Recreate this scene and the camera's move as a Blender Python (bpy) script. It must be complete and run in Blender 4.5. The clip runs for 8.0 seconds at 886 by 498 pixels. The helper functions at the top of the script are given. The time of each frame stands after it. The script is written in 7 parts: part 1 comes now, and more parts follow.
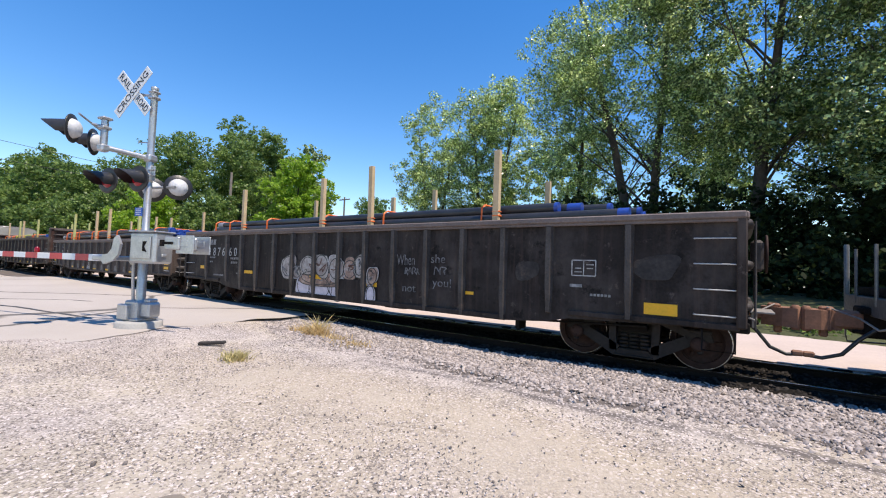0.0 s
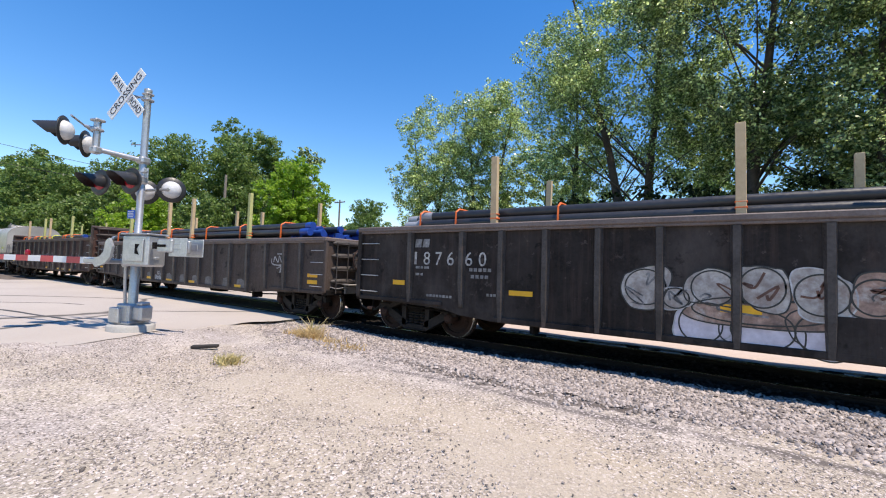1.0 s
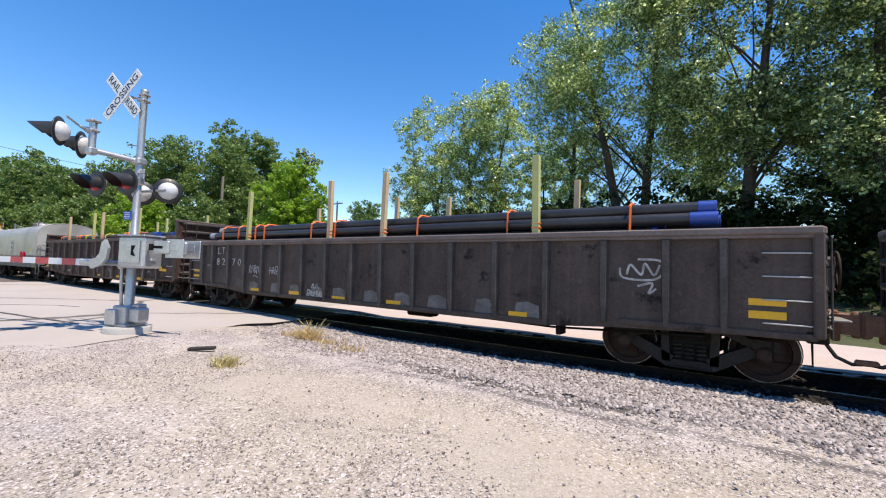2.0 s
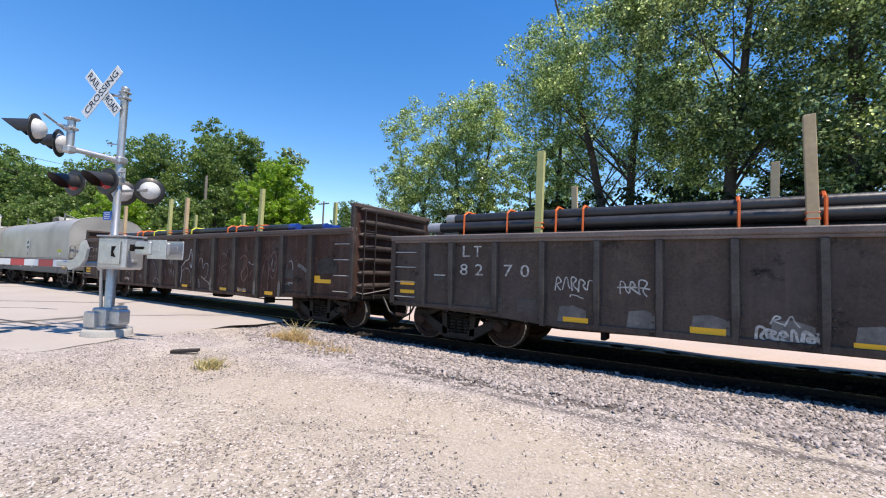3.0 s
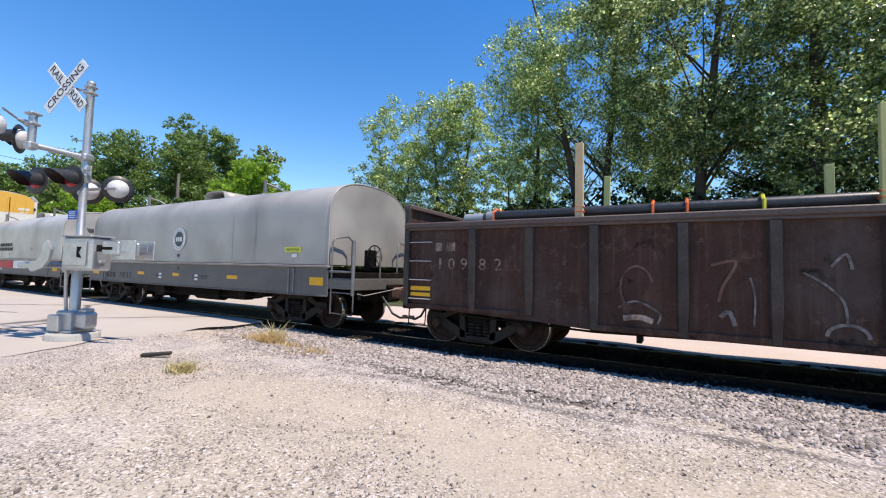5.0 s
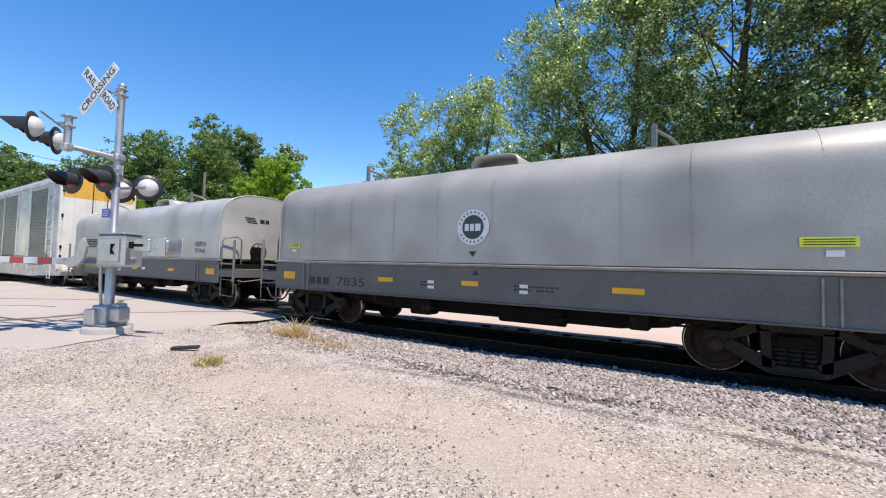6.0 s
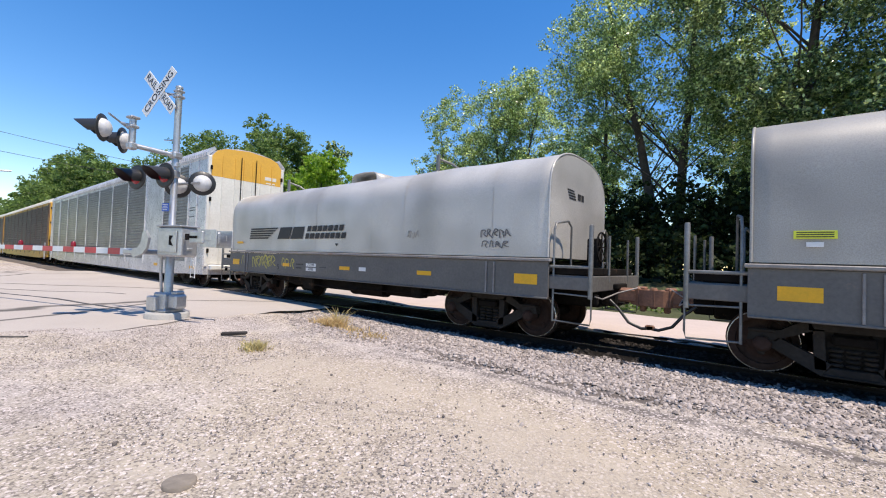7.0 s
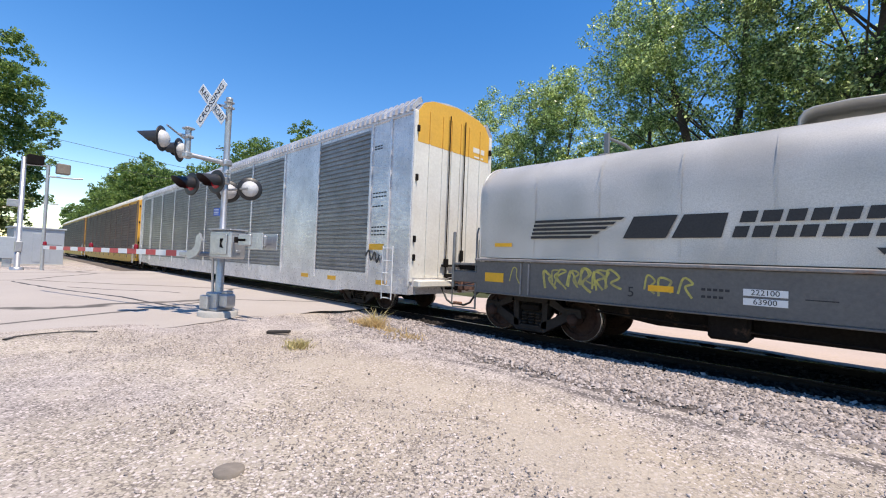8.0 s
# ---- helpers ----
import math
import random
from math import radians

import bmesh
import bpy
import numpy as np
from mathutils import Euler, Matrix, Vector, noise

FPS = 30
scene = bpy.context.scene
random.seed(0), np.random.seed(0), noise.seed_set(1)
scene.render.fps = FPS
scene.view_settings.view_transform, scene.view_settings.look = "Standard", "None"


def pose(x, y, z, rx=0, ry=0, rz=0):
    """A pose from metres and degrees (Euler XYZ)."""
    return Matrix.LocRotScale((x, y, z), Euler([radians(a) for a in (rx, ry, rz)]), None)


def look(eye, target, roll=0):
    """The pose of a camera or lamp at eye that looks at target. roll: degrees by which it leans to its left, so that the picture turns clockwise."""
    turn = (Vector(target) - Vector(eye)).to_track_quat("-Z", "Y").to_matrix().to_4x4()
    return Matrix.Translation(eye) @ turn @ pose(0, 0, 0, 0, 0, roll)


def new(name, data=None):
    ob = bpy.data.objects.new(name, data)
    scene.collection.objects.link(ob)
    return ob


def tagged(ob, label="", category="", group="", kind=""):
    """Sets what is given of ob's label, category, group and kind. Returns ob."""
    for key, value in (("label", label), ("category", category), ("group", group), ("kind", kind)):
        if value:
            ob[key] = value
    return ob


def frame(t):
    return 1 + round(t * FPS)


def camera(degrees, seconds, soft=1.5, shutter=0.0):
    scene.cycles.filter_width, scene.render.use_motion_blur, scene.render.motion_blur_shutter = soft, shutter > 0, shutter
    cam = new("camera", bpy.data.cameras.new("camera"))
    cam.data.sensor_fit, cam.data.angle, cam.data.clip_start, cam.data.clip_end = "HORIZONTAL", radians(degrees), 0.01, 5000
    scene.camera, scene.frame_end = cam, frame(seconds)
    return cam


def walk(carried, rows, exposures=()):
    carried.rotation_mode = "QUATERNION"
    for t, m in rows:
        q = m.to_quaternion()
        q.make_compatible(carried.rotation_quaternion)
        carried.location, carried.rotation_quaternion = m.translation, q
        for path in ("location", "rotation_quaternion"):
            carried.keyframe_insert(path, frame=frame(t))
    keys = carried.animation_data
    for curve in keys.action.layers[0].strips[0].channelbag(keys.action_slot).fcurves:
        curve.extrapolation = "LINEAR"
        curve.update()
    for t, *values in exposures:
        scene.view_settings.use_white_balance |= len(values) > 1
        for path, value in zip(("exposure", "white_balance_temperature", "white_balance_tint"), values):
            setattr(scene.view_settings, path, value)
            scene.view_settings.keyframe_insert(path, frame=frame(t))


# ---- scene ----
# camera: held by hand beside a level crossing, panning a little
cam = camera(93.34, 8.0, soft=1.1)
PATH = [
    (0.0, 0.000, 0.000, 1.403, 35.309, 2.492, -2.147),
    (0.5, -0.002, 0.009, 1.399, 34.873, 2.775, -2.107),
    (1.0, 0.012, 0.008, 1.405, 34.693, 2.895, -2.142),
    (1.5, -0.010, 0.021, 1.397, 34.697, 3.003, -2.054),
    (3.0, -0.008, 0.013, 1.397, 32.658, 3.183, -1.812),
    (3.5, 0.027, 0.005, 1.399, 31.118, 3.226, -1.630),
    (4.0, 0.019, 0.009, 1.404, 29.611, 3.288, -1.572),
    (5.5, 0.025, 0.002, 1.408, 30.583, 2.930, -1.469),
    (6.0, 0.015, 0.004, 1.406, 32.583, 2.538, -1.516),
    (6.5, 0.025, 0.013, 1.395, 35.197, 1.983, -1.799),
    (7.0, 0.107, 0.077, 1.367, 38.413, 1.690, -2.072),
    (7.5, 0.170, 0.072, 1.371, 41.264, 1.568, -2.300),
    (8.0, 0.168, 0.052, 1.382, 43.545, 1.719, -2.244),
]
walk(cam, [(t, pose(x, y, z, 90 + p, r, w)) for t, x, y, z, w, p, r in PATH],
     exposures=((0.0, 0.3, 7250, 12), (5.5, 0.3, 7250, 12), (6.5, 0.22, 7250, 12), (8.0, 0.22, 7250, 12)))

# light: clear midday sky, high sun over the track's right-hand end
SUN = Vector((0.42, -0.03, 1.0)).normalized()
world = bpy.data.worlds.new("sky")
scene.world = world
world.use_nodes = True
_nt = world.node_tree
_sky = _nt.nodes.new("ShaderNodeTexSky")
_sky.sky_type = "NISHITA"
_sky.sun_disc = False
_sky.sun_elevation = math.asin(SUN.z)
_sky.sun_rotation = math.atan2(SUN.x, SUN.y)
_sky.air_density, _sky.dust_density, _sky.ozone_density = 1.1, 0.0, 2.6
_bg = _nt.nodes["Background"]
_bg.inputs["Strength"].default_value = 0.19
_sat = _nt.nodes.new("ShaderNodeHueSaturation")
_sat.inputs["Hue"].default_value = 0.508
_sat.inputs["Saturation"].default_value = 1.38
_nt.links.new(_sky.outputs["Color"], _sat.inputs["Color"])
_nt.links.new(_sat.outputs["Color"], _bg.inputs["Color"])
sun_data = bpy.data.lights.new("sun", "SUN")
sun_data.energy, sun_data.angle, sun_data.color = 5.0, radians(0.53), (1.0, 0.945, 0.87)
sun = new("sun", sun_data)
sun.matrix_world = look(SUN * 100, (0, 0, 0))

TRACK = 8.285          # y of the track's centre line; rail tops at z = 0


# the couplings' slack: metres ahead of or behind the even roll
SWAY_T = (0.0, 0.5, 1.0, 1.5, 2.0, 2.5, 3.0, 3.5, 4.0, 4.5, 5.0, 5.5, 8.0)
SWAY_M = (0.0, 0.0, -0.04, 0.0, 0.08, 0.2, 0.33, 0.0, -0.2, -0.15, -0.05, 0.0, 0.0)


def travel(t):
    """How far the train has rolled at t seconds."""
    return 8.941 * t + 0.0224 * t * t + float(np.interp(t, SWAY_T, SWAY_M))


# ---------------------------------------------------------------- mesh tools
class Geo:
    """Collects faces; each one keeps a smooth flag."""

    def __init__(self):
        self.v, self.f, self.s = [], [], []

    def add(self, verts, faces, smooth=False):
        n = len(self.v)
        self.v.extend(tuple(p) for p in verts)
        for f in faces:
            self.f.append(tuple(i + n for i in f))
            self.s.append(smooth)
        return self

    def box(self, c, size, bevel=0.0, m=None):
        hx, hy, hz = size[0] / 2, size[1] / 2, size[2] / 2
        b = min(bevel, hx * .9, hy * .9, hz * .9)
        if b <= 0:
            vs = [(x, y, z) for x in (-hx, hx) for y in (-hy, hy) for z in (-hz, hz)]
            fs = [(0, 1, 3, 2), (4, 6, 7, 5), (0, 4, 5, 1), (2, 3, 7, 6), (0, 2, 6, 4), (1, 5, 7, 3)]
        else:
            vs, idx = [], {}
            for x in (-1, 1):
                for y in (-1, 1):
                    for z in (-1, 1):
                        for a in range(3):
                            idx[x, y, z, a] = len(vs)
                            vs.append((x * (hx - (0 if a == 0 else b)), y * (hy - (0 if a == 1 else b)), z * (hz - (0 if a == 2 else b))))
            fs = []
            for s in (-1, 1):
                for a, quad in ((0, [(s, -1, -1), (s, 1, -1), (s, 1, 1), (s, -1, 1)]), (1, [(-1, s, -1), (-1, s, 1), (1, s, 1), (1, s, -1)]),
                                (2, [(-1, -1, s), (1, -1, s), (1, 1, s), (-1, 1, s)])):
                    f = [idx[(*q, a)] for q in quad]
                    fs.append(f if s > 0 else f[::-1])
            for p in (-1, 1):
                for q in (-1, 1):
                    for a, e in ((2, lambda r: (p, q, r)), (1, lambda r: (p, r, q)), (0, lambda r: (r, p, q))):
                        a1, a2 = [k for k in range(3) if k != a]
                        f = [idx[(*e(-1), a1)], idx[(*e(1), a1)], idx[(*e(1), a2)], idx[(*e(-1), a2)]]
                        fs.append(f)
            for x in (-1, 1):
                for y in (-1, 1):
                    for z in (-1, 1):
                        fs.append([idx[x, y, z, 0], idx[x, y, z, 1], idx[x, y, z, 2]])
            # outward faces
            out = []
            for f in fs:
                p = [Vector(vs[i]) for i in f]
                n = (p[1] - p[0]).cross(p[2] - p[0])
                out.append(f if n.dot(sum(p, Vector())) > 0 else f[::-1])
            fs = out
        if m is not None:
            vs = [m @ Vector(p) for p in vs]
        return self.add([(p[0] + c[0], p[1] + c[1], p[2] + c[2]) for p in vs], fs)

    def tube(self, path, r, n=8, smooth=True, caps=True):
        """A round bar along a path; r is one radius or one for each point."""
        pts = [Vector(p) for p in path]
        rs = r if isinstance(r, (list, tuple)) else [r] * len(pts)
        vs, up = [], Vector((0.13, 0.31, 0.94))
        for i, p in enumerate(pts):
            d = (pts[min(i + 1, len(pts) - 1)] - pts[max(i - 1, 0)]).normalized()
            if abs(d.dot(up)) > 0.95:
                up = Vector((0.9, 0.3, 0.1))
            a = d.cross(up).normalized()
            b = d.cross(a)
            up = -b if i == 0 else up
            for k in range(n):
                t = 2 * math.pi * k / n
                vs.append(p + rs[i] * (a * math.cos(t) + b * math.sin(t)))
        fs = []
        for i in range(len(pts) - 1):
            for k in range(n):
                k2 = (k + 1) % n
                fs.append((i * n + k, (i + 1) * n + k, (i + 1) * n + k2, i * n + k2))
        self.add(vs, fs, smooth)
        if caps:
            self.add(vs[:n], [tuple(range(n))])
            self.add(vs[-n:], [tuple(range(n))[::-1]])
        return self

    def lathe(self, c, axis, prof, n=24, smooth=True, caps=True):
        """Turns (along, radius) pairs round an axis ('x', 'y' or 'z') through c."""
        vs = []
        for a, r in prof:
            for k in range(n):
                t = 2 * math.pi * k / n
                u, w = r * math.cos(t), r * math.sin(t)
                p = {"x": (a, u, w), "y": (w, a, u), "z": (u, w, a)}[axis]
                vs.append((p[0] + c[0], p[1] + c[1], p[2] + c[2]))
        fs = []
        for i in range(len(prof) - 1):
            for k in range(n):
                k2 = (k + 1) % n
                fs.append((i * n + k, i * n + k2, (i + 1) * n + k2, (i + 1) * n + k))
        self.add(vs, fs, smooth)
        if caps:
            self.add(vs[:n], [tuple(range(n))[::-1]])
            self.add(vs[-n:], [tuple(range(n))])
        return self

    def prism(self, outline, axis, a, b):
        """Extrudes an outline from a to b along an axis; the outline gives the other two coordinates in order."""
        def place(p, t):
            return {"x": (t, p[0], p[1]), "y": (p[0], t, p[1]), "z": (p[0], p[1], t)}[axis]
        n = len(outline)
        vs = [place(p, a) for p in outline] + [place(p, b) for p in outline]
        fs = [tuple(range(n)), tuple(range(n, 2 * n))[::-1]]
        fs += [(i, n + i, n + (i + 1) % n, (i + 1) % n) for i in range(n)]
        self.add(vs, fs)
        return self

    def mesh(self, name, mat):
        me = bpy.data.meshes.new(name)
        me.from_pydata(self.v, [], self.f)
        me.polygons.foreach_set("use_smooth", self.s)
        me.materials.append(mat)
        me.update()
        bm = bmesh.new()
        bm.from_mesh(me)
        bmesh.ops.recalc_face_normals(bm, faces=bm.faces)
        bm.to_mesh(me)
        bm.free()
        return me


def part(name, geo, mat, parent=None, label="", at=None):
    """Links a Geo (or a ready mesh) as one object, under its thing or part."""
    me = geo.mesh(name, mat) if isinstance(geo, Geo) else geo
    ob = new(name, me)
    if parent is not None:
        ob.parent = parent
    if at is not None:
        ob.matrix_basis = at
    if label:
        ob["label"] = label
    return ob


def thing(name, m, label, category, group="", kind=""):
    ob = new(name)
    ob.empty_display_size = 0.3
    ob.matrix_basis = m
    return tagged(ob, label, category, group, kind)


def quick_mesh(name, verts, faces, mat, smooth=False):
    """A mesh from numpy arrays: verts (n, 3), faces (m, k)."""
    verts, faces = np.asarray(verts, np.float32), np.asarray(faces, np.int32)
    me = bpy.data.meshes.new(name)
    k = faces.shape[1]
    me.vertices.add(len(verts))
    me.vertices.foreach_set("co", verts.ravel())
    me.loops.add(faces.size)
    me.loops.foreach_set("vertex_index", faces.ravel())
    me.polygons.add(len(faces))
    me.polygons.foreach_set("loop_start", np.arange(len(faces), dtype=np.int32) * k)
    me.polygons.foreach_set("loop_total", np.full(len(faces), k, np.int32))
    if smooth:
        me.polygons.foreach_set("use_smooth", np.ones(len(faces), bool))
    me.update(calc_edges=True)
    me.materials.append(mat)
    return me


# ---------------------------------------------------------------- materials
def material(name, base, rough=0.7, metal=0.0, dark=None, grain=40.0, stain=1.5, amount=0.5, bump=0.15, bump_scale=None,
             spec=0.5, rust=None, rust_amount=0.0, streak=False, island=0.0, extra=None, local=True, detail=5.0):
    """Two scales of colour variation, roughness variation, bump, and patches of rust or dirt."""
    mat = bpy.data.materials.new(name)
    mat.use_nodes = True
    nt = mat.node_tree
    N, Lk = nt.nodes, nt.links.new
    bsdf = N["Principled BSDF"]
    tc = N.new("ShaderNodeTexCoord")
    co = tc.outputs["Object"]
    if not local:
        geo = N.new("ShaderNodeNewGeometry")
        co = geo.outputs["Position"]

    def noise_tex(scale, detail=4.0, rough_=0.6, vec=None):
        n = N.new("ShaderNodeTexNoise")
        n.inputs["Scale"].default_value = scale
        n.inputs["Detail"].default_value = detail
        n.inputs["Roughness"].default_value = rough_
        Lk(vec if vec is not None else co, n.inputs["Vector"])
        return n.outputs["Fac"]

    def ramp(fac, a, b):
        m = N.new("ShaderNodeMapRange")
        m.inputs["From Min"].default_value, m.inputs["From Max"].default_value = a, b
        Lk(fac, m.inputs["Value"])
        return m.outputs["Result"]

    def mix(fac, a, b):
        m = N.new("ShaderNodeMix")
        m.data_type = "RGBA"
        for sock, val in ((m.inputs["Factor"], fac), (m.inputs["A"], a), (m.inputs["B"], b)):
            if isinstance(val, tuple):
                sock.default_value = (*val, 1.0) if len(val) == 3 else val
            elif isinstance(val, (int, float)):
                sock.default_value = val
            else:
                Lk(val, sock)
        return m.outputs["Result"]

    def times(a, k):
        m = N.new("ShaderNodeMath")
        m.operation = "MULTIPLY"
        Lk(a, m.inputs[0])
        if isinstance(k, (int, float)):
            m.inputs[1].default_value = k
        else:
            Lk(k, m.inputs[1])
        return m.outputs[0]

    dark = dark or tuple(c * 0.55 for c in base)
    big = ramp(noise_tex(stain, detail, 0.65), 0.38, 0.66)
    fine = ramp(noise_tex(grain, 3.0), 0.35, 0.7)
    col = mix(times(big, amount), base, dark)
    col = mix(times(fine, amount * 0.6), col, tuple(c * 0.8 for c in dark))
    if streak:
        mp = N.new("ShaderNodeMapping")
        mp.inputs["Scale"].default_value = (9.0, 9.0, 0.5)
        Lk(co, mp.inputs["Vector"])
        st = ramp(noise_tex(1.0, 5.0, 0.7, mp.outputs["Vector"]), 0.5, 0.72)
        col = mix(times(st, 0.5), col, rust or dark)
    if rust and rust_amount:
        rs = ramp(noise_tex(2.6, 8.0, 0.72), 0.66 - 0.22 * rust_amount, 0.78 - 0.2 * rust_amount)
        col = mix(times(rs, 0.85), col, rust)
    if island:
        gi = N.new("ShaderNodeNewGeometry")
        hs = N.new("ShaderNodeHueSaturation")
        Lk(ramp(gi.outputs["Random Per Island"], -0.0, 1.0), hs.inputs["Value"])
        mr = hs.inputs["Value"].links[0].from_node
        mr.inputs["To Min"].default_value, mr.inputs["To Max"].default_value = 1 - island, 1 + island
        Lk(col, hs.inputs["Color"])
        col = hs.outputs["Color"]
    if extra:
        col = extra(N, Lk, co, col, noise_tex, ramp, mix, times)
    Lk(col, bsdf.inputs["Base Color"])
    rr = ramp(fine, 0.0, 1.0)
    rr_n = rr.node
    rr_n.inputs["To Min"].default_value, rr_n.inputs["To Max"].default_value = max(0.02, rough - 0.1), min(1.0, rough + 0.1)
    Lk(rr, bsdf.inputs["Roughness"])
    bsdf.inputs["Metallic"].default_value = metal
    bsdf.inputs["Specular IOR Level"].default_value = spec
    if bump:
        bp = N.new("ShaderNodeBump")
        bp.inputs["Strength"].default_value = bump
        bp.inputs["Distance"].default_value = 0.02
        Lk(noise_tex(bump_scale or grain, 4.0, 0.7), bp.inputs["Height"])
        Lk(bp.outputs["Normal"], bsdf.inputs["Normal"])
    return mat


def leaf_material(name, base, tip, gloss=0.42, through_=0.35, spec=0.5, sparse=2.4):
    mat = bpy.data.materials.new(name)
    mat.use_nodes = True
    nt = mat.node_tree
    N, Lk = nt.nodes, nt.links.new
    bsdf, out = N["Principled BSDF"], N["Material Output"]
    gi = N.new("ShaderNodeNewGeometry")
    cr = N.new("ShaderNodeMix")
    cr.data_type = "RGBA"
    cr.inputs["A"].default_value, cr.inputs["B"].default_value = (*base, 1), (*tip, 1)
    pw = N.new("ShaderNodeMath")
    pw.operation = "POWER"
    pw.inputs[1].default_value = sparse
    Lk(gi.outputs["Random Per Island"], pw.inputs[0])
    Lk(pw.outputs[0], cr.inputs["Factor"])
    bsdf.inputs["Specular IOR Level"].default_value = spec
    Lk(cr.outputs["Result"], bsdf.inputs["Base Color"])
    bsdf.inputs["Roughness"].default_value = gloss
    tr = N.new("ShaderNodeBsdfTranslucent")
    br = N.new("ShaderNodeHueSaturation")
    br.inputs["Value"].default_value = 2.2
    br.inputs["Saturation"].default_value = 0.95
    Lk(cr.outputs["Result"], br.inputs["Color"])
    Lk(br.outputs["Color"], tr.inputs["Color"])
    ms = N.new("ShaderNodeMixShader")
    ms.inputs["Fac"].default_value = through_
    Lk(bsdf.outputs["BSDF"], ms.inputs[1])
    Lk(tr.outputs["BSDF"], ms.inputs[2])
    Lk(ms.outputs["Shader"], out.inputs["Surface"])
    return mat


def glow(name, colour, strength):
    mat = bpy.data.materials.new(name)
    mat.use_nodes = True
    b = mat.node_tree.nodes["Principled BSDF"]
    b.inputs["Base Color"].default_value = (*colour, 1)
    b.inputs["Emission Color"].default_value = (*colour, 1)
    b.inputs["Emission Strength"].default_value = strength
    b.inputs["Roughness"].default_value = 0.25
    return mat


def gravel_zones(N, Lk, co, col, noise_tex, ramp, mix, times):
    """Packed tan wheel tracks in the gravel, loose dark grains, painted shade between pebbles, and dry grass far out.
    """
    sx = N.new("ShaderNodeSeparateXYZ")
    Lk(co, sx.inputs[0])
    packed = ramp(noise_tex(0.30, 5.0, 0.6), 0.46, 0.58)
    col = mix(times(packed, 0.9), col, (0.49, 0.42, 0.335))
    damp = ramp(noise_tex(0.55, 6.0, 0.7), 0.52, 0.68)
    col = mix(times(damp, 0.5), col, (0.30, 0.265, 0.245))
    def band(y0, half, soft):
        wob = N.new("ShaderNodeMath")
        wob.operation = "MULTIPLY_ADD"
        Lk(noise_tex(0.5, 5.0, 0.6), wob.inputs[0])
        wob.inputs[1].default_value = 1.2 * soft + 0.5
        Lk(sx.outputs["Y"], wob.inputs[2])
        dist = N.new("ShaderNodeMath")
        dist.operation = "SUBTRACT"
        Lk(wob.outputs[0], dist.inputs[0])
        dist.inputs[1].default_value = y0 + 0.6 * soft + 0.25
        ab = N.new("ShaderNodeMath")
        ab.operation = "ABSOLUTE"
        Lk(dist.outputs[0], ab.inputs[0])
        return ramp(ab.outputs[0], half + soft, half)
    near = ramp(sx.outputs["X"], -8.5, -6.0)
    col = mix(times(times(band(3.15, 0.42, 0.5), near), 0.85), col, (0.47, 0.39, 0.30))
    col = mix(times(times(band(2.1, 0.18, 0.4), near), 0.6), col, (0.46, 0.385, 0.30))
    def line(slope, at, half, soft, wobble):
        """A narrow strip along y = at + slope * x, with uneven edges."""
        m1 = N.new("ShaderNodeMath")
        m1.operation = "MULTIPLY_ADD"
        Lk(sx.outputs["X"], m1.inputs[0])
        m1.inputs[1].default_value = -slope
        Lk(sx.outputs["Y"], m1.inputs[2])
        m2 = N.new("ShaderNodeMath")
        m2.operation = "MULTIPLY_ADD"
        Lk(noise_tex(2.2, 6.0, 0.7), m2.inputs[0])
        m2.inputs[1].default_value = wobble
        Lk(m1.outputs[0], m2.inputs[2])
        m3 = N.new("ShaderNodeMath")
        m3.operation = "SUBTRACT"
        Lk(m2.outputs[0], m3.inputs[0])
        m3.inputs[1].default_value = at + wobble * .5
        m4 = N.new("ShaderNodeMath")
        m4.operation = "ABSOLUTE"
        Lk(m3.outputs[0], m4.inputs[0])
        return ramp(m4.outputs[0], half + soft, half)
    packed_strip = times(line(0.0, 3.35, 0.45, 0.75, 0.9), ramp(sx.outputs["X"], -5.6, -3.8))
    col = mix(times(packed_strip, 0.55), col, (0.44, 0.365, 0.275))
    crack = times(times(line(0.45, 3.94, 0.004, 0.035, 0.22), ramp(sx.outputs["X"], -3.5, -3.2)), ramp(sx.outputs["X"], -1.6, -2.2))
    col = mix(times(crack, 0.75), col, (0.17, 0.14, 0.11))
    rut = times(times(line(0.03, 4.53, 0.035, 0.10, 0.14), ramp(noise_tex(1.3, 5.0, 0.7), 0.30, 0.5)), ramp(sx.outputs["X"], -5.0, -3.4))
    col = mix(times(rut, 0.9), col, (0.12, 0.105, 0.10))
    vor = N.new("ShaderNodeTexVoronoi")
    vor.inputs["Scale"].default_value = 55.0
    Lk(co, vor.inputs["Vector"])
    sep = N.new("ShaderNodeSeparateColor")
    Lk(vor.outputs["Color"], sep.inputs["Color"])
    stones = ramp(sep.outputs["Red"], 0.80, 0.92)
    gap = ramp(vor.outputs["Distance"], 0.42, 0.70)
    loose = ramp(noise_tex(1.3, 5.0, 0.65), 0.40, 0.60)
    # dark cell edges: shade between loose pebbles, put into the colour
    col = mix(times(times(gap, loose), 0.8), col, (0.15, 0.125, 0.11))
    col = mix(times(stones, 0.8), col, (0.14, 0.12, 0.11))
    pale = ramp(sep.outputs["Green"], 0.75, 1.0)
    col = mix(times(pale, 0.85), col, (0.76, 0.66, 0.62))
    sandy = times(times(band(3.0, 0.40, 0.5), ramp(sx.outputs["X"], -6.5, -4.5)), ramp(noise_tex(0.9, 4.0, 0.6), 0.36, 0.56))
    col = mix(times(sandy, 0.7), col, (0.47, 0.40, 0.325))
    far = N.new("ShaderNodeVectorMath")
    far.operation = "LENGTH"
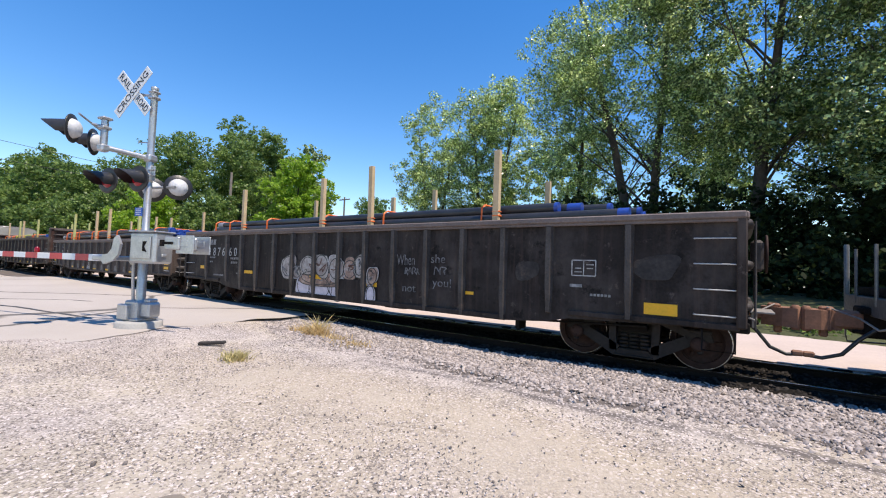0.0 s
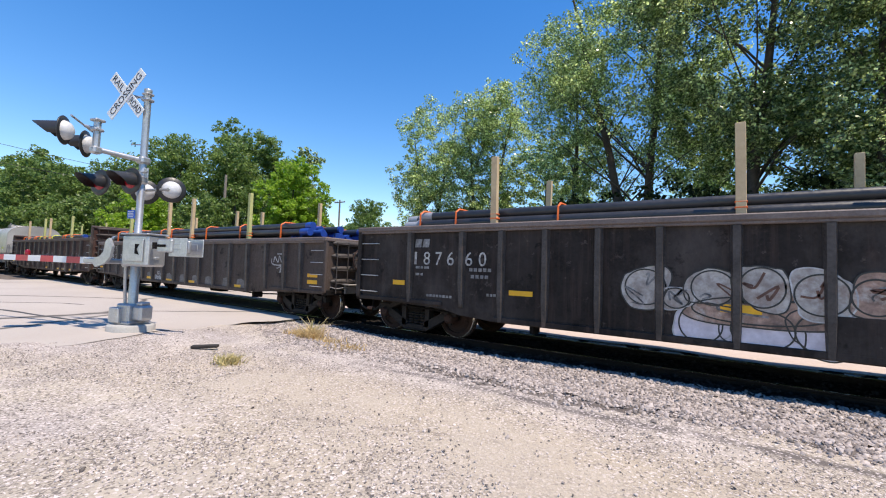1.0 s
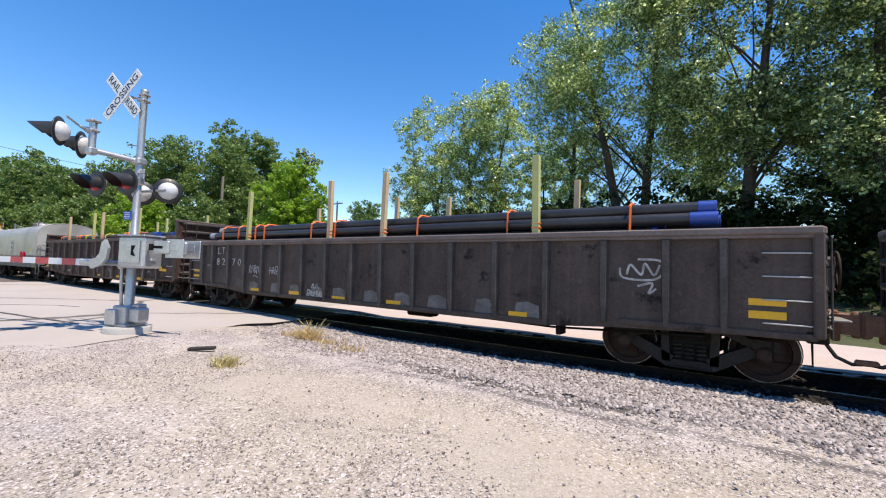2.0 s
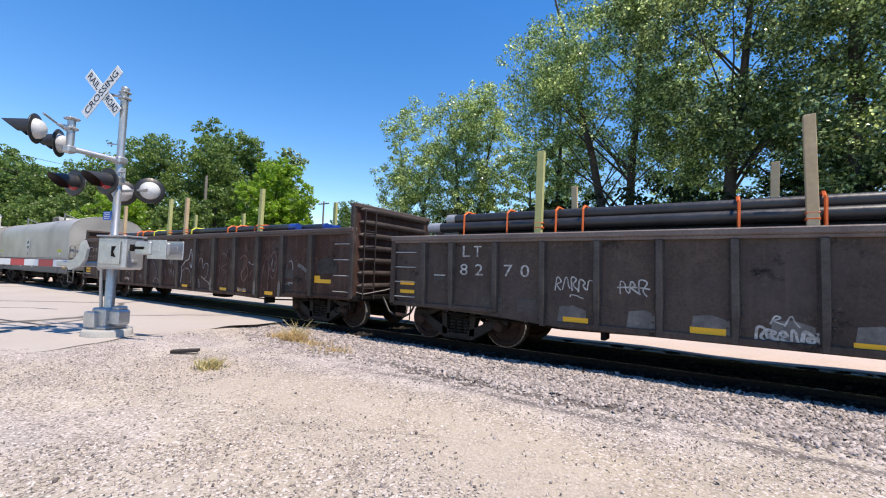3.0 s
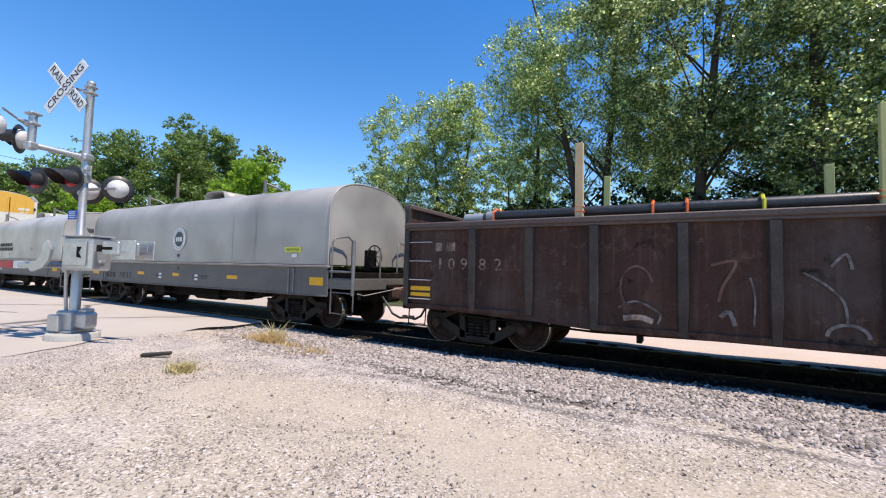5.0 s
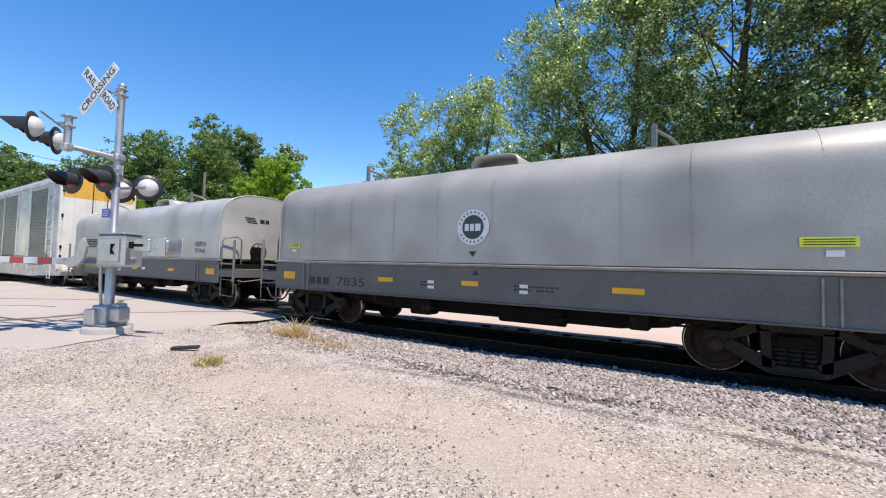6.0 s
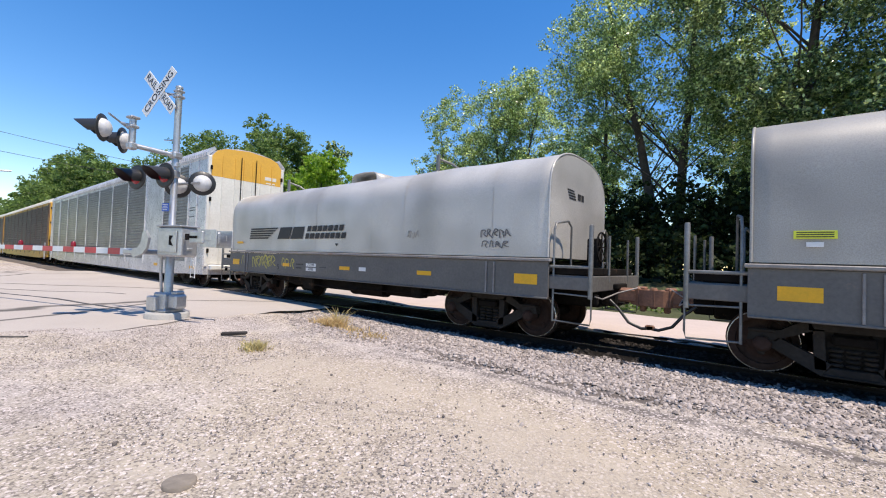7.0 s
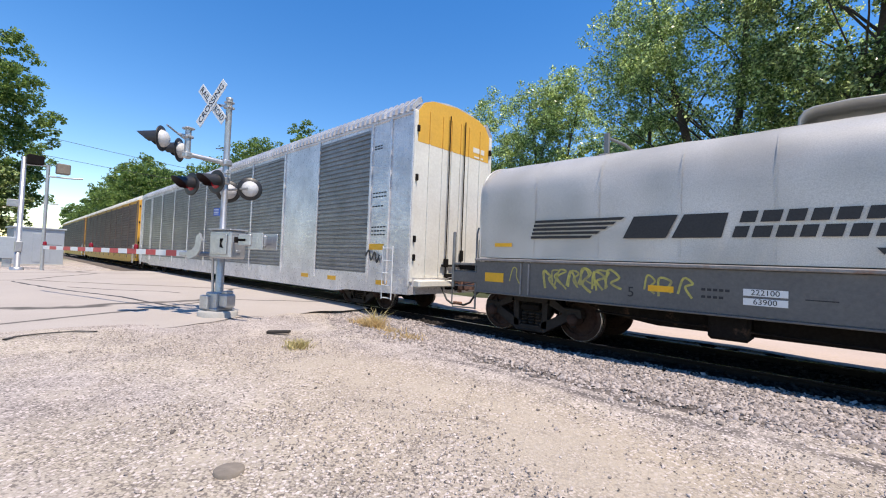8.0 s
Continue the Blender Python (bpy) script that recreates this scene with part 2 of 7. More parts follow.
    Lk(co, far.inputs[0])
    fr = ramp(far.outputs["Value"], 50.0, 75.0)
    return mix(fr, col, (0.10, 0.13, 0.05))


def car_wear(N, Lk, co, col, noise_tex, ramp, mix, times):
    """Dust, old paint flakes and rubbed patches on a steel side."""
    mp = N.new("ShaderNodeMapping")
    mp.inputs["Scale"].default_value = (0.8, 1.0, 0.55)
    Lk(co, mp.inputs["Vector"])
    dust = ramp(noise_tex(1.1, 7.0, 0.7, mp.outputs["Vector"]), 0.50, 0.74)
    col = mix(times(dust, 0.65), col, (0.105, 0.088, 0.080))
    flake = ramp(noise_tex(5.5, 8.0, 0.75), 0.60, 0.66)
    col = mix(times(flake, 0.55), col, (0.13, 0.10, 0.088))
    deep = ramp(noise_tex(2.3, 6.0, 0.7), 0.60, 0.68)
    return mix(times(deep, 0.8), col, (0.008, 0.007, 0.007))


def road_marks(N, Lk, co, col, noise_tex, ramp, mix, times):
    """Tar-sealed cracks and grey repairs in a bleached surface."""
    vor = N.new("ShaderNodeTexVoronoi")
    vor.feature = "DISTANCE_TO_EDGE"
    vor.inputs["Scale"].default_value = 0.16
    w = N.new("ShaderNodeTexNoise")
    w.inputs["Scale"].default_value = 0.8
    w.inputs["Detail"].default_value = 5.0
    Lk(co, w.inputs["Vector"])
    ad = N.new("ShaderNodeMix")
    ad.data_type = "VECTOR"
    ad.inputs["Factor"].default_value = 0.35
    Lk(co, ad.inputs["A"])
    Lk(w.outputs["Color"], ad.inputs["B"])
    Lk(ad.outputs["Result"], vor.inputs["Vector"])
    crack = ramp(vor.outputs["Distance"], 0.012, 0.004)
    col = mix(times(crack, 0.85), col, (0.07, 0.065, 0.06))
    return col


M_GRAVEL = material("pale_gravel", (0.555, 0.485, 0.437), 0.95, dark=(0.33, 0.285, 0.258), grain=38, stain=0.5, amount=0.62, bump=0.9, bump_scale=42, spec=0.1,
                    extra=gravel_zones, local=False)
M_DUST = material("pink_dust", (0.54, 0.45, 0.415), 0.95, dark=(0.42, 0.35, 0.32), grain=20, stain=0.7, amount=0.4, bump=0.3, spec=0.1, local=False)
M_BALLAST = material("ballast_bed", (0.20, 0.172, 0.155), 0.95, dark=(0.08, 0.066, 0.06), grain=30, stain=2, amount=0.7, bump=1.0, bump_scale=22, spec=0.08, local=False)
# near-black copies of ballast and stone: the train's shade put into the colour
M_SHADEBED = material("shaded_track_bed", (0.018, 0.016, 0.0145), 0.95, dark=(0.008, 0.007, 0.0065), grain=30, stain=2, amount=0.7, bump=1.0, bump_scale=22, spec=0.05, local=False)
M_SHADESTONE = material("shaded_stone", (0.045, 0.039, 0.036), 0.95, dark=(0.02, 0.018, 0.016), grain=60, stain=8, amount=0.6, bump=0.2, island=0.5, spec=0.05, local=False)
M_STONE = material("ballast_stone", (0.39, 0.342, 0.318), 0.92, dark=(0.22, 0.185, 0.17), grain=60, stain=8, amount=0.5, bump=0.2, island=0.5, spec=0.1, local=False)
M_PEBBLE = material("pebble", (0.43, 0.375, 0.345), 0.92, dark=(0.25, 0.215, 0.195), grain=60, stain=8, amount=0.5, bump=0.2, island=0.72, spec=0.1, local=False)
M_ROAD = material("bleached_asphalt", (0.45, 0.40, 0.36), 0.92, dark=(0.37, 0.325, 0.29), grain=60, stain=0.35, amount=0.55, bump=0.35, spec=0.15, extra=road_marks, local=False)
M_TAR = material("road_tar", (0.045, 0.042, 0.040), 0.7, dark=(0.09, 0.083, 0.078), grain=30, stain=2, amount=0.6, bump=0.1, local=False)
M_GRASS = material("rough_grass", (0.075, 0.085, 0.03), 0.95, dark=(0.03, 0.035, 0.014), grain=14, stain=0.5, amount=0.7, bump=0.8, local=False)
M_TIE = material("tie_wood", (0.040, 0.033, 0.029), 0.9, dark=(0.025, 0.021, 0.019), grain=30, stain=3, amount=0.7, bump=0.5)
M_RAIL = material("rail_rust", (0.028, 0.020, 0.016), 0.9, dark=(0.014, 0.010, 0.008), grain=40, stain=3, amount=0.6, spec=0.1)
M_RAILTOP = material("polished_rail", (0.55, 0.55, 0.56), 0.22, metal=1.0, grain=60, amount=0.2, bump=0.02)
M_GALV = material("galvanised_steel", (0.50, 0.505, 0.51), 0.40, metal=0.65, dark=(0.32, 0.325, 0.335), grain=30, stain=4, amount=0.5, bump=0.06)
M_WHITE = material("white_sheet", (0.74, 0.74, 0.73), 0.5, dark=(0.62, 0.62, 0.60), grain=40, stain=3, amount=0.3, bump=0.03)
M_BLACK = material("black_paint", (0.018, 0.018, 0.02), 0.45, dark=(0.03, 0.03, 0.03), grain=40, stain=4, amount=0.4, bump=0.05)
M_LETTER = material("letter_black", (0.02, 0.02, 0.022), 0.6, grain=40, amount=0.3, bump=0)
M_RED = material("red_sheeting", (0.52, 0.035, 0.05), 0.4, dark=(0.36, 0.03, 0.04), grain=40, stain=4, amount=0.4, bump=0.03)
M_BLUE = material("blue_sign", (0.03, 0.12, 0.52), 0.45, grain=30, amount=0.2, bump=0)
M_CONCRETE = material("concrete", (0.42, 0.40, 0.37), 0.9, dark=(0.29, 0.28, 0.26), grain=30, stain=3, amount=0.5, bump=0.3)
M_LAMPRED = glow("red_lens", (0.16, 0.004, 0.010), 0.35)
M_DOME = material("lamp_dome", (0.58, 0.58, 0.58), 0.5, dark=(0.45, 0.45, 0.45), grain=20, stain=5, amount=0.4, bump=0.02)
M_BARK = material("bark", (0.085, 0.066, 0.05), 0.95, dark=(0.035, 0.027, 0.02), grain=14, stain=2, amount=0.7, bump=0.9, bump_scale=9)
M_POLE = material("weathered_pole", (0.25, 0.21, 0.17), 0.9, dark=(0.14, 0.12, 0.10), grain=20, stain=2, amount=0.6, bump=0.3)
# rare near-white leaves stand for sun glints, painted into the tip colour
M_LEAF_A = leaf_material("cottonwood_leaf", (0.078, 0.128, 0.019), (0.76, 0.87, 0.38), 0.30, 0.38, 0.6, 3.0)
# darker copy of the leaf above, with shade put into its base colour
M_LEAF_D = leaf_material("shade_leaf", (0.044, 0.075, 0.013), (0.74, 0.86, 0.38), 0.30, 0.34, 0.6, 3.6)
# undergrowth: the deep shade below the trees is put into this near-black colour
M_LEAF_U = leaf_material("shaded_undergrowth_leaf", (0.010, 0.017, 0.005), (0.06, 0.085, 0.028), 0.6, 0.2, 0.12)
M_LEAF_B = leaf_material("maple_leaf", (0.062, 0.112, 0.022), (0.24, 0.33, 0.09), 0.45, 0.35, 0.4)
M_LEAF_C = leaf_material("bright_leaf", (0.13, 0.23, 0.015), (0.27, 0.38, 0.035), 0.45, 0.5)
M_WEED = leaf_material("dry_weed", (0.36, 0.25, 0.11), (0.62, 0.47, 0.24), 0.8, 0.3)
M_WEEDG = leaf_material("pale_weed", (0.34, 0.29, 0.13), (0.55, 0.46, 0.24), 0.8, 0.3)

# rolling stock
M_GON_BLACK = material("worn_black_car", (0.015, 0.0118, 0.0108), 0.6, dark=(0.052, 0.042, 0.038), grain=25, stain=1.1, amount=0.7, bump=0.15, rust=(0.085, 0.055, 0.045), rust_amount=0.25, streak=True, spec=0.1, extra=car_wear)
M_GON_GREY = material("worn_grey_car", (0.096, 0.071, 0.060), 0.6, dark=(0.042, 0.032, 0.028), grain=25, stain=1.1, amount=0.7, bump=0.15, rust=(0.12, 0.085, 0.07), rust_amount=0.35, streak=True, spec=0.1, extra=car_wear)
M_GON_BROWN = material("worn_brown_car", (0.074, 0.037, 0.029), 0.6, dark=(0.034, 0.019, 0.016), grain=25, stain=1.0, amount=0.7, bump=0.15, rust=(0.13, 0.075, 0.055), rust_amount=0.45, streak=True, spec=0.1, extra=car_wear)
M_RIB = material("dusty_post", (0.088, 0.076, 0.071), 0.55, dark=(0.030, 0.025, 0.023), grain=25, stain=2, amount=0.7, bump=0.12, rust=(0.15, 0.10, 0.08), rust_amount=0.3, spec=0.25)
M_CHORD = material("rusty_top_chord", (0.18, 0.142, 0.128), 0.72, dark=(0.10, 0.074, 0.066), grain=25, stain=1.5, amount=0.7, bump=0.12, rust=(0.18, 0.10, 0.07), rust_amount=0.4)
M_CHORD_BROWN = material("rusty_brown_chord", (0.105, 0.074, 0.065), 0.7, dark=(0.055, 0.038, 0.033), grain=25, stain=1.5, amount=0.7, bump=0.12, rust=(0.14, 0.075, 0.05), rust_amount=0.4)
M_RIB_BROWN = material("rusty_brown_post", (0.066, 0.052, 0.047), 0.55, dark=(0.026, 0.019, 0.017), grain=25, stain=2, amount=0.7, bump=0.12, rust=(0.13, 0.08, 0.06), rust_amount=0.4, spec=0.25)
M_UNDER = material("grimy_underframe", (0.014, 0.012, 0.011), 0.85, dark=(0.007, 0.006, 0.006), grain=20, stain=3, amount=0.6, bump=0.2, rust=(0.10, 0.06, 0.04), rust_amount=0.3, spec=0.1)
M_FRAME = material("cast_side_frame", (0.030, 0.026, 0.024), 0.75, dark=(0.014, 0.012, 0.011), grain=20, stain=3, amount=0.6, bump=0.2, rust=(0.09, 0.058, 0.042), rust_amount=0.3, spec=0.2)
M_WHEEL = material("wheel_rust", (0.052, 0.028, 0.022), 0.8, dark=(0.022, 0.013, 0.011), grain=20, stain=3, amount=0.6, bump=0.2, spec=0.25)
M_TREAD = material("polished_tread", (0.62, 0.60, 0.58), 0.3, metal=0.9, grain=40, amount=0.3, bump=0.02)
M_RUSTY = material("rusty_coupler", (0.30, 0.145, 0.09), 0.85, dark=(0.15, 0.08, 0.058), grain=25, stain=5, amount=0.7, bump=0.3)
M_YELLOW = material("yellow_reflector", (0.86, 0.42, 0.008), 0.45, dark=(0.58, 0.33, 0.02), grain=30, stain=5, amount=0.35, bump=0.02)
M_LIME = material("lime_label", (0.72, 0.75, 0.06), 0.5, grain=30, stain=5, amount=0.2, bump=0.02)
M_MARK = material("faded_white_paint", (0.64, 0.62, 0.59), 0.7, dark=(0.20, 0.18, 0.17), grain=18, stain=7, amount=0.95, bump=0.02)
M_LILAC = material("lilac_white_spray", (0.66, 0.61, 0.67), 0.5, dark=(0.44, 0.38, 0.42), grain=10, stain=2.5, amount=0.6, bump=0.02, rust=(0.50, 0.40, 0.36), rust_amount=0.3)
M_COPPER = material("worn_copper_spray", (0.50, 0.31, 0.23), 0.6, dark=(0.12, 0.075, 0.06), grain=14, stain=4, amount=1.0, bump=0.02, rust=(0.55, 0.50, 0.45), rust_amount=0.6)
M_RUSTLINE = material("rusty_spray_line", (0.20, 0.09, 0.06), 0.7, dark=(0.08, 0.04, 0.03), grain=14, stain=4, amount=0.8, bump=0.02)
M_CHALK = material("faint_chalk", (0.30, 0.29, 0.29), 0.8, dark=(0.06, 0.055, 0.055), grain=20, stain=8, amount=1.0, bump=0.02)
M_GHOST = material("ghosted_spray", (0.34, 0.30, 0.285), 0.7, dark=(0.050, 0.033, 0.029), grain=12, stain=3.5, amount=1.0, bump=0.02, spec=0.15)
M_WORN = material("rubbed_steel_paint", (0.17, 0.155, 0.15), 0.6, dark=(0.075, 0.068, 0.066), grain=14, stain=4, amount=0.9, bump=0.02)
M_GRAF = material("silver_spray", (0.56, 0.52, 0.48), 0.5, dark=(0.20, 0.15, 0.13), grain=14, stain=4, amount=0.8, bump=0.02, rust=(0.24, 0.16, 0.13), rust_amount=0.7)
M_FADE = material("faded_patch", (0.060, 0.050, 0.047), 0.6, dark=(0.018, 0.016, 0.016), grain=14, stain=4, amount=1.0, bump=0.02, rust=(0.11, 0.075, 0.06), rust_amount=0.4, spec=0.25)
M_OUTLINE = material("pale_spray_line", (0.66, 0.64, 0.63), 0.6, dark=(0.22, 0.20, 0.20), grain=14, stain=5, amount=0.8, bump=0.02)
M_TANMARK = material("rust_stained_stencil", (0.36, 0.25, 0.19), 0.7, dark=(0.075, 0.042, 0.034), grain=12, stain=6, amount=1.0, bump=0.02)
M_SMALL = material("worn_stencil", (0.34, 0.33, 0.32), 0.7, dark=(0.10, 0.09, 0.09), grain=12, stain=9, amount=0.9, bump=0.02)
M_PINKLINE = material("faded_pink_spray", (0.23, 0.135, 0.125), 0.7, dark=(0.055, 0.031, 0.027), grain=10, stain=3, amount=1.0, bump=0.02, spec=0.15)
M_GRAFY = material("yellow_spray", (0.58, 0.50, 0.10), 0.6, dark=(0.22, 0.19, 0.10), grain=16, stain=4, amount=0.7, bump=0.02)
M_GRABIRON = material("pale_grab_iron", (0.48, 0.47, 0.46), 0.6, dark=(0.25, 0.24, 0.23), grain=30, stain=6, amount=0.5, bump=0.02)
M_PIPE = material("black_pipe", (0.016, 0.016, 0.018), 0.4, dark=(0.045, 0.045, 0.05), grain=20, stain=2, amount=0.5, bump=0.05)
M_PIPEBLUE = material("blue_pipe_cap", (0.014, 0.055, 0.28), 0.4, dark=(0.015, 0.05, 0.25), grain=20, stain=3, amount=0.4, bump=0.05)
M_PIPEGREY = material("pale_pipe", (0.36, 0.37, 0.39), 0.4, metal=0.2, dark=(0.2, 0.2, 0.22), grain=20, stain=3, amount=0.4, bump=0.05)
M_STAKE = material("pale_lumber", (0.56, 0.42, 0.25), 0.85, dark=(0.40, 0.28, 0.16), grain=18, stain=2, amount=0.5, bump=0.15)
M_STAKETIP = material("lime_lumber", (0.46, 0.46, 0.18), 0.85, dark=(0.36, 0.34, 0.15), grain=18, stain=2, amount=0.5, bump=0.15)
M_LIMESTRAP = material("lime_strap", (0.62, 0.62, 0.04), 0.6, dark=(0.45, 0.42, 0.04), grain=30, amount=0.4, bump=0.03)
M_STRAP = material("orange_strap", (0.75, 0.14, 0.02), 0.6, dark=(0.5, 0.09, 0.02), grain=30, amount=0.4, bump=0.03)
M_HOOD = material("dull_grey_hood", (0.475, 0.452, 0.415), 0.45, metal=0.1, dark=(0.27, 0.255, 0.233), grain=70, detail=1.8, stain=0.55, amount=0.95, bump=0.1, bump_scale=1.5, rust=(0.40, 0.36, 0.32), rust_amount=0.15)
M_HOOD_NS = material("dented_silver_hood", (0.60, 0.572, 0.533), 0.40, metal=0.15, dark=(0.33, 0.312, 0.285), grain=70, detail=1.8, stain=0.6, amount=0.8, bump=0.35, bump_scale=0.9, rust=(0.44, 0.38, 0.34), rust_amount=0.15)
M_SILL = material("grey_side_sill", (0.135, 0.127, 0.119), 0.6, dark=(0.075, 0.072, 0.070), grain=20, stain=1.5, amount=0.5, bump=0.08, rust=(0.20, 0.15, 0.12), rust_amount=0.2)
M_DIMSPRAY = material("dim_grey_spray", (0.085, 0.082, 0.080), 0.6, dark=(0.22, 0.21, 0.20), grain=12, stain=5, amount=0.8, bump=0.02)
M_SEAM = material("faint_grey_spray", (0.30, 0.29, 0.275), 0.6, grain=20, amount=0.4, bump=0.05)
M_RACK = material("galvanised_rack_panel", (0.76, 0.745, 0.75), 0.34, metal=0.35, dark=(0.45, 0.44, 0.45), grain=14, stain=1.6, amount=0.8, bump=0.1, streak=True)
M_RACKSLAT = material("slatted_rack_panel", (0.26, 0.258, 0.26), 0.42, metal=0.3, dark=(0.12, 0.12, 0.122), grain=14, stain=1.2, amount=0.6, bump=0.1)
M_RACKDARK = material("rack_inside_shade", (0.03, 0.03, 0.034), 0.8, grain=14, amount=0.4, bump=0.05)
M_RACKBROWN = material("brown_rack_panel", (0.19, 0.13, 0.10), 0.7, dark=(0.11, 0.08, 0.065), grain=14, stain=1.2, amount=0.6, bump=0.1)
M_RACKYEL = material("rack_yellow", (0.74, 0.41, 0.06), 0.55, dark=(0.60, 0.33, 0.06), grain=14, stain=1.5, amount=0.45, bump=0.05)
M_RACKWHITE = material("rack_white", (0.74, 0.72, 0.66), 0.55, dark=(0.58, 0.55, 0.49), grain=14, stain=1.5, amount=0.5, bump=0.05, rust=(0.45, 0.30, 0.2), rust_amount=0.15)
M_HUT = material("grey_hut", (0.42, 0.46, 0.50), 0.5, metal=0.3, dark=(0.33, 0.36, 0.39), grain=14, stain=1.5, amount=0.4, bump=0.05)
M_LEDGE = material("worn_grey_ledge", (0.30, 0.28, 0.265), 0.6, dark=(0.17, 0.15, 0.14), grain=20, stain=2, amount=0.7, bump=0.1, rust=(0.22, 0.12, 0.08), rust_amount=0.35)
M_RAILING = material("dull_steel_railing", (0.22, 0.22, 0.213), 0.45, metal=0.3, dark=(0.11, 0.11, 0.106), grain=25, stain=4, amount=0.7, bump=0.06, rust=(0.22, 0.13, 0.09), rust_amount=0.2)
M_WIRE = material("wire", (0.03, 0.03, 0.035), 0.7, grain=14, amount=0.2, bump=0)


# ---------------------------------------------------------------- ground, road, track
def axis_steps(dense_a, dense_b, step, reach):
    mid = list(np.arange(dense_a, dense_b + 1e-6, step))
    out, d, p = [], step, dense_b
    while p < reach:
        d *= 1.5
        p += d
        out.append(p)
    low, d, p = [], step, dense_a
    while p > -reach:
        d *= 1.5
        p -= d
        low.append(p)
    return np.array(low[::-1] + mid + out)


def in_crossing(x):
    """1 on the road's strip across the track, 0 beside it."""
    return np.clip((-9.0 - x) / 1.2, 0, 1) * np.clip((x + 34.0) / 1.2, 0, 1)


def ground_height(x, y):
    side = np.abs(y - TRACK)
    bed = -0.14 * np.where(y < TRACK, np.clip((3.3 - side) / 0.9, 0, 1), np.clip((1.75 - side) / 0.4, 0, 1))
    z = bed * (1 - in_crossing(x)) - 0.03 * in_crossing(x)
    swell = 0.02 * np.sin(x * 0.7 + 1.3) * np.cos(y * 0.9) + 0.012 * np.sin(x * 2.1 + y * 1.7)
    z = z + swell * (1 - in_crossing(x)) * (np.hypot(x, y) < 60)
    bank = np.clip((y - 15.5) / 5.0, 0, 1) * np.clip((x + 24) / 6, 0, 1)
    return z + 0.7 * bank


def sheet(name, xs, ys, height, mat, keep=None):
    gx, gy = np.meshgrid(xs, ys, indexing="ij")
    gz = height(gx, gy)
    v = np.stack([gx, gy, gz], -1).reshape(-1, 3)
    nx, ny = len(xs), len(ys)
    i = np.arange((nx - 1) * (ny - 1))
    a = (i // (ny - 1)) * ny + i % (ny - 1)
    f = np.stack([a, a + ny, a + ny + 1, a + 1], -1)
    if keep is not None:
        c = v[f].mean(1)
        f = f[keep(c[:, 0], c[:, 1])]
    return new(name, quick_mesh(name, v, f, mat, True))


ground = sheet("ground", axis_steps(-40, 12, 0.4, 2500), axis_steps(-4, 18, 0.3, 2500), ground_height, M_GRAVEL)
tagged(ground, "pale packed gravel ground with loose stones", "ground", kind="structure")


def wavy(t, k):
    return 0.25 * np.sin(t * 1.1 + k) + 0.12 * np.sin(t * 2.9 + 2 * k) + 0.06 * np.sin(t * 6.3 + k)


def road_edge(name, label):
    """The crossing's road, which runs over the track."""
    ys = np.concatenate([np.arange(-40, -4, 2.0), np.arange(-4, 14, 0.25), np.arange(14, 60, 2.0)])
    us = np.linspace(0, 1, 60)
    v = []
    for y in ys:
        right = -8.85 - 0.22 * max(0.0, y - 3.0) + float(wavy(y, 0.4)) - (0.5 if y < 3 else 0) * (3 - y) * 0.1
        left = -33.0 + float(wavy(y, 2.2))
        for u in us:
            x = right + (left - right) * u
            edge = min(1.0, u * 18, (1 - u) * 18)
            v.append((x, y, -0.012 + 0.022 * edge))
    n = len(us)
    f = [(i * n + k, i * n + k + 1, (i + 1) * n + k + 1, (i + 1) * n + k) for i in range(len(ys) - 1) for k in range(n - 1)
         if not (TRACK - 1.0 < ys[i] + 0.12 < TRACK + 1.0)]
    ob = new(name, quick_mesh(name, v, f, M_ROAD, True))
    return tagged(ob, label, "road", kind="structure")


road_edge("road", "sun-bleached cracked asphalt road over the level crossing")

# bright dirt lane on the far side of the track
sheet("dirt_lane", np.arange(-60, 30.1, 0.6), np.arange(TRACK + 1.5, 15.3, 0.25), lambda x, y: ground_height(x, y) + 0.03 + 0.01 * np.sin(x * 1.3 + y),
      M_DUST)
tagged(bpy.data.objects["dirt_lane"], "pale pinkish dirt lane beyond the track", "dirt lane", kind="structure")



def tar_seam(pts, half, seed):
    """A flat, uneven strip of tar along a crack in the road."""
    rng = random.Random(seed)
    fine = []
    for a, b in zip(pts, pts[1:]):
        n = max(2, int(math.hypot(b[0] - a[0], b[1] - a[1]) / .3))
        fine += [(a[0] + (b[0] - a[0]) * k / n + rng.uniform(-.03, .03), a[1] + (b[1] - a[1]) * k / n + rng.uniform(-.03, .03)) for k in range(n)]
    v, f = [], []
    for k, (x, y) in enumerate(fine):
        w = half * rng.uniform(.5, 1.3)
        z = float(ground_height(np.array(x), np.array(y))) + .03 if x > -9.5 else .016
        v += [(x, y - w, z), (x, y + w, z), (x, y + w, z - .02), (x, y - w, z - .02)]
    for k in range(len(fine) - 1):
        f += [(4 * k + a, 4 * k + (a + 1) % 4, 4 * k + 4 + (a + 1) % 4, 4 * k + 4 + a) for a in range(4)]
    ob = new("tar_seam", quick_mesh("tar_seam", v, f, M_TAR))
    return tagged(ob, "black tar seam along a road crack", "tar seam", "tar seams in the road", "structure")


tar_seam([[-22.35, 0.31], [-20.04, 0.83], [-17.78, 1.4], [-14.88, 2.4], [-12.84, 2.8], [-11.28, 3.11]], .05, 1)
tar_seam([[-8.33, 0.09], [-8.62, 0.43], [-8.67, 0.88], [-8.42, 1.45]], .02, 2)
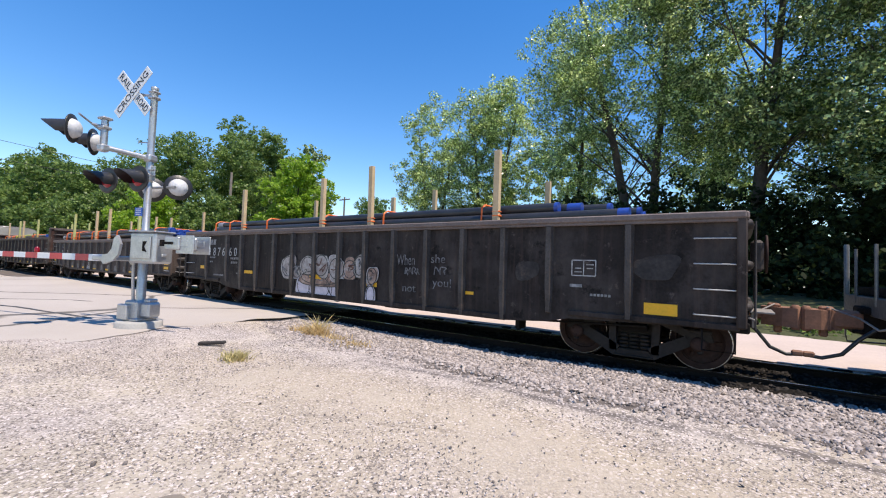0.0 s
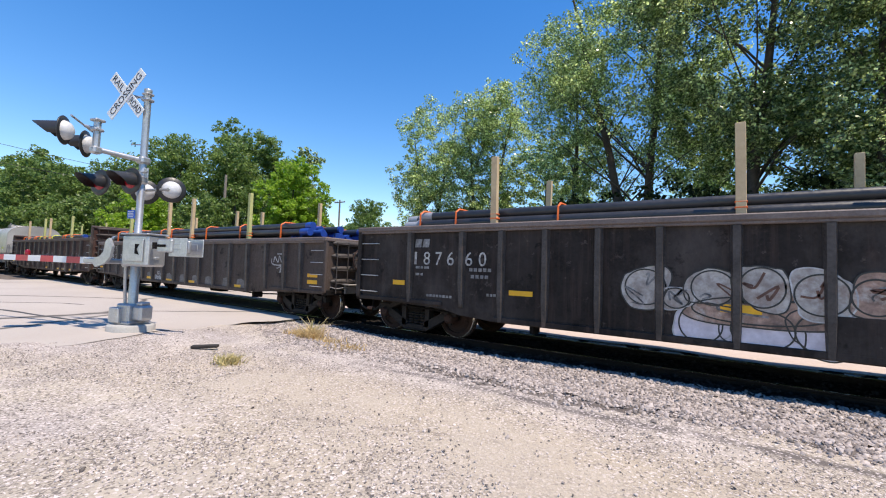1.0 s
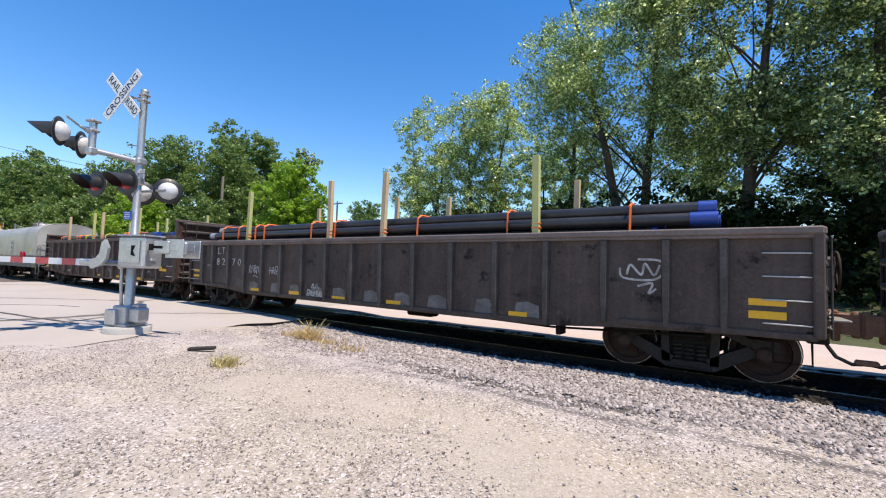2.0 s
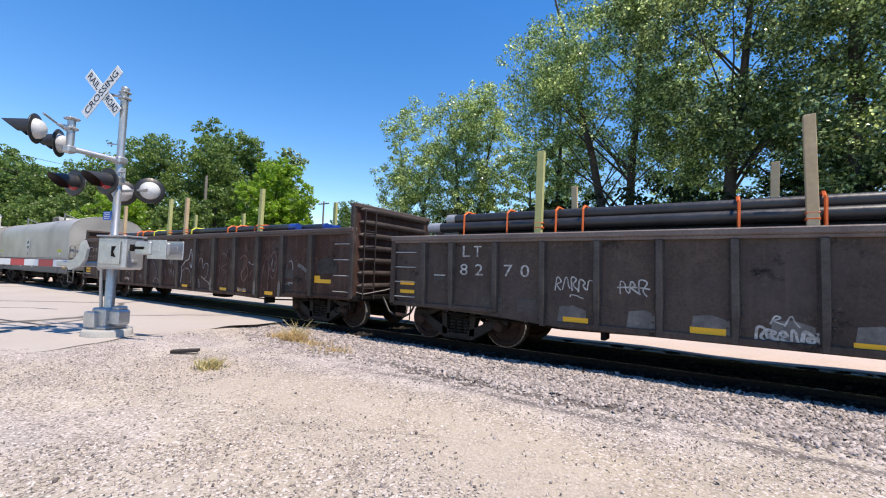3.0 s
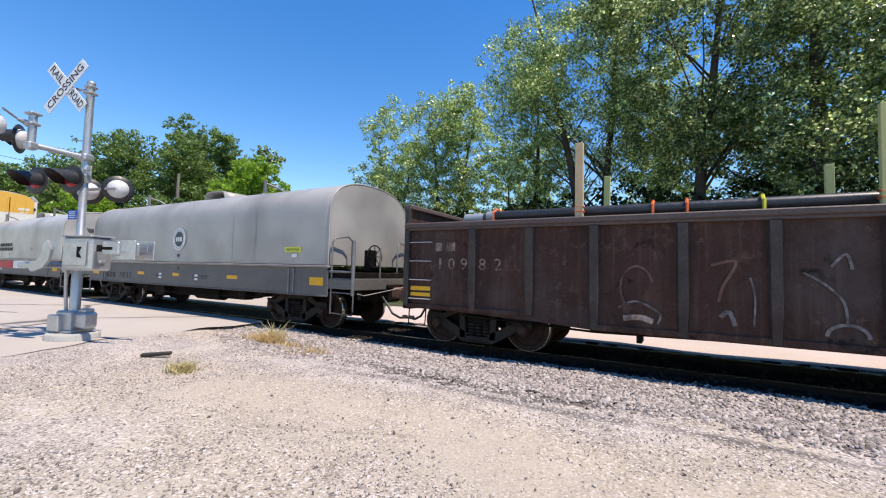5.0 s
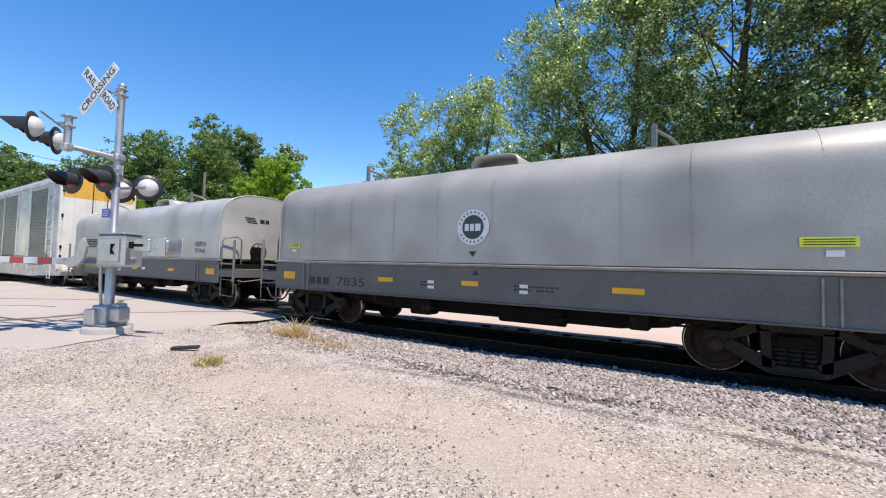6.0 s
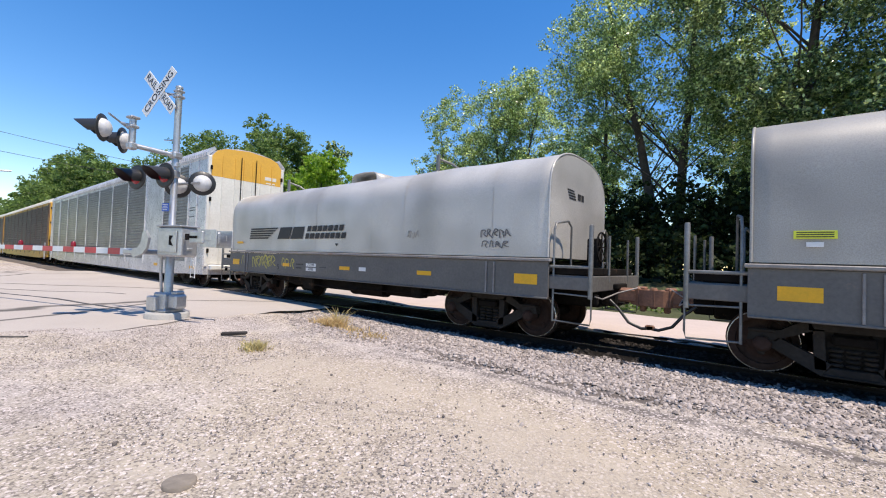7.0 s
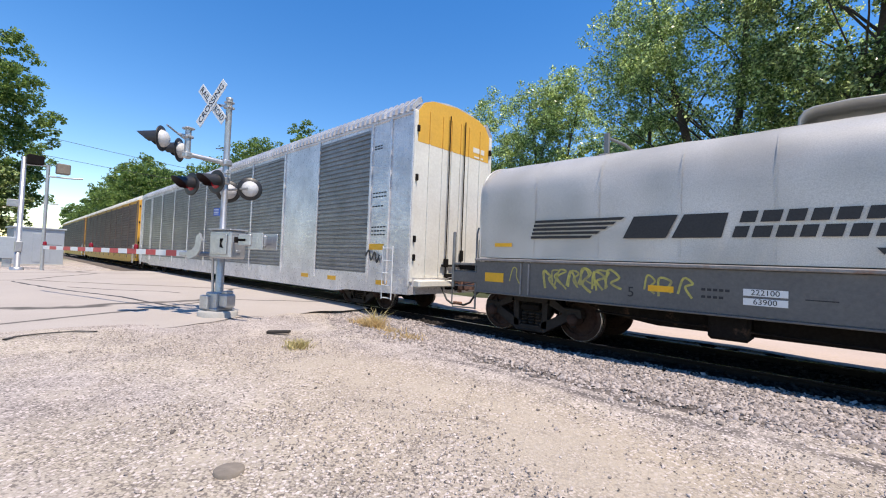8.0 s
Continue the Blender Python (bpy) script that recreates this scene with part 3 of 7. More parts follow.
tar_seam([[-19.01, 1.63], [-17.42, 2.63], [-16.31, 3.83], [-15.22, 4.29]], .03, 3)

# rough grass from the lane's edge into the wood
verge = sheet("grass_verge", np.arange(-22, 46, 0.5), np.arange(13.0, 46, 0.4), lambda x, y: ground_height(x, y) + 0.10 - 0.16 * np.clip((13.35 + 0.5 * wavy(x, 3.0) - y) / 0.3, 0, 1), M_GRASS)
tagged(verge, "shaded rough grass and leaf litter beyond the lane", "grass verge", kind="structure")

# dark bed of broken stone under and beside the track
def bed_height(x, y):
    edge = TRACK - 3.5 + 0.8 * wavy(x, 1.0) + np.clip((-6.0 - x) * 0.45, 0, 2)
    rise = np.clip((y - edge) / 0.8, -1, 1) * np.clip((TRACK + 1.5 - y) / 0.2, -1, 1)
    return ground_height(x, y) + 0.028 * rise + 0.004 * np.sin(9 * x + 4 * y) * np.sin(7 * y - 3 * x) - 0.002


ballast_bed = sheet("ballast_bed", np.arange(-9.6, 14, 0.15), np.arange(TRACK - 4.4, TRACK + 3.3, 0.12), bed_height, M_BALLAST, lambda x, y: y < TRACK - 1.3 + 0.06 * np.sin(3 * x))
# strip below the train, its colour darkened to stand for the wagons' shadow
track_bed_sheet = sheet("ballast_bed", np.arange(-9.6, 14, 0.15), np.arange(TRACK - 1.45, TRACK + 1.6, 0.12), lambda x, y: bed_height(x, y) + 0.004, M_SHADEBED)
tagged(track_bed_sheet, "ballast bed between and beside the rails, darkened for shade", "ballast", kind="structure")
tagged(ballast_bed, "grey crushed-stone ballast bed", "ballast", kind="structure")
ballast_far = sheet("ballast_bed", np.arange(-150, -33.8, 0.6), np.arange(TRACK - 3.2, TRACK + 2.9, 0.3),
                    lambda x, y: ground_height(x, y) + 0.02, M_BALLAST)
tagged(ballast_far, "grey crushed-stone ballast bed", "ballast", kind="structure")


def stones(name, n, x0, x1, y0, y1, s0, s1, mat, density, label, seed, level=None):
    """Loose broken stones, each an uneven lump, as one object."""
    rng = np.random.default_rng(seed)
    base = np.array([(-1, -1, -.8), (1, -1, -.8), (1, 1, -.8), (-1, 1, -.8), (-.7, -.7, .7), (.7, -.7, .7), (.7, .7, .7), (-.7, .7, .7)], float) * .75
    quad = np.array([(4, 5, 6, 7), (0, 1, 5, 4), (1, 2, 6, 5), (2, 3, 7, 6), (3, 0, 4, 7)])
    x, y = rng.uniform(x0, x1, n), rng.uniform(y0, y1, n)
    k = rng.random(n) < density(x, y)
    x, y = x[k], y[k]
    n = len(x)
    s = s0 + (s1 - s0) * rng.random(n) ** 2.2
    v = base[None] * (0.55 + 0.8 * rng.random((n, 8, 1))) + rng.normal(0, 0.17, (n, 8, 3))
    v *= (s[:, None] * rng.uniform(0.6, 1.15, (n, 3)))[:, None, :] * np.array([1.15, 0.8, 0.6])
    a = rng.uniform(0, 2 * np.pi, n)
    ca, sa = np.cos(a)[:, None], np.sin(a)[:, None]
    tilt = rng.normal(0, 0.42, n)[:, None]
    vx, vy, vz = v[..., 0], v[..., 1], v[..., 2]
    vx, vz = vx * np.cos(tilt) - vz * np.sin(tilt), vx * np.sin(tilt) + vz * np.cos(tilt)
    v = np.stack([vx * ca - vy * sa, vx * sa + vy * ca, vz], -1)
    z = (level or ground_height)(x, y) + 0.006 + s * rng.uniform(-0.05, 0.45, n)
    v += np.stack([x, y, z], -1)[:, None, :]
    f = (quad[None] + 8 * np.arange(n)[:, None, None]).reshape(-1, 4)
    ob = new(name, quick_mesh(name, v.reshape(-1, 3), f, mat))
    return tagged(ob, label, "stones", kind="stuff")


def ballast_density(x, y):
    edge = TRACK - 3.72 + wavy(x, 1.0) * 0.35 + np.clip((-6.0 - x) * 0.40, 0, 2) - 0.5 * np.clip((-3.5 - x) / 2, 0, 1)
    return np.clip((y - edge) / 0.7, 0, 1) ** 1.2 * np.clip((TRACK + 1.45 - y) / 0.2, 0, 1) * np.clip((x + 10) / 1.0, 0, 1)


stones("ballast_stones", 82000, -10, 5, TRACK - 4.4, TRACK - 1.25, 0.013, 0.041, M_STONE, ballast_density, "loose grey and pale crushed ballast stones", 3, bed_height)
stones("ballast_stones", 9000, -10, 7, TRACK - 1.45, TRACK + 1.5, 0.02, 0.05, M_SHADESTONE, ballast_density, "ballast stones between the rails, darkened for shade", 6, bed_height)
stones("gravel_stones", 56000, -9.2, 4.5, 0.7, 5.0, 0.003, 0.013, M_PEBBLE, lambda x, y: (0.10 + 0.85 * (np.sin(x * 1.3 + 2 + np.sin(y * 2.3)) * np.cos(y * 1.7 + np.sin(x * 0.9)) > -0.1)) * (1 - 0.9 * np.exp(-((y - 3.2 + 0.3 * np.sin(x)) / 0.6) ** 2) * (x > -5.0)) * (1 - .9 * np.exp(-((y - 4.5 - .03 * x) / .12) ** 2) * (x > -4.5)),
       "loose small gravel stones scattered on packed ground", 4)
stones("gravel_stones", 1300, -9.0, 6, 0.6, 5.2, 0.011, 0.024, M_PEBBLE, lambda x, y: 0.8 + 0 * x, "scattered larger gravel stones", 5)


def rail(y, name):
    g = Geo()
    prof = [(-0.07, -0.172), (0.07, -0.172), (0.07, -0.160), (0.012, -0.14), (0.010, -0.045), (0.035, -0.030), (0.036, -0.006), (-0.036, -0.006), (-0.035, -0.030),
            (-0.010, -0.045), (-0.012, -0.14), (-0.07, -0.160)]
    g.prism([(a + y, b) for a, b in prof], "x", -220, 60)
    ob = tagged(part(name, g, M_RAIL), "rusty steel rail with a polished head", "rail", "rails of the track", "structure")
    top = Geo().box((-80, y, -0.003), (280, 0.062, 0.006), 0.002)
    part("rail_head", top, M_RAILTOP, ob, "polished running surface")
    return ob


rail(TRACK - 0.753, "rail")
rail(TRACK + 0.753, "rail")
CARS, AXLES = [], []
SKINS = {}
# ---------------------------------------------------------------- lettering and paint
def text_mesh(body, size, mat, depth=0.0015, shear=0.0):
    cu = bpy.data.curves.new("lettering", "FONT")
    cu.body, cu.size, cu.extrude, cu.shear = body, size, depth, shear
    cu.align_x, cu.align_y = "CENTER", "CENTER"
    cu.resolution_u = 3
    ob = bpy.data.objects.new("lettering", cu)
    scene.collection.objects.link(ob)
    bpy.context.view_layer.update()
    me = bpy.data.meshes.new_from_object(ob)
    bpy.data.objects.remove(ob)
    bpy.data.curves.remove(cu)
    me.name = "lettering"
    me.materials.clear()
    me.materials.append(mat)
    return me


def lettering(body, size, mat, parent, m, label="", width=None):
    me = text_mesh(body, size, mat)
    ob = part("lettering", me, mat, parent, label)
    if width:
        xs = [v.co.x for v in me.vertices]
        k = width / (max(xs) - min(xs))
        for v in me.vertices:
            v.co.x *= k
    ob.matrix_basis = m
    return ob


def side(x, z, y):
    """A pose for flat marks on the side that faces the road: x along the wagon, z up."""
    return pose(x, y, z, 90, 0, 0)


def plate(name, x0, x1, z0, z1, y, mat, parent, label="", t=0.006):
    return part(name, Geo().box(((x0 + x1) / 2, y - t / 2, (z0 + z1) / 2), (x1 - x0, t, z1 - z0), 0.0015), mat, parent, label)


def bars(x, z, y, widths, height, gap, mat, parent, name="marking", slant=0.0):
    """A row of plain bars where small stencilled marks stand."""
    g = Geo()
    for w in widths:
        s = slant * height
        g.prism([(x, z), (x + w, z), (x + w + s, z + height), (x + s, z + height)], "y", y - 0.003, y)
        x += w + gap
        if height > 0.1:
            part(name, g, mat, parent)
            g = Geo()
    return part(name, g, mat, parent) if g.v else None


def scrawl(pts, y, r, mat, parent, name="spray_line", label=""):
    """A sprayed line: a flat ribbon along a smooth path of (x, z)."""
    pts = [Vector((a, 0, b)) for a, b in pts]
    fine = []
    for i in range(len(pts) - 1):
        p0, p1, p2, p3 = pts[max(i - 1, 0)], pts[i], pts[i + 1], pts[min(i + 2, len(pts) - 1)]
        for k in range(5):
            t = k / 5
            fine.append(0.5 * (2 * p1 + (p2 - p0) * t + (2 * p0 - 5 * p1 + 4 * p2 - p3) * t * t + (3 * p1 - p0 - 3 * p2 + p3) * t ** 3))
    fine.append(pts[-1])
    vs, fs = [], []
    for i, p in enumerate(fine):
        d = (fine[min(i + 1, len(fine) - 1)] - fine[max(i - 1, 0)])
        d = d.normalized() if d.length > 1e-6 else Vector((1, 0, 0))
        n = Vector((-d.z, 0, d.x)) * r
        vs += [(p.x + n.x, y, p.z + n.z), (p.x - n.x, y, p.z - n.z), (p.x - n.x, y + .003, p.z - n.z), (p.x + n.x, y + .003, p.z + n.z)]
    for i in range(len(fine) - 1):
        for a in range(4):
            b = (a + 1) % 4
            fs.append((4 * i + a, 4 * i + b, 4 * i + 4 + b, 4 * i + 4 + a))
    return part(name, Geo().add(vs, fs), mat, parent, label)


def bubble(x, z, w, h, y, mat_in, mat_line, parent, seed):
    """One fat sprayed letter shape: a filled blob with a pale outline."""
    rng = random.Random(seed)
    ring = []
    for k in range(22):
        a = 2 * math.pi * k / 22
        q = 1 + 0.13 * math.sin(2 * a + seed) + 0.09 * math.sin(3 * a + 2 * seed) + rng.uniform(-.03, .03)
        ring.append((x + w / 2 * q * math.copysign(abs(math.cos(a)) ** .8, math.cos(a)), z + h / 2 * q * math.copysign(abs(math.sin(a)) ** .8, math.sin(a))))
    g = Geo()
    g.prism(ring, "y", y - 0.002, y)
    blob = part("spray_patch", g, mat_in, parent, "worn silver spray-paint patch")
    scrawl(ring + ring[:1], y - 0.006, 0.009, mat_line, parent)
    return blob


# ---------------------------------------------------------------- running gear
WHEEL_R = 0.42


def running_gear_meshes():
    wheel, tread, axle, frame_, spring, cap, bolster = Geo(), Geo(), Geo(), Geo(), Geo(), Geo(), Geo()
    # a wheel on the road's side; the other one is its mirror
    wheel.lathe((0, 0, 0), "y", [(-0.815, 0.32), (-0.815, 0.402), (-0.80, 0.415), (-0.70, 0.417), (-0.695, 0.44), (-0.68, 0.44), (-0.676, 0.33), (-0.70, 0.31), (-0.79, 0.31), (-0.815, 0.32)], 36, caps=False)
    wheel.lathe((0, 0, 0), "y", [(-0.80, 0.10), (-0.81, 0.16), (-0.765, 0.20), (-0.75, 0.29), (-0.79, 0.32), (-0.70, 0.32), (-0.715, 0.19), (-0.68, 0.15), (-0.68, 0.1)], 28)
    for k in range(3):
        a = 2.1 * k
        wheel.box((0.235 * math.cos(a), -0.775, 0.235 * math.sin(a)), (0.10, 0.03, 0.05), 0.01, Matrix.Rotation(-a, 4, "Y"))
    tread.lathe((0, 0, 0), "y", [(-0.8185, 0.406), (-0.8195, 0.414), (-0.80, 0.4185), (-0.70, 0.4195), (-0.70, 0.41)], 36, caps=False)
    axle.lathe((0, 0, 0), "y", [(-0.95, 0.07), (-0.82, 0.085), (-0.66, 0.10), (0.66, 0.10), (0.82, 0.085), (0.95, 0.07)], 14)
    # cast side frame

    def loop(hole, y0, y1):
        for s in range(len(hole)):
            frame_.prism(hole[s], "y", y0, y1)
    up = [[(-1.06, .46), (-1.03, .60), (-.70, .62), (-.74, .47)], [(.74, .47), (.70, .62), (1.03, .60), (1.06, .46)],
          [(-.74, .49), (-.70, .62), (-.42, .80), (-.36, .66)], [(.36, .66), (.42, .80), (.70, .62), (.74, .49)],
          [(-.42, .66), (-.42, .80), (.42, .80), (.42, .66)], [(-.84, .41), (-.72, .52), (-.20, .26), (-.30, .10)], [(.20, .26), (.72, .52), (.84, .41), (.30, .10)],
          [(-.30, .10), (-.22, .21), (.22, .21), (.30, .10)], [(-.36, .18), (-.38, .68), (-.27, .68), (-.25, .18)], [(.25, .18), (.27, .68), (.38, .68), (.36, .18)]]
    loop(up, -1.10, -0.93)
    frame_.box((0, -1.015, .115), (.56, .22, .035), .012).box((0, -1.0, .19), (.46, .18, .06), .02)
    for e in (-1, 1):
        frame_.box((e * .90, -1.10, .60), (.30, .05, .05), .015).box((e * .90, -1.08, .33), (.08, .08, .12), .02)
    # backing plate added to keep the bright lane from showing through the springs
    spring.box((0, -.955, .44), (.56, .02, .50), .004)
    for x in (-.155, 0, .155):
        for k in range(4):
            spring.lathe((x, -1.02, 0.235 + 0.06 * k), "z", [(0, 0.052), (0.012, 0.068), (0.028, 0.068), (0.04, 0.052)], 12)
    cap.lathe((0, 0, .42), "y", [(-1.17, 0.05), (-1.165, 0.085), (-1.13, 0.105), (-0.93, 0.115)], 16)
    for k in range(3):
        a = 2.1 * k + .5
        cap.lathe((0.06 * math.cos(a), 0, .42 + .06 * math.sin(a)), "y", [(-1.185, .012), (-1.16, .014)], 6)
    bolster.box((0, 0, .60), (.34, 2.0, .20), .03).box((0, 0, .76), (.42, .5, .12), .03)
    bolster.box((0, -1.06, .56), (.40, .12, .12), .02).box((0, 1.06, .56), (.40, .12, .12), .02)
    for s in (-1, 1):
        bolster.box((s * .44, 0, .38), (.06, 1.7, .12), .02)
    return {"wheel": wheel.mesh("wheel", M_WHEEL), "tread": tread.mesh("tread", M_TREAD), "axle": axle.mesh("axle", M_UNDER), "side_frame": frame_.mesh("side_frame", M_FRAME),
            "spring_nest": spring.mesh("spring_nest", M_FRAME), "bearing_cap": cap.mesh("bearing_cap", M_WHEEL), "bolster": bolster.mesh("bolster", M_UNDER)}


GEAR = running_gear_meshes()
FLIP = pose(0, 0, 0, 0, 0, 180)


def truck(root, x, base=1.76):
    """Side frames, springs, bearings and two turning wheelsets under a wagon at x."""
    for m in (pose(x, 0, 0), pose(x, 0, 0, 0, 0, 180)):
        fr = part("side_frame", GEAR["side_frame"], None, root, at=m)
        part("spring_nest", GEAR["spring_nest"], None, fr)
        for s in (-1, 1):
            part("bearing_cap", GEAR["bearing_cap"], None, fr, at=pose(s * base / 2, 0, 0))
    part("bolster", GEAR["bolster"], None, root, at=pose(x, 0, 0))
    for s in (-1, 1):
        ax = part("axle", GEAR["axle"], None, root)
        for m in (pose(0, 0, 0), FLIP):
            part("wheel", GEAR["wheel"], None, ax, at=m)
            part("tread", GEAR["tread"], None, ax, "bright polished wheel tread", at=m)
        AXLES.append((ax, x + s * base / 2, WHEEL_R, WHEEL_R))


def coupler(root, x, s, reach, z=0.86):
    """Draft gear, coupler head, uncoupling rod and air hose at the end x; s = 1 or -1 outwards."""
    g = Geo()
    g.box((x + s * (reach - 0.34) / 2 - s * 0.15, 0, z), (reach - 0.10, 0.15, 0.15), 0.025)
    head = [(reach - .46, -.08), (reach - .34, -.15), (reach - .22, -.22), (reach - .04, -.24), (reach + .02, -.15), (reach - .06, -.06), (reach - .16, -.02), (reach - .14, .08),
            (reach - .02, .13), (reach + .05, .20), (reach + .01, .27), (reach - .18, .24), (reach - .34, .15), (reach - .46, .08)]
    g.prism([(x + s * a, b) for a, b in head], "z", z - .15, z + .13)
    cp = part("coupler", g, M_RUSTY, root, "rusty cast coupler head")
    part("knuckle", Geo().lathe((x + s * (reach - .06), -.17, z - .19), "z", [(0, .035), (.02, .06), (.34, .06), (.37, .035)], 14), M_RUSTY, cp, "rusty coupler knuckle")
    part("lock_lifter", Geo().box((x + s * (reach - .26), -.05, z - .2), (.10, .10, .12), .02), M_RUSTY, cp)
    part("head_rib", Geo().box((x + s * (reach - .3), .02, z + .15), (.16, .2, .06), .02), M_RUSTY, cp)
    g = Geo().box((x - s * 0.08, 0, z), (0.3, 0.46, 0.42), 0.03).box((x + s * 0.06, 0, z + .16), (.1, .62, .10), .02).box((x + s * .1, 0, z - .14), (.18, .34, .05), .015)
    part("draft_box", g, M_UNDER, root)
    if reach > .7:
        part("cushion_shank", Geo().box((x + s * .22, 0, z + .01), (.46, .26, .26), .04).box((x + s * .42, 0, z), (.06, .36, .34), .03), M_RUSTY, root, "rusty sliding drawbar sleeve")
    q = reach + .01
    h = Geo().tube([(x, -0.40, z - .08), (x + s * q * .22, -0.44, z - .22), (x + s * q * .45, -0.44, z - .44), (x + s * q * .72, -0.43, z - .52), (x + s * q, -0.42, z - .50)], 0.026, 7)
    part("air_hose", h, M_BLACK, root, "black rubber air hose")
    part("hose_coupling", Geo().box((x + s * (q - .07), -.42, z - .49), (.14, .07, .08), .02), M_RUSTY, root)
    r = Geo().tube([(x + s * .05, -1.35, z + .02), (x + s * .12, -1.2, z - .02), (x + s * .16, -0.5, z + .06), (x + s * (reach - .3), -0.08, z + .17)], 0.013, 6)
    part("uncoupling_rod", r, M_LEDGE, root)
    part("rod_bracket", Geo().box((x + s * .05, -1.28, z - .03), (.06, .08, .16), .01), M_UNDER, root)


def grab(parent, x0, x1, z, y, mat=None, drop=0.0):
    g = Geo().tube([(x0, y + .07, z), (x0, y, z), (x0 + .02, y - .012, z - drop), (x1 - .02, y - .012, z - drop), (x1, y, z), (x1, y + .07, z)], 0.0105, 6)
    return part("grab_iron", g, mat or M_GRABIRON, parent, "pale steel grab iron")


# ---------------------------------------------------------------- gondola
def gondola(xa, xb, top, belly, posts, skin, label, end_ribs=(4, 4), end_top=None, floor=1.12, bolster_in=1.42, chord=M_CHORD, rib=M_RIB, post_w=0.12, reach=(.58, .58)):
    """An open mill gondola from xa to xb (wagon ends at the clip's start)."""
    L, xc = xb - xa, (xa + xb) / 2
    root = thing("gondola_wagon", pose(xc, TRACK, 0), label, "gondola wagon", "wagons of the train")
    CARS.append((root, xc))
    H = L / 2
    z_end = 0.72
    # side sheets with a deeper belly between the trucks
    for s in (-1, 1):
        out = [(-H, top), (-H, z_end), (-H + 2.35, z_end - .08), (-H + 2.75, belly + .06), (-H + 3.6, belly), (H - 3.6, belly), (H - 2.75, belly + .06), (H - 2.35, z_end - .08), (H, z_end), (H, top)]
        sh = part("side_sheet", Geo().prism(out, "y", s * 1.40, s * 1.43), skin, root)
        if s < 0:
            SKINS[root.name] = sh
        ch = Geo().box((0, s * 1.44, top - .035), (L + .04, .17, .10), .018).box((0, s * 1.47, top - .105), (L, .05, .05), .01)
        part("top_chord", ch, chord, root, "dull rusty top rail")
        bot = Geo()
        bot.box((0, s * 1.445, belly + .06), (L - 7.0, .05, .10), .012)
        for e in (-1, 1):
            bot.box((e * (H - 1.2), s * 1.445, z_end + .02), (2.3, .05, .09), .012)
        part("bottom_sill", bot, skin, root)
        for u in posts:
            x = (u - xc) * (1 if s < 0 else -1)
            zb = belly if abs(x) < H - 2.9 else z_end - .02
            g = Geo()
            w0, w1 = post_w / 2 * .84, post_w / 2 * .62
            a = s * 1.43
            b = s * 1.525
            v = [(x - w0 - .03, a, top - .12), (x - w0, b, top - .14), (x + w0, b, top - .14), (x + w0 + .03, a, top - .12),
                 (x - w1 - .02, a, zb), (x - w1, s * 1.475, zb + .02), (x + w1, s * 1.475, zb + .02), (x + w1 + .02, a, zb),
                 (x - w0 * .9, b, zb + .45), (x + w0 * .9, b, zb + .45), (x - w0 - .025, a, zb + .45), (x + w0 + .025, a, zb + .45)]
            g.add(v, [(0, 1, 8, 10), (1, 2, 9, 8), (2, 3, 11, 9), (10, 8, 5, 4), (8, 9, 6, 5), (9, 11, 7, 6), (0, 3, 2, 1), (4, 5, 6, 7)])
            part("side_post", g, rib, root)
    # ends with pressed horizontal ribs
    for s in (-1, 1):
        et = (end_top or (top, top))[0 if s < 0 else 1]
        x = s * H
        pl = Geo().box((x - s * .02, 0, (z_end + et) / 2), (.03, 2.86, et - z_end), .0)
        part("end_sheet", pl, skin, root)
        n = end_ribs[0 if s < 0 else 1]
        for k in range(n):
            z = z_end + .30 + (et - z_end - .42) * k / max(1, n - 1)
            g = Geo()
            g.tube([(x + s * .0, -1.30, z), (x + s * .035, -1.22, z), (x + s * .045, -.9, z), (x + s * .045, .9, z), (x + s * .035, 1.22, z), (x, 1.30, z)], [.02, .06, .07, .07, .06, .02], 8)
            part("end_rib", g, rib, root)
        part("end_cap", Geo().box((x - s * .03, 0, et - .04), (.16, 2.98, .10), .02), chord, root)
        for q in (-1, 1):
            part("corner_post", Geo().box((x - s * .03, q * 1.45, (z_end + et) / 2 - .02), (.12, .10, et - z_end - .06), .02), rib if et > top + .1 else skin, root)
        # ladder on the road side of the end, and a hand-brake wheel
        lad = Geo()
        for y in (-1.22, -.86):
            lad.tube([(x + s * .12, y, z_end), (x + s * .12, y, et - .1)], .013, 6)
        for k in range(5):
            z = z_end + .25 + k * .33
            if z < et - .1:
                lad.tube([(x + s * .12, -1.22, z), (x + s * .12, -.86, z)], .012, 6)
        part("end_ladder", lad, rib, root)
        if s > 0 and et < top + .1:
            bw = Geo()
            ring = [(x + .26, -.55 + .27 * math.cos(a), et - .52 + .27 * math.sin(a)) for a in [2 * math.pi * k / 20 for k in range(21)]]
            bw.tube(ring, .016, 6)
            for k in range(3):
                a = math.pi * k / 3
                bw.tube([(x + .26, -.55 - .26 * math.cos(a), et - .52 - .26 * math.sin(a)), (x + .26, -.55 + .26 * math.cos(a), et - .52 + .26 * math.sin(a))], .011, 5)
            part("brake_wheel", bw, M_WHEEL, root, "rusty hand-brake wheel")
            part("brake_housing", Geo().box((x + .15, -.55, et - .55), (.16, .30, .46), .04).box((x + .13, -.55, et - .95), (.05, .06, .5), .01), M_RIB, root, "worn brake housing")
            part("brake_step", Geo().box((x + .20, -.62, z_end + .22), (.28, .75, .03), .008).box((x + .10, -.62, z_end + .10), (.05, .6, .22), .01), M_LEDGE, root)
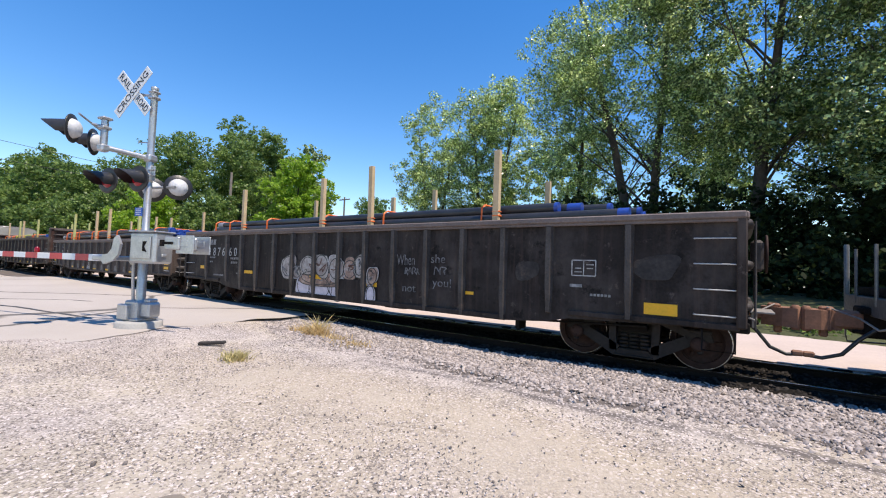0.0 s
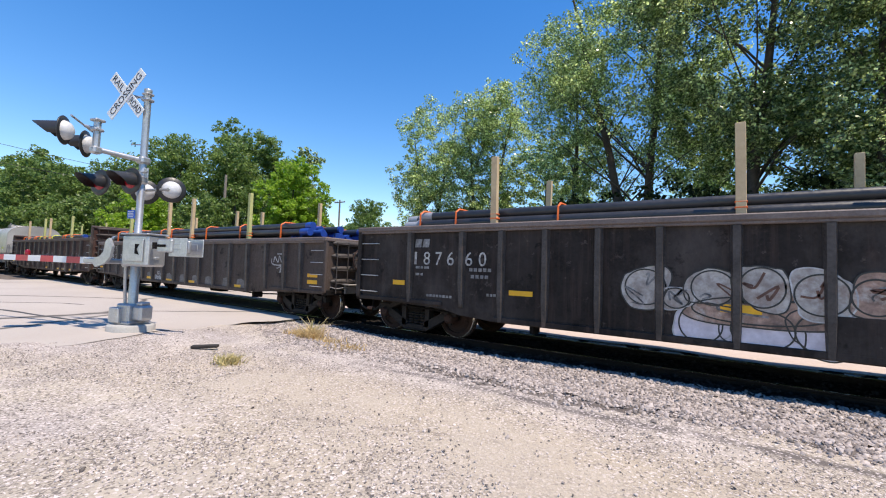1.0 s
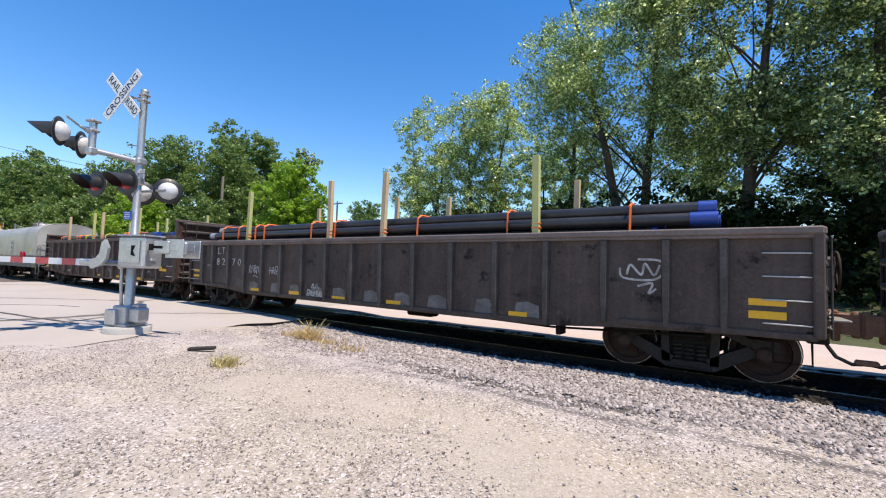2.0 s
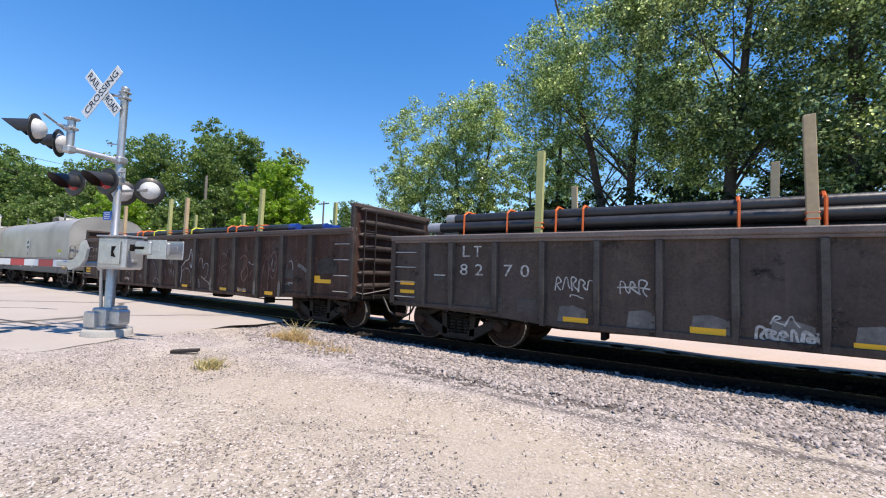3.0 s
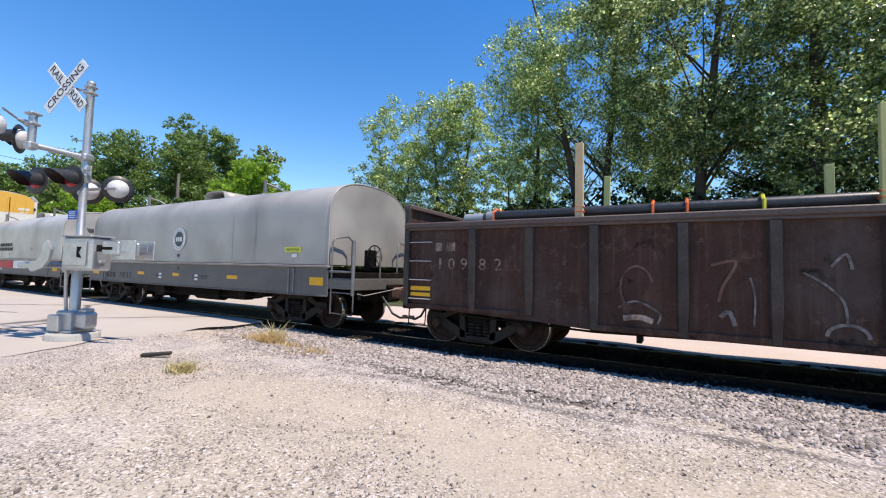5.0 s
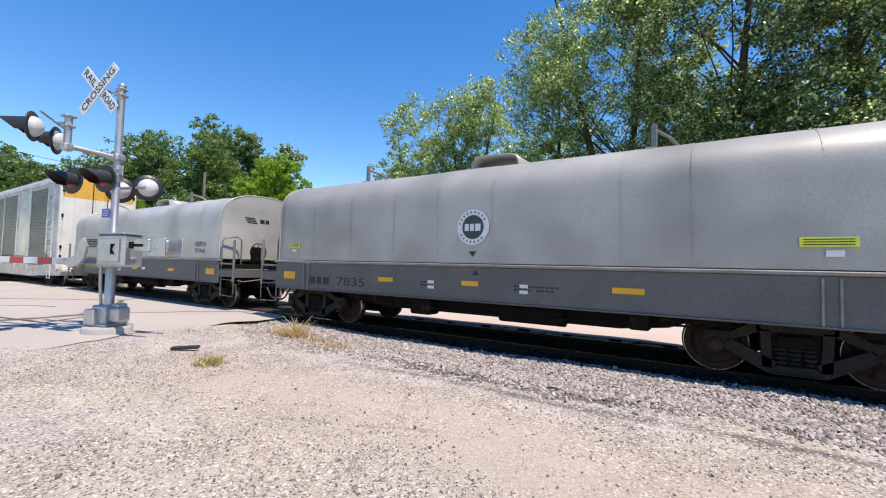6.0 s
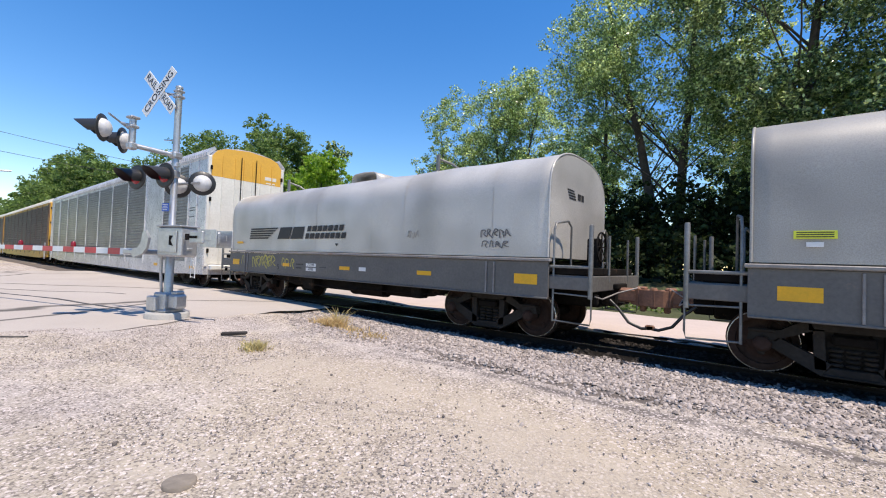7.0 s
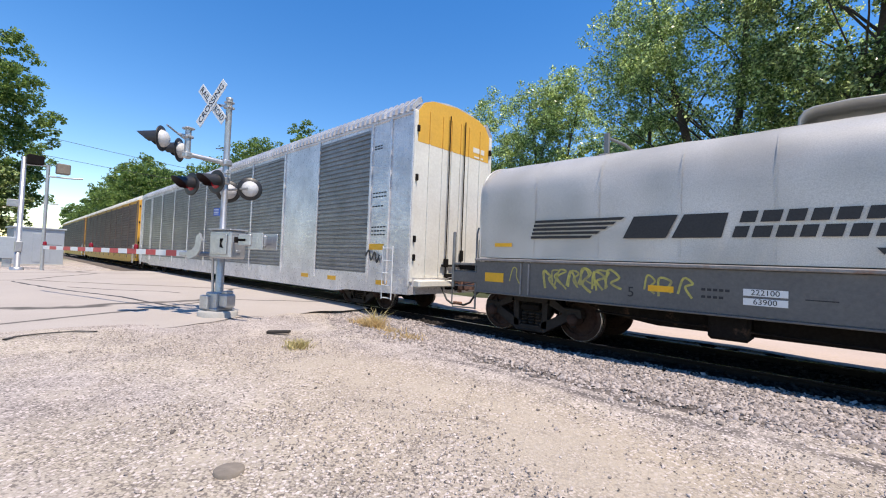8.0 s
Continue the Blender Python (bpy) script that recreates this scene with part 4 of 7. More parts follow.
        sill = Geo().box((x - s * .05, 0, z_end + .02), (.22, 2.9, .14), .02)
        part("end_sill", sill, M_UNDER, root)
        coupler(root, x, s, reach[0 if s < 0 else 1])
        st = Geo().tube([(x - s * .10, -1.42, z_end), (x - s * .10, -1.45, z_end - .32), (x - s * .48, -1.45, z_end - .32), (x - s * .48, -1.42, z_end)], .014, 6)
        part("sill_step", st, M_UNDER, root)
        # side ladder of grab irons
        for k in range(4):
            z = z_end + .16 + k * (top - z_end - .30) / 3.6
            grab(root, *sorted((x - s * .10, x - s * .58)), z, -1.475)
        truck(root, s * (H - bolster_in))
        pipe_ = Geo().tube([(x - s * 1.2, -1.30, .62), (x - s * 3.5, -1.1, .5), (x - s * 5.5, -.9, .52)], .02, 6)
        part("brake_pipe", pipe_, M_UNDER, root)
    part("floor", Geo().box((0, 0, floor), (L - .1, 2.78, .06)), M_UNDER, root)
    cs = Geo().box((0, 0, .78), (L - .6, .5, .5), .02)
    for k in range(7):
        cs.box((-H + 3 + (L - 6) * k / 6, 0, .95), (.2, 2.7, .25), .02)
    part("center_sill", cs, M_UNDER, root)
    part("brake_valve", Geo().box((1.2, -.55, .55), (.7, .35, .35), .04), M_UNDER, root)
    part("air_tank", Geo().tube([(-1.5, .5, .55), (-.2, .5, .55)], .2, 12), M_UNDER, root)
    for x in (H - 3.3, -H + 4.2):
        part("hanger", Geo().box((x, -1.2, belly - .06), (.08, .3, .16), .01), M_UNDER, root)
    return root, xc


def load(xa, xb, car_a, car_b, stakes, heap, caps, seed, label, car_top, tips=M_STAKETIP, right=M_PIPEBLUE, left=M_PIPEGREY, floor=1.15, pale=0.06, lime=0.0):
    """Pipes stacked in an open wagon between timber stakes, with straps; heap: number of layers."""
    xc = (car_a + car_b) / 2
    rng = random.Random(seed)
    root = thing("pipe_load", pose(xc, TRACK, 0), label, "pipe load", "loads of pipe")
    CARS.append((root, xc))
    r = 0.098
    n = 12
    for k in range(heap):
        z = floor + r + k * r * 1.78
        for j in range(n - (k % 2)):
            if 0 < k < heap - 3 and 1 < j < n - 3:
                continue
            y = -1.16 + j * (2.32 / (n - 1)) + (0.105 if k % 2 else 0)
            a, b = xa + rng.uniform(-.05, .9) - xc, xb - rng.uniform(-.05, 1.3) - xc
            sag = rng.uniform(-.012, .012)
            m = M_PIPEGREY if rng.random() < pale and 2 < j < 9 else M_PIPE
            p = part("pipe", Geo().tube([(a, y, z), (a * .3 + b * .7, y + sag, z + sag), (b, y, z)], r * .97, 10), m, root)
            if k >= heap - 4 and caps:
                for x, s, cm in ((b, 1, right), (a, -1, left)):
                    q = rng.uniform(.12, .4) if rng.random() < .75 else .05
                    part("pipe_end", Geo().tube([(x - s * q, y, z), (x + s * .02, y, z)], r * 1.06, 10), cm, p, "coated pipe end")
    zt = floor + heap * r * 1.78 + .04
    for u, h in stakes:
        for s in (-1, 1):
            hh = h + rng.uniform(-.12, .06)
            g = Geo().box((u - xc + (0 if s < 0 else rng.uniform(-.15, .15)), s * 1.315, (floor + hh) / 2), (.125, .095, hh - floor), .006, Matrix.Rotation(rng.uniform(-.025, .025), 4, "Y"))
            stk = part("stake", g, tips if rng.random() < lime else M_STAKE, root, "rough pale timber stake")
            if s < 0 or rng.random() < .5:
                part("tie_wrap", Geo().box((u - xc, s * 1.30, car_top + .12), (.15, .13, .035), .01).box((u - xc, s * 1.30, car_top + .20), (.15, .13, .02), .008), M_STRAP, stk, "orange webbing wrap")
    x = xa + .9
    while x < xb - .6:
        g = Geo()
        for y0, z0, y1, z1 in ((-1.275, car_top - .2, -1.275, zt - .08), (-1.275, zt - .08, -1.15, zt), (-1.15, zt, 1.15, zt), (1.15, zt, 1.275, zt - .1), (1.275, zt - .1, 1.275, car_top - .2)):
            g.tube([(x - xc, y0, z0), (x - xc + .01, y1, z1)], .022, 4, False)
        part("strap", g, M_LIMESTRAP if rng.random() < lime * .5 else M_STRAP, root, "bright tie-down strap")
        x += rng.choice((.45, .9, 2.1, 2.6))
    return root


def digits(items, z, size, width, parent, mat=M_MARK):
    """Large stencilled characters, one by one where they stand on the side."""
    for ch, u in items:
        lettering(ch, size, mat, parent, side(u - parent.matrix_basis.translation.x, z, -1.437), "stencilled white character", width * (.30 if ch == "1" else .85))


# ---- wagon with the silver spray letters
gon, gx = gondola(-15.99, 0.06, 2.29, 0.49, [-1.38, -2.64, -3.5, -4.38, -5.27, -6.17, -7.06, -7.94, -8.87, -9.79, -10.66, -11.53, -12.36, -13.2, -14.48],
                  M_GON_BLACK, "long black open gondola wagon with silver spray paint", (4, 3), post_w=.10, reach=(.58, .68))
SY = -1.434
for x0, x1, z0, z1 in ((-1.16, -.72, .82, .99), (-7.0, -6.66, .90, 1.0), (-12.2, -11.75, 1.0, 1.09), (-14.95, -14.62, 1.06, 1.16), (-4.3, -4.12, .90, .96)):
    plate("reflector", x0 - gx, x1 - gx, z0, z1, SY, M_YELLOW, gon, "yellow reflective strip")
plate("reflector", -9.05 - gx, -8.6 - gx, .98, 1.09, SY - .012, M_YELLOW, gon, "yellow reflective strip")
digits((("1", -14.35), ("8", -14.06), ("7", -13.77), ("6", -13.48), ("6", -13.06), ("0", -12.76)), 1.62, .38, .19, gon)
bars(-14.38 - gx, 1.86, SY, [.16, .16], .17, .04, M_SMALL, gon, "owner_mark", .15)
bars(-14.34 - gx, 1.42, SY, [.1, .06, .12], .05, .03, M_SMALL, gon)
bars(-14.34 - gx, 1.28, SY, [.1, .06], .05, .03, M_SMALL, gon)
bars(-13.04 - gx, 1.40, SY, [.07] * 5, .065, .03, M_SMALL, gon)
bars(-13.0 - gx, 1.27, SY, [.07] * 4, .065, .03, M_SMALL, gon)
bars(-14.04 - gx, .86, SY, [.06] * 8, .05, .02, M_SMALL, gon)
bars(-12.65 - gx, .95, SY, [.05] * 5, .05, .02, M_SMALL, gon)
# boxed stencil panel
pn = Geo()
for c, sz in (((-2.06, 1.60), (.38, .018)), ((-2.06, 1.35), (.38, .018)), ((-2.25, 1.475), (.018, .25)), ((-1.87, 1.475), (.018, .25)), ((-2.06, 1.475), (.016, .25)), ((-2.15, 1.47), (.1, .016)), ((-1.96, 1.47), (.1, .016)), ((-2.15, 1.41), (.12, .016)), ((-1.96, 1.53), (.12, .016))):
    pn.box((c[0] - gx, SY - .002, c[1]), (sz[0], .003, sz[1]))
part("stencil_panel", pn, M_MARK, gon)
bars(-2.28 - gx, 1.16, SY, [.2], .05, .02, M_SMALL, gon)
bars(-1.95 - gx, 1.03, SY, [.04] * 6, .04, .015, M_SMALL, gon)
rr = random.Random(12)
for k, (x, z, w, h, m) in enumerate((
        (-9.28, .80, .62, .62, M_LILAC), (-8.60, .78, .80, .60, M_LILAC), (-8.02, .80, .60, .58, M_LILAC), (-7.72, .95, .30, .75, M_LILAC),
        (-8.65, 1.02, 1.75, .42, M_COPPER), (-9.98, 1.27, .66, .62, M_GRAF), (-9.58, 1.13, .40, .34, M_GRAF), (-9.14, 1.30, .60, .56, M_GRAF), (-8.60, 1.33, .58, .62, M_GRAF),
        (-8.02, 1.27, .62, .60, M_GRAF), (-7.55, 1.27, .50, .50, M_COPPER), (-7.22, 1.36, .42, .52, M_GRAF), (-6.80, 1.14, .34, .44, M_COPPER), (-6.83, .72, .30, .46, M_LILAC))):
    bubble(x - gx, z, w, h, SY - .004 - .0016 * k, m, M_OUTLINE if k % 3 == 0 else M_BLACK, gon, k + 1)
    inner = [(x - gx + w * .42 * math.cos(a * .5), z + h * .42 * math.sin(a * .5)) for a in range(14)]
    scrawl(inner, SY - .0115 - .0016 * k, .010, M_BLACK, gon, label="thin dark spray line")
    if m is not M_LILAC:
        for q in range(2):
            cx, cz = x - gx + rr.uniform(-.25, .25) * w, z + rr.uniform(-.25, .25) * h
            scrawl([(cx + rr.uniform(-.3, .3) * w * .8, cz + rr.uniform(-.14, .14)) for _ in range(4)], SY - .012 - .0016 * k, rr.uniform(.008, .018), rr.choice((M_BLACK, M_RUSTLINE, M_CHALK)), gon, label="worn rust-coloured spray line")
plate("cover_patch", -7.90 - gx, -7.10 - gx, .56, 1.03, SY - .028, M_GON_BLACK, gon, "black repainted patch over the spray paint")
for word, x, z, size, w in (("When", -5.83, 1.52, .32, .50), ("not", -5.72, .93, .24, .36), ("she", -4.98, 1.56, .25, .36), ("you!", -4.86, 1.08, .24, .46)):
    lettering(word, size, M_CHALK, gon, side(x - gx, z, SY - .003), "faint chalked word", w)


def tag(x0, x1, z0, z1, r, seed, mat, parent, label, n=5, y=SY):
    """A hand-sprayed signature: quick strokes that cannot be read."""
    rng = random.Random(seed)
    step = (x1 - x0) / n
    for k in range(n):
        a = x0 + k * step
        pts = [(a + rng.uniform(0, .3) * step, rng.uniform(z0, z0 + .3 * (z1 - z0))), (a + rng.uniform(.1, .5) * step, z1 - rng.uniform(0, .2) * (z1 - z0)),
               (a + rng.uniform(.6, 1.1) * step, z0 + rng.uniform(.55, .95) * (z1 - z0)), (a + rng.uniform(.3, .8) * step, z0 + rng.uniform(.35, .6) * (z1 - z0)), (a + rng.uniform(.8, 1.3) * step, z0 + rng.uniform(0, .25) * (z1 - z0))]
        scrawl(pts, y - .003 - .0006 * k, r * rng.uniform(.7, 1.2), mat, parent, label=label)


tag(-5.85 - gx, -5.45 - gx, 1.20, 1.38, .012, 3, M_CHALK, gon, "faint chalk scrawl", 4)
tag(-5.08 - gx, -4.78 - gx, 1.24, 1.40, .012, 4, M_CHALK, gon, "faint chalk scrawl", 2)
bubble(-1.0 - gx, 1.52, .62, .34, SY - .002, M_FADE, M_FADE, gon, 31)
bubble(-3.05 - gx, 1.40, .40, .34, SY - .002, M_FADE, M_FADE, gon, 32)
load(-15.3, -1.5, -15.99, .06, [(-3.75, 3.64), (-7.07, 3.72), (-8.82, 3.62), (-12.6, 3.58)], 8, True, 5, "black steel pipes strapped between pale timber stakes", 2.29, floor=1.22)

# ---- next wagon, worn grey
gon, gx = gondola(-32.99, -17.13, 2.10, 0.55, [-18.13, -18.82, -19.68, -20.62, -21.57, -22.53, -23.47, -24.38, -25.28, -26.2, -27.1, -28.0, -28.87, -29.75, -30.62, -31.54, -32.17],
                  M_GON_GREY, "worn grey open gondola wagon with chalked numbers", (3, 4), post_w=.10)
for x0, x1, z0, z1 in ((-17.86, -17.47, 1.10, 1.19), (-17.86, -17.47, .93, 1.03), (-32.78, -32.42, 1.12, 1.20), (-32.78, -32.42, .95, 1.02), (-21.3, -20.95, .65, .74), (-24.2, -23.8, .65, .74), (-25.95, -25.5, .64, .72), (-29.4, -29.0, .66, .74), (-27.62, -27.2, .65, .75)):
    plate("reflector", x0 - gx, x1 - gx, z0, z1, SY, M_YELLOW, gon, "faded yellow reflective strip")
digits((("L", -31.25), ("T", -31.0)), 1.79, .30, .18, gon)
digits((("8", -31.28), ("2", -30.96), ("7", -30.39), ("0", -30.07)), 1.45, .30, .19, gon)
bars(-31.95 - gx, 1.33, SY, [.26], .02, 0, M_MARK, gon)
plate("label_plate", -31.93 - gx, -31.70 - gx, 1.24, 1.31, SY, M_BLACK, gon)
for pts in ([(-19.35, 1.45), (-19.3, 1.6), (-19.15, 1.45), (-19.1, 1.62), (-18.98, 1.45), (-18.9, 1.6)], [(-19.45, 1.55), (-19.4, 1.4), (-19.0, 1.38), (-18.85, 1.5), (-18.9, 1.66), (-19.2, 1.68)],
            [(-19.2, 1.28), (-19.0, 1.33), (-19.05, 1.18), (-18.95, 1.25)]):
    scrawl([(a - gx, b) for a, b in pts], SY - .004, .016, M_MARK, gon, label="white spray scrawl")
tag(-29.55 - gx, -28.9 - gx, 1.14, 1.38, .012, 7, M_MARK, gon, "white spray scrawl", 5)
tag(-29.3 - gx, -29.1 - gx, 1.04, 1.11, .010, 8, M_MARK, gon, "white spray scrawl", 1)
tag(-28.55 - gx, -28.15 - gx, 1.12, 1.38, .012, 9, M_MARK, gon, "white spray scrawl", 3)
scrawl([(-28.58 - gx, 1.25), (-28.3 - gx, 1.26), (-28.12 - gx, 1.24)], SY - .006, .011, M_MARK, gon, label="white spray scrawl")
tag(-26.9 - gx, -26.2 - gx, .62, .82, .020, 10, M_MARK, gon, "white spray scrawl", 6)
tag(-26.75 - gx, -26.45 - gx, .84, .98, .013, 11, M_MARK, gon, "white spray scrawl", 2)
for x in (-28.45, -29.5, -27.62, -26.75, -25.95, -24.9, -24.0, -23.1, -22.0, -21.2):
    wash = Geo().prism([(x - gx, .60), (x + .48 - gx, .60), (x + .46 - gx, .86), (x + .25 - gx, .93), (x + .04 - gx, .90)], "y", SY - .002, SY)
    part("worn_patch", wash, M_WORN, gon, "pale rubbed patch")
_riv = Geo().lathe((0, 0, 0), "y", [(SY - .014, .010), (SY, .018)], 7).mesh("rivet", M_RIB)
for u in (-20.62, -21.57, -22.53, -23.47, -24.38, -25.28, -26.2, -27.1, -28.0, -28.87, -29.75, -30.62, -31.54):
    for k in range(5):
        for e in (-.085, .085):
            part("rivet", _riv, None, gon, at=pose(u + e - gx, 0, .66 + .105 * k))
for x in (-30.9, -30.2):
    plate("patch_plate", x - gx, x + .42 - gx, .74, 1.0, SY, M_RIB, gon, "welded grey patch")
load(-32.3, -18.1, -32.99, -17.13, [(-20.87, 3.62), (-24.48, 3.55), (-26.28, 3.6), (-29.88, 3.57)], 8, True, 9, "black pipes with blue end caps between timber stakes", 2.10, pale=.10, lime=.35)

# ---- brown wagon with one tall ribbed end
gon, gx = gondola(-49.97, -34.15, 2.33, 0.56, [-35.55, -36.64, -37.69, -38.77, -39.85, -40.92, -41.98, -43.08, -44.16, -45.20, -46.40, -47.44, -48.5],
                  M_GON_BROWN, "rusty brown open gondola wagon with a tall ribbed end", (4, 7), (2.72, 2.90), post_w=.15, chord=M_CHORD_BROWN, rib=M_RIB_BROWN)
for x0, x1, z0, z1 in ((-35.42, -34.85, 1.05, 1.14), (-35.42, -35.22, 1.14, 1.22), (-49.85, -49.4, 1.04, 1.12), (-49.85, -49.4, .93, 1.0), (-38.6, -38.2, .68, .76)):
    plate("reflector", x0 - gx, x1 - gx, z0, z1, SY, M_YELLOW, gon, "faded yellow reflective strip")
digits((("1", -49.19), ("0", -48.95), ("9", -48.69), ("8", -48.32), ("2", -48.02)), 1.55, .30, .16, gon, M_TANMARK)
bars(-49.30 - gx, 1.80, SY, [.14, .18], .16, .10, M_TANMARK, gon, "owner_mark")
# faded sprayed letters, panel by panel from the leading end; (across, up) shares of each panel
PANELS = [-35.55, -36.64, -37.69, -38.77, -39.85, -40.92, -41.98, -43.08, -44.16, -45.20, -46.40]


def oval(cu, cv, ru, rv, a0=0.0, a1=6.3, n=12):
    return [(cu + ru * math.cos(a0 + (a1 - a0) * k / n), cv + rv * math.sin(a0 + (a1 - a0) * k / n)) for k in range(n + 1)]


SPRAYED = [
    (0, M_GHOST, .020, [(.05, .45), (.10, .64), (.28, .68), (.36, .45)]), (0, M_WORN, .045, [(.55, .62), (.72, .58), (.92, .50)]),
    (1, M_PINKLINE, .018, oval(.66, .60, .17, .27)), (1, M_GHOST, .014, oval(.66, .62, .08, .14)), (1, M_PINKLINE, .018, [(.08, .08), (.16, .55), (.32, .74), (.44, .60), (.42, .10)]),
    (2, M_RUSTLINE, .020, [(.14, .72), (.34, .79), (.52, .72), (.42, .55), (.24, .40), (.38, .24), (.60, .42), (.46, .62)]), (2, M_GHOST, .016, [(.60, .66), (.80, .60), (.98, .64)]),
    (2, M_PINKLINE, .018, [(.68, .30), (.84, .50), (.97, .42)]), (2, M_GHOST, .030, [(.08, .10), (.25, .04), (.45, .08), (.52, .03)]),
    (3, M_PINKLINE, .016, [(.20, .18), (.26, .78), (.56, .80), (.62, .62), (.32, .50), (.68, .40), (.56, .14)]), (3, M_PINKLINE, .014, [(.70, .80), (.85, .60), (.80, .35)]),
    (4, M_GHOST, .016, [(.05, .50), (.12, .68), (.30, .70), (.40, .48), (.52, .60), (.72, .55), (.66, .30), (.45, .24)]), (4, M_COPPER, .020, [(.28, .30), (.52, .22), (.78, .16), (.95, .03)]),
    (4, M_GHOST, .028, [(.12, .22), (.20, .10), (.18, .02)]),
    (5, M_OUTLINE, .013, [(.08, .48), (.36, .64), (.60, .70), (.74, .94), (.84, .66), (.80, .48), (.68, .62)]), (5, M_GHOST, .018, oval(.45, .20, .38, .27, -.3, 3.6)), (5, M_OUTLINE, .012, [(.08, .48), (.14, .30), (.10, .12)]),
    (6, M_GHOST, .013, [(.34, .82), (.30, .66), (.42, .70), (.46, .56), (.56, .78), (.60, .56), (.72, .74)]), (6, M_GHOST, .011, [(.28, .60), (.52, .66), (.76, .54), (.84, .72)]),
    (6, M_GHOST, .012, [(.40, .46), (.50, .28), (.58, .44), (.66, .26), (.76, .40), (.80, .24)]), (6, M_PINKLINE, .016, [(.06, .20), (.14, .50), (.20, .25)]),
    (7, M_GHOST, .014, [(.20, .66), (.42, .56), (.62, .40), (.66, .20)]), (7, M_GHOST, .016, [(.50, .72), (.66, .84), (.72, .70)]), (7, M_GHOST, .020, oval(.66, .06, .22, .12, 0, 3.1)),
    (8, M_RUSTLINE, .018, [(.28, .72), (.62, .76), (.44, .50), (.38, .34)]), (8, M_GHOST, .026, [(.40, .18), (.52, .24), (.60, .10)]), (8, M_GHOST, .012, [(.80, .60), (.86, .40), (.84, .10)]),
    (9, M_PINKLINE, .016, oval(.50, .45, .22, .25, .3, 4.5)), (9, M_GHOST, .014, [(.25, .22), (.50, .30), (.80, .18), (.78, .06)]), (9, M_COPPER, .040, [(.32, .10), (.55, .12), (.72, .08)]),
]
for k, (p, m, r, pts) in enumerate(SPRAYED):
    xr, xl = PANELS[p] - .10, PANELS[p + 1] + .10
    scrawl([(xl + a * (xr - xl) - gx, .66 + b * 1.30) for a, b in pts], SY - .004 - .0004 * k, r, m, gon, label="faded spray line")
for p in (1, 2, 4):
    part("worn_patch", Geo().prism([(PANELS[p] - .05 - gx, .66), (PANELS[p] + .04 - gx, .62), (PANELS[p] + .05 - gx, .90), (PANELS[p] - gx, 1.05), (PANELS[p] - .05 - gx, .95)], "y", -1.535, -1.528), M_WORN, gon, "pale rubbed patch")
plate("data_plate", -36.55 - gx, -36.2 - gx, 1.12, 1.34, SY, M_RIB, gon, "worn stencil panel")
bars(-36.42 - gx, .98, SY, [.2], .05, .02, M_SMALL, gon)
bubble(-35.0 - gx, 1.45, .6, .42, SY - .002, M_FADE, M_FADE, gon, 77)
bubble(-36.50 - gx, .84, .34, .30, SY - .003, M_FADE, M_CHALK, gon, 252)
for x in (-37.35, -39.5, -41.7):
    plate("reflector", x - gx, x + .34 - gx, .66, .75, SY - .002, M_YELLOW, gon, "faded yellow reflective strip")
load(-49.1, -35.6, -49.97, -34.15, [(-37.88, 3.64), (-41.95, 3.6), (-43.06, 3.58), (-46.66, 3.6)], 8, True, 13, "black pipes with blue ends strapped between timber stakes", 2.33, pale=.08, lime=.6)

# ---------------------------------------------------------------- covered coil wagons
def hood_profile(y_half, z0, z_side, z_top, n=14):
    pts = [(-y_half, z0), (-y_half, z_side)]
    for k in range(1, 2 * n):
        a = math.pi * (1 - k / (2 * n))
        c, s_ = math.cos(a), math.sin(a)
        pts.append((y_half * math.copysign(abs(c) ** 0.80, c), z_side + (z_top - z_side) * abs(s_) ** 0.72))
    pts += [(y_half, z_side), (y_half, z0)]
    return pts


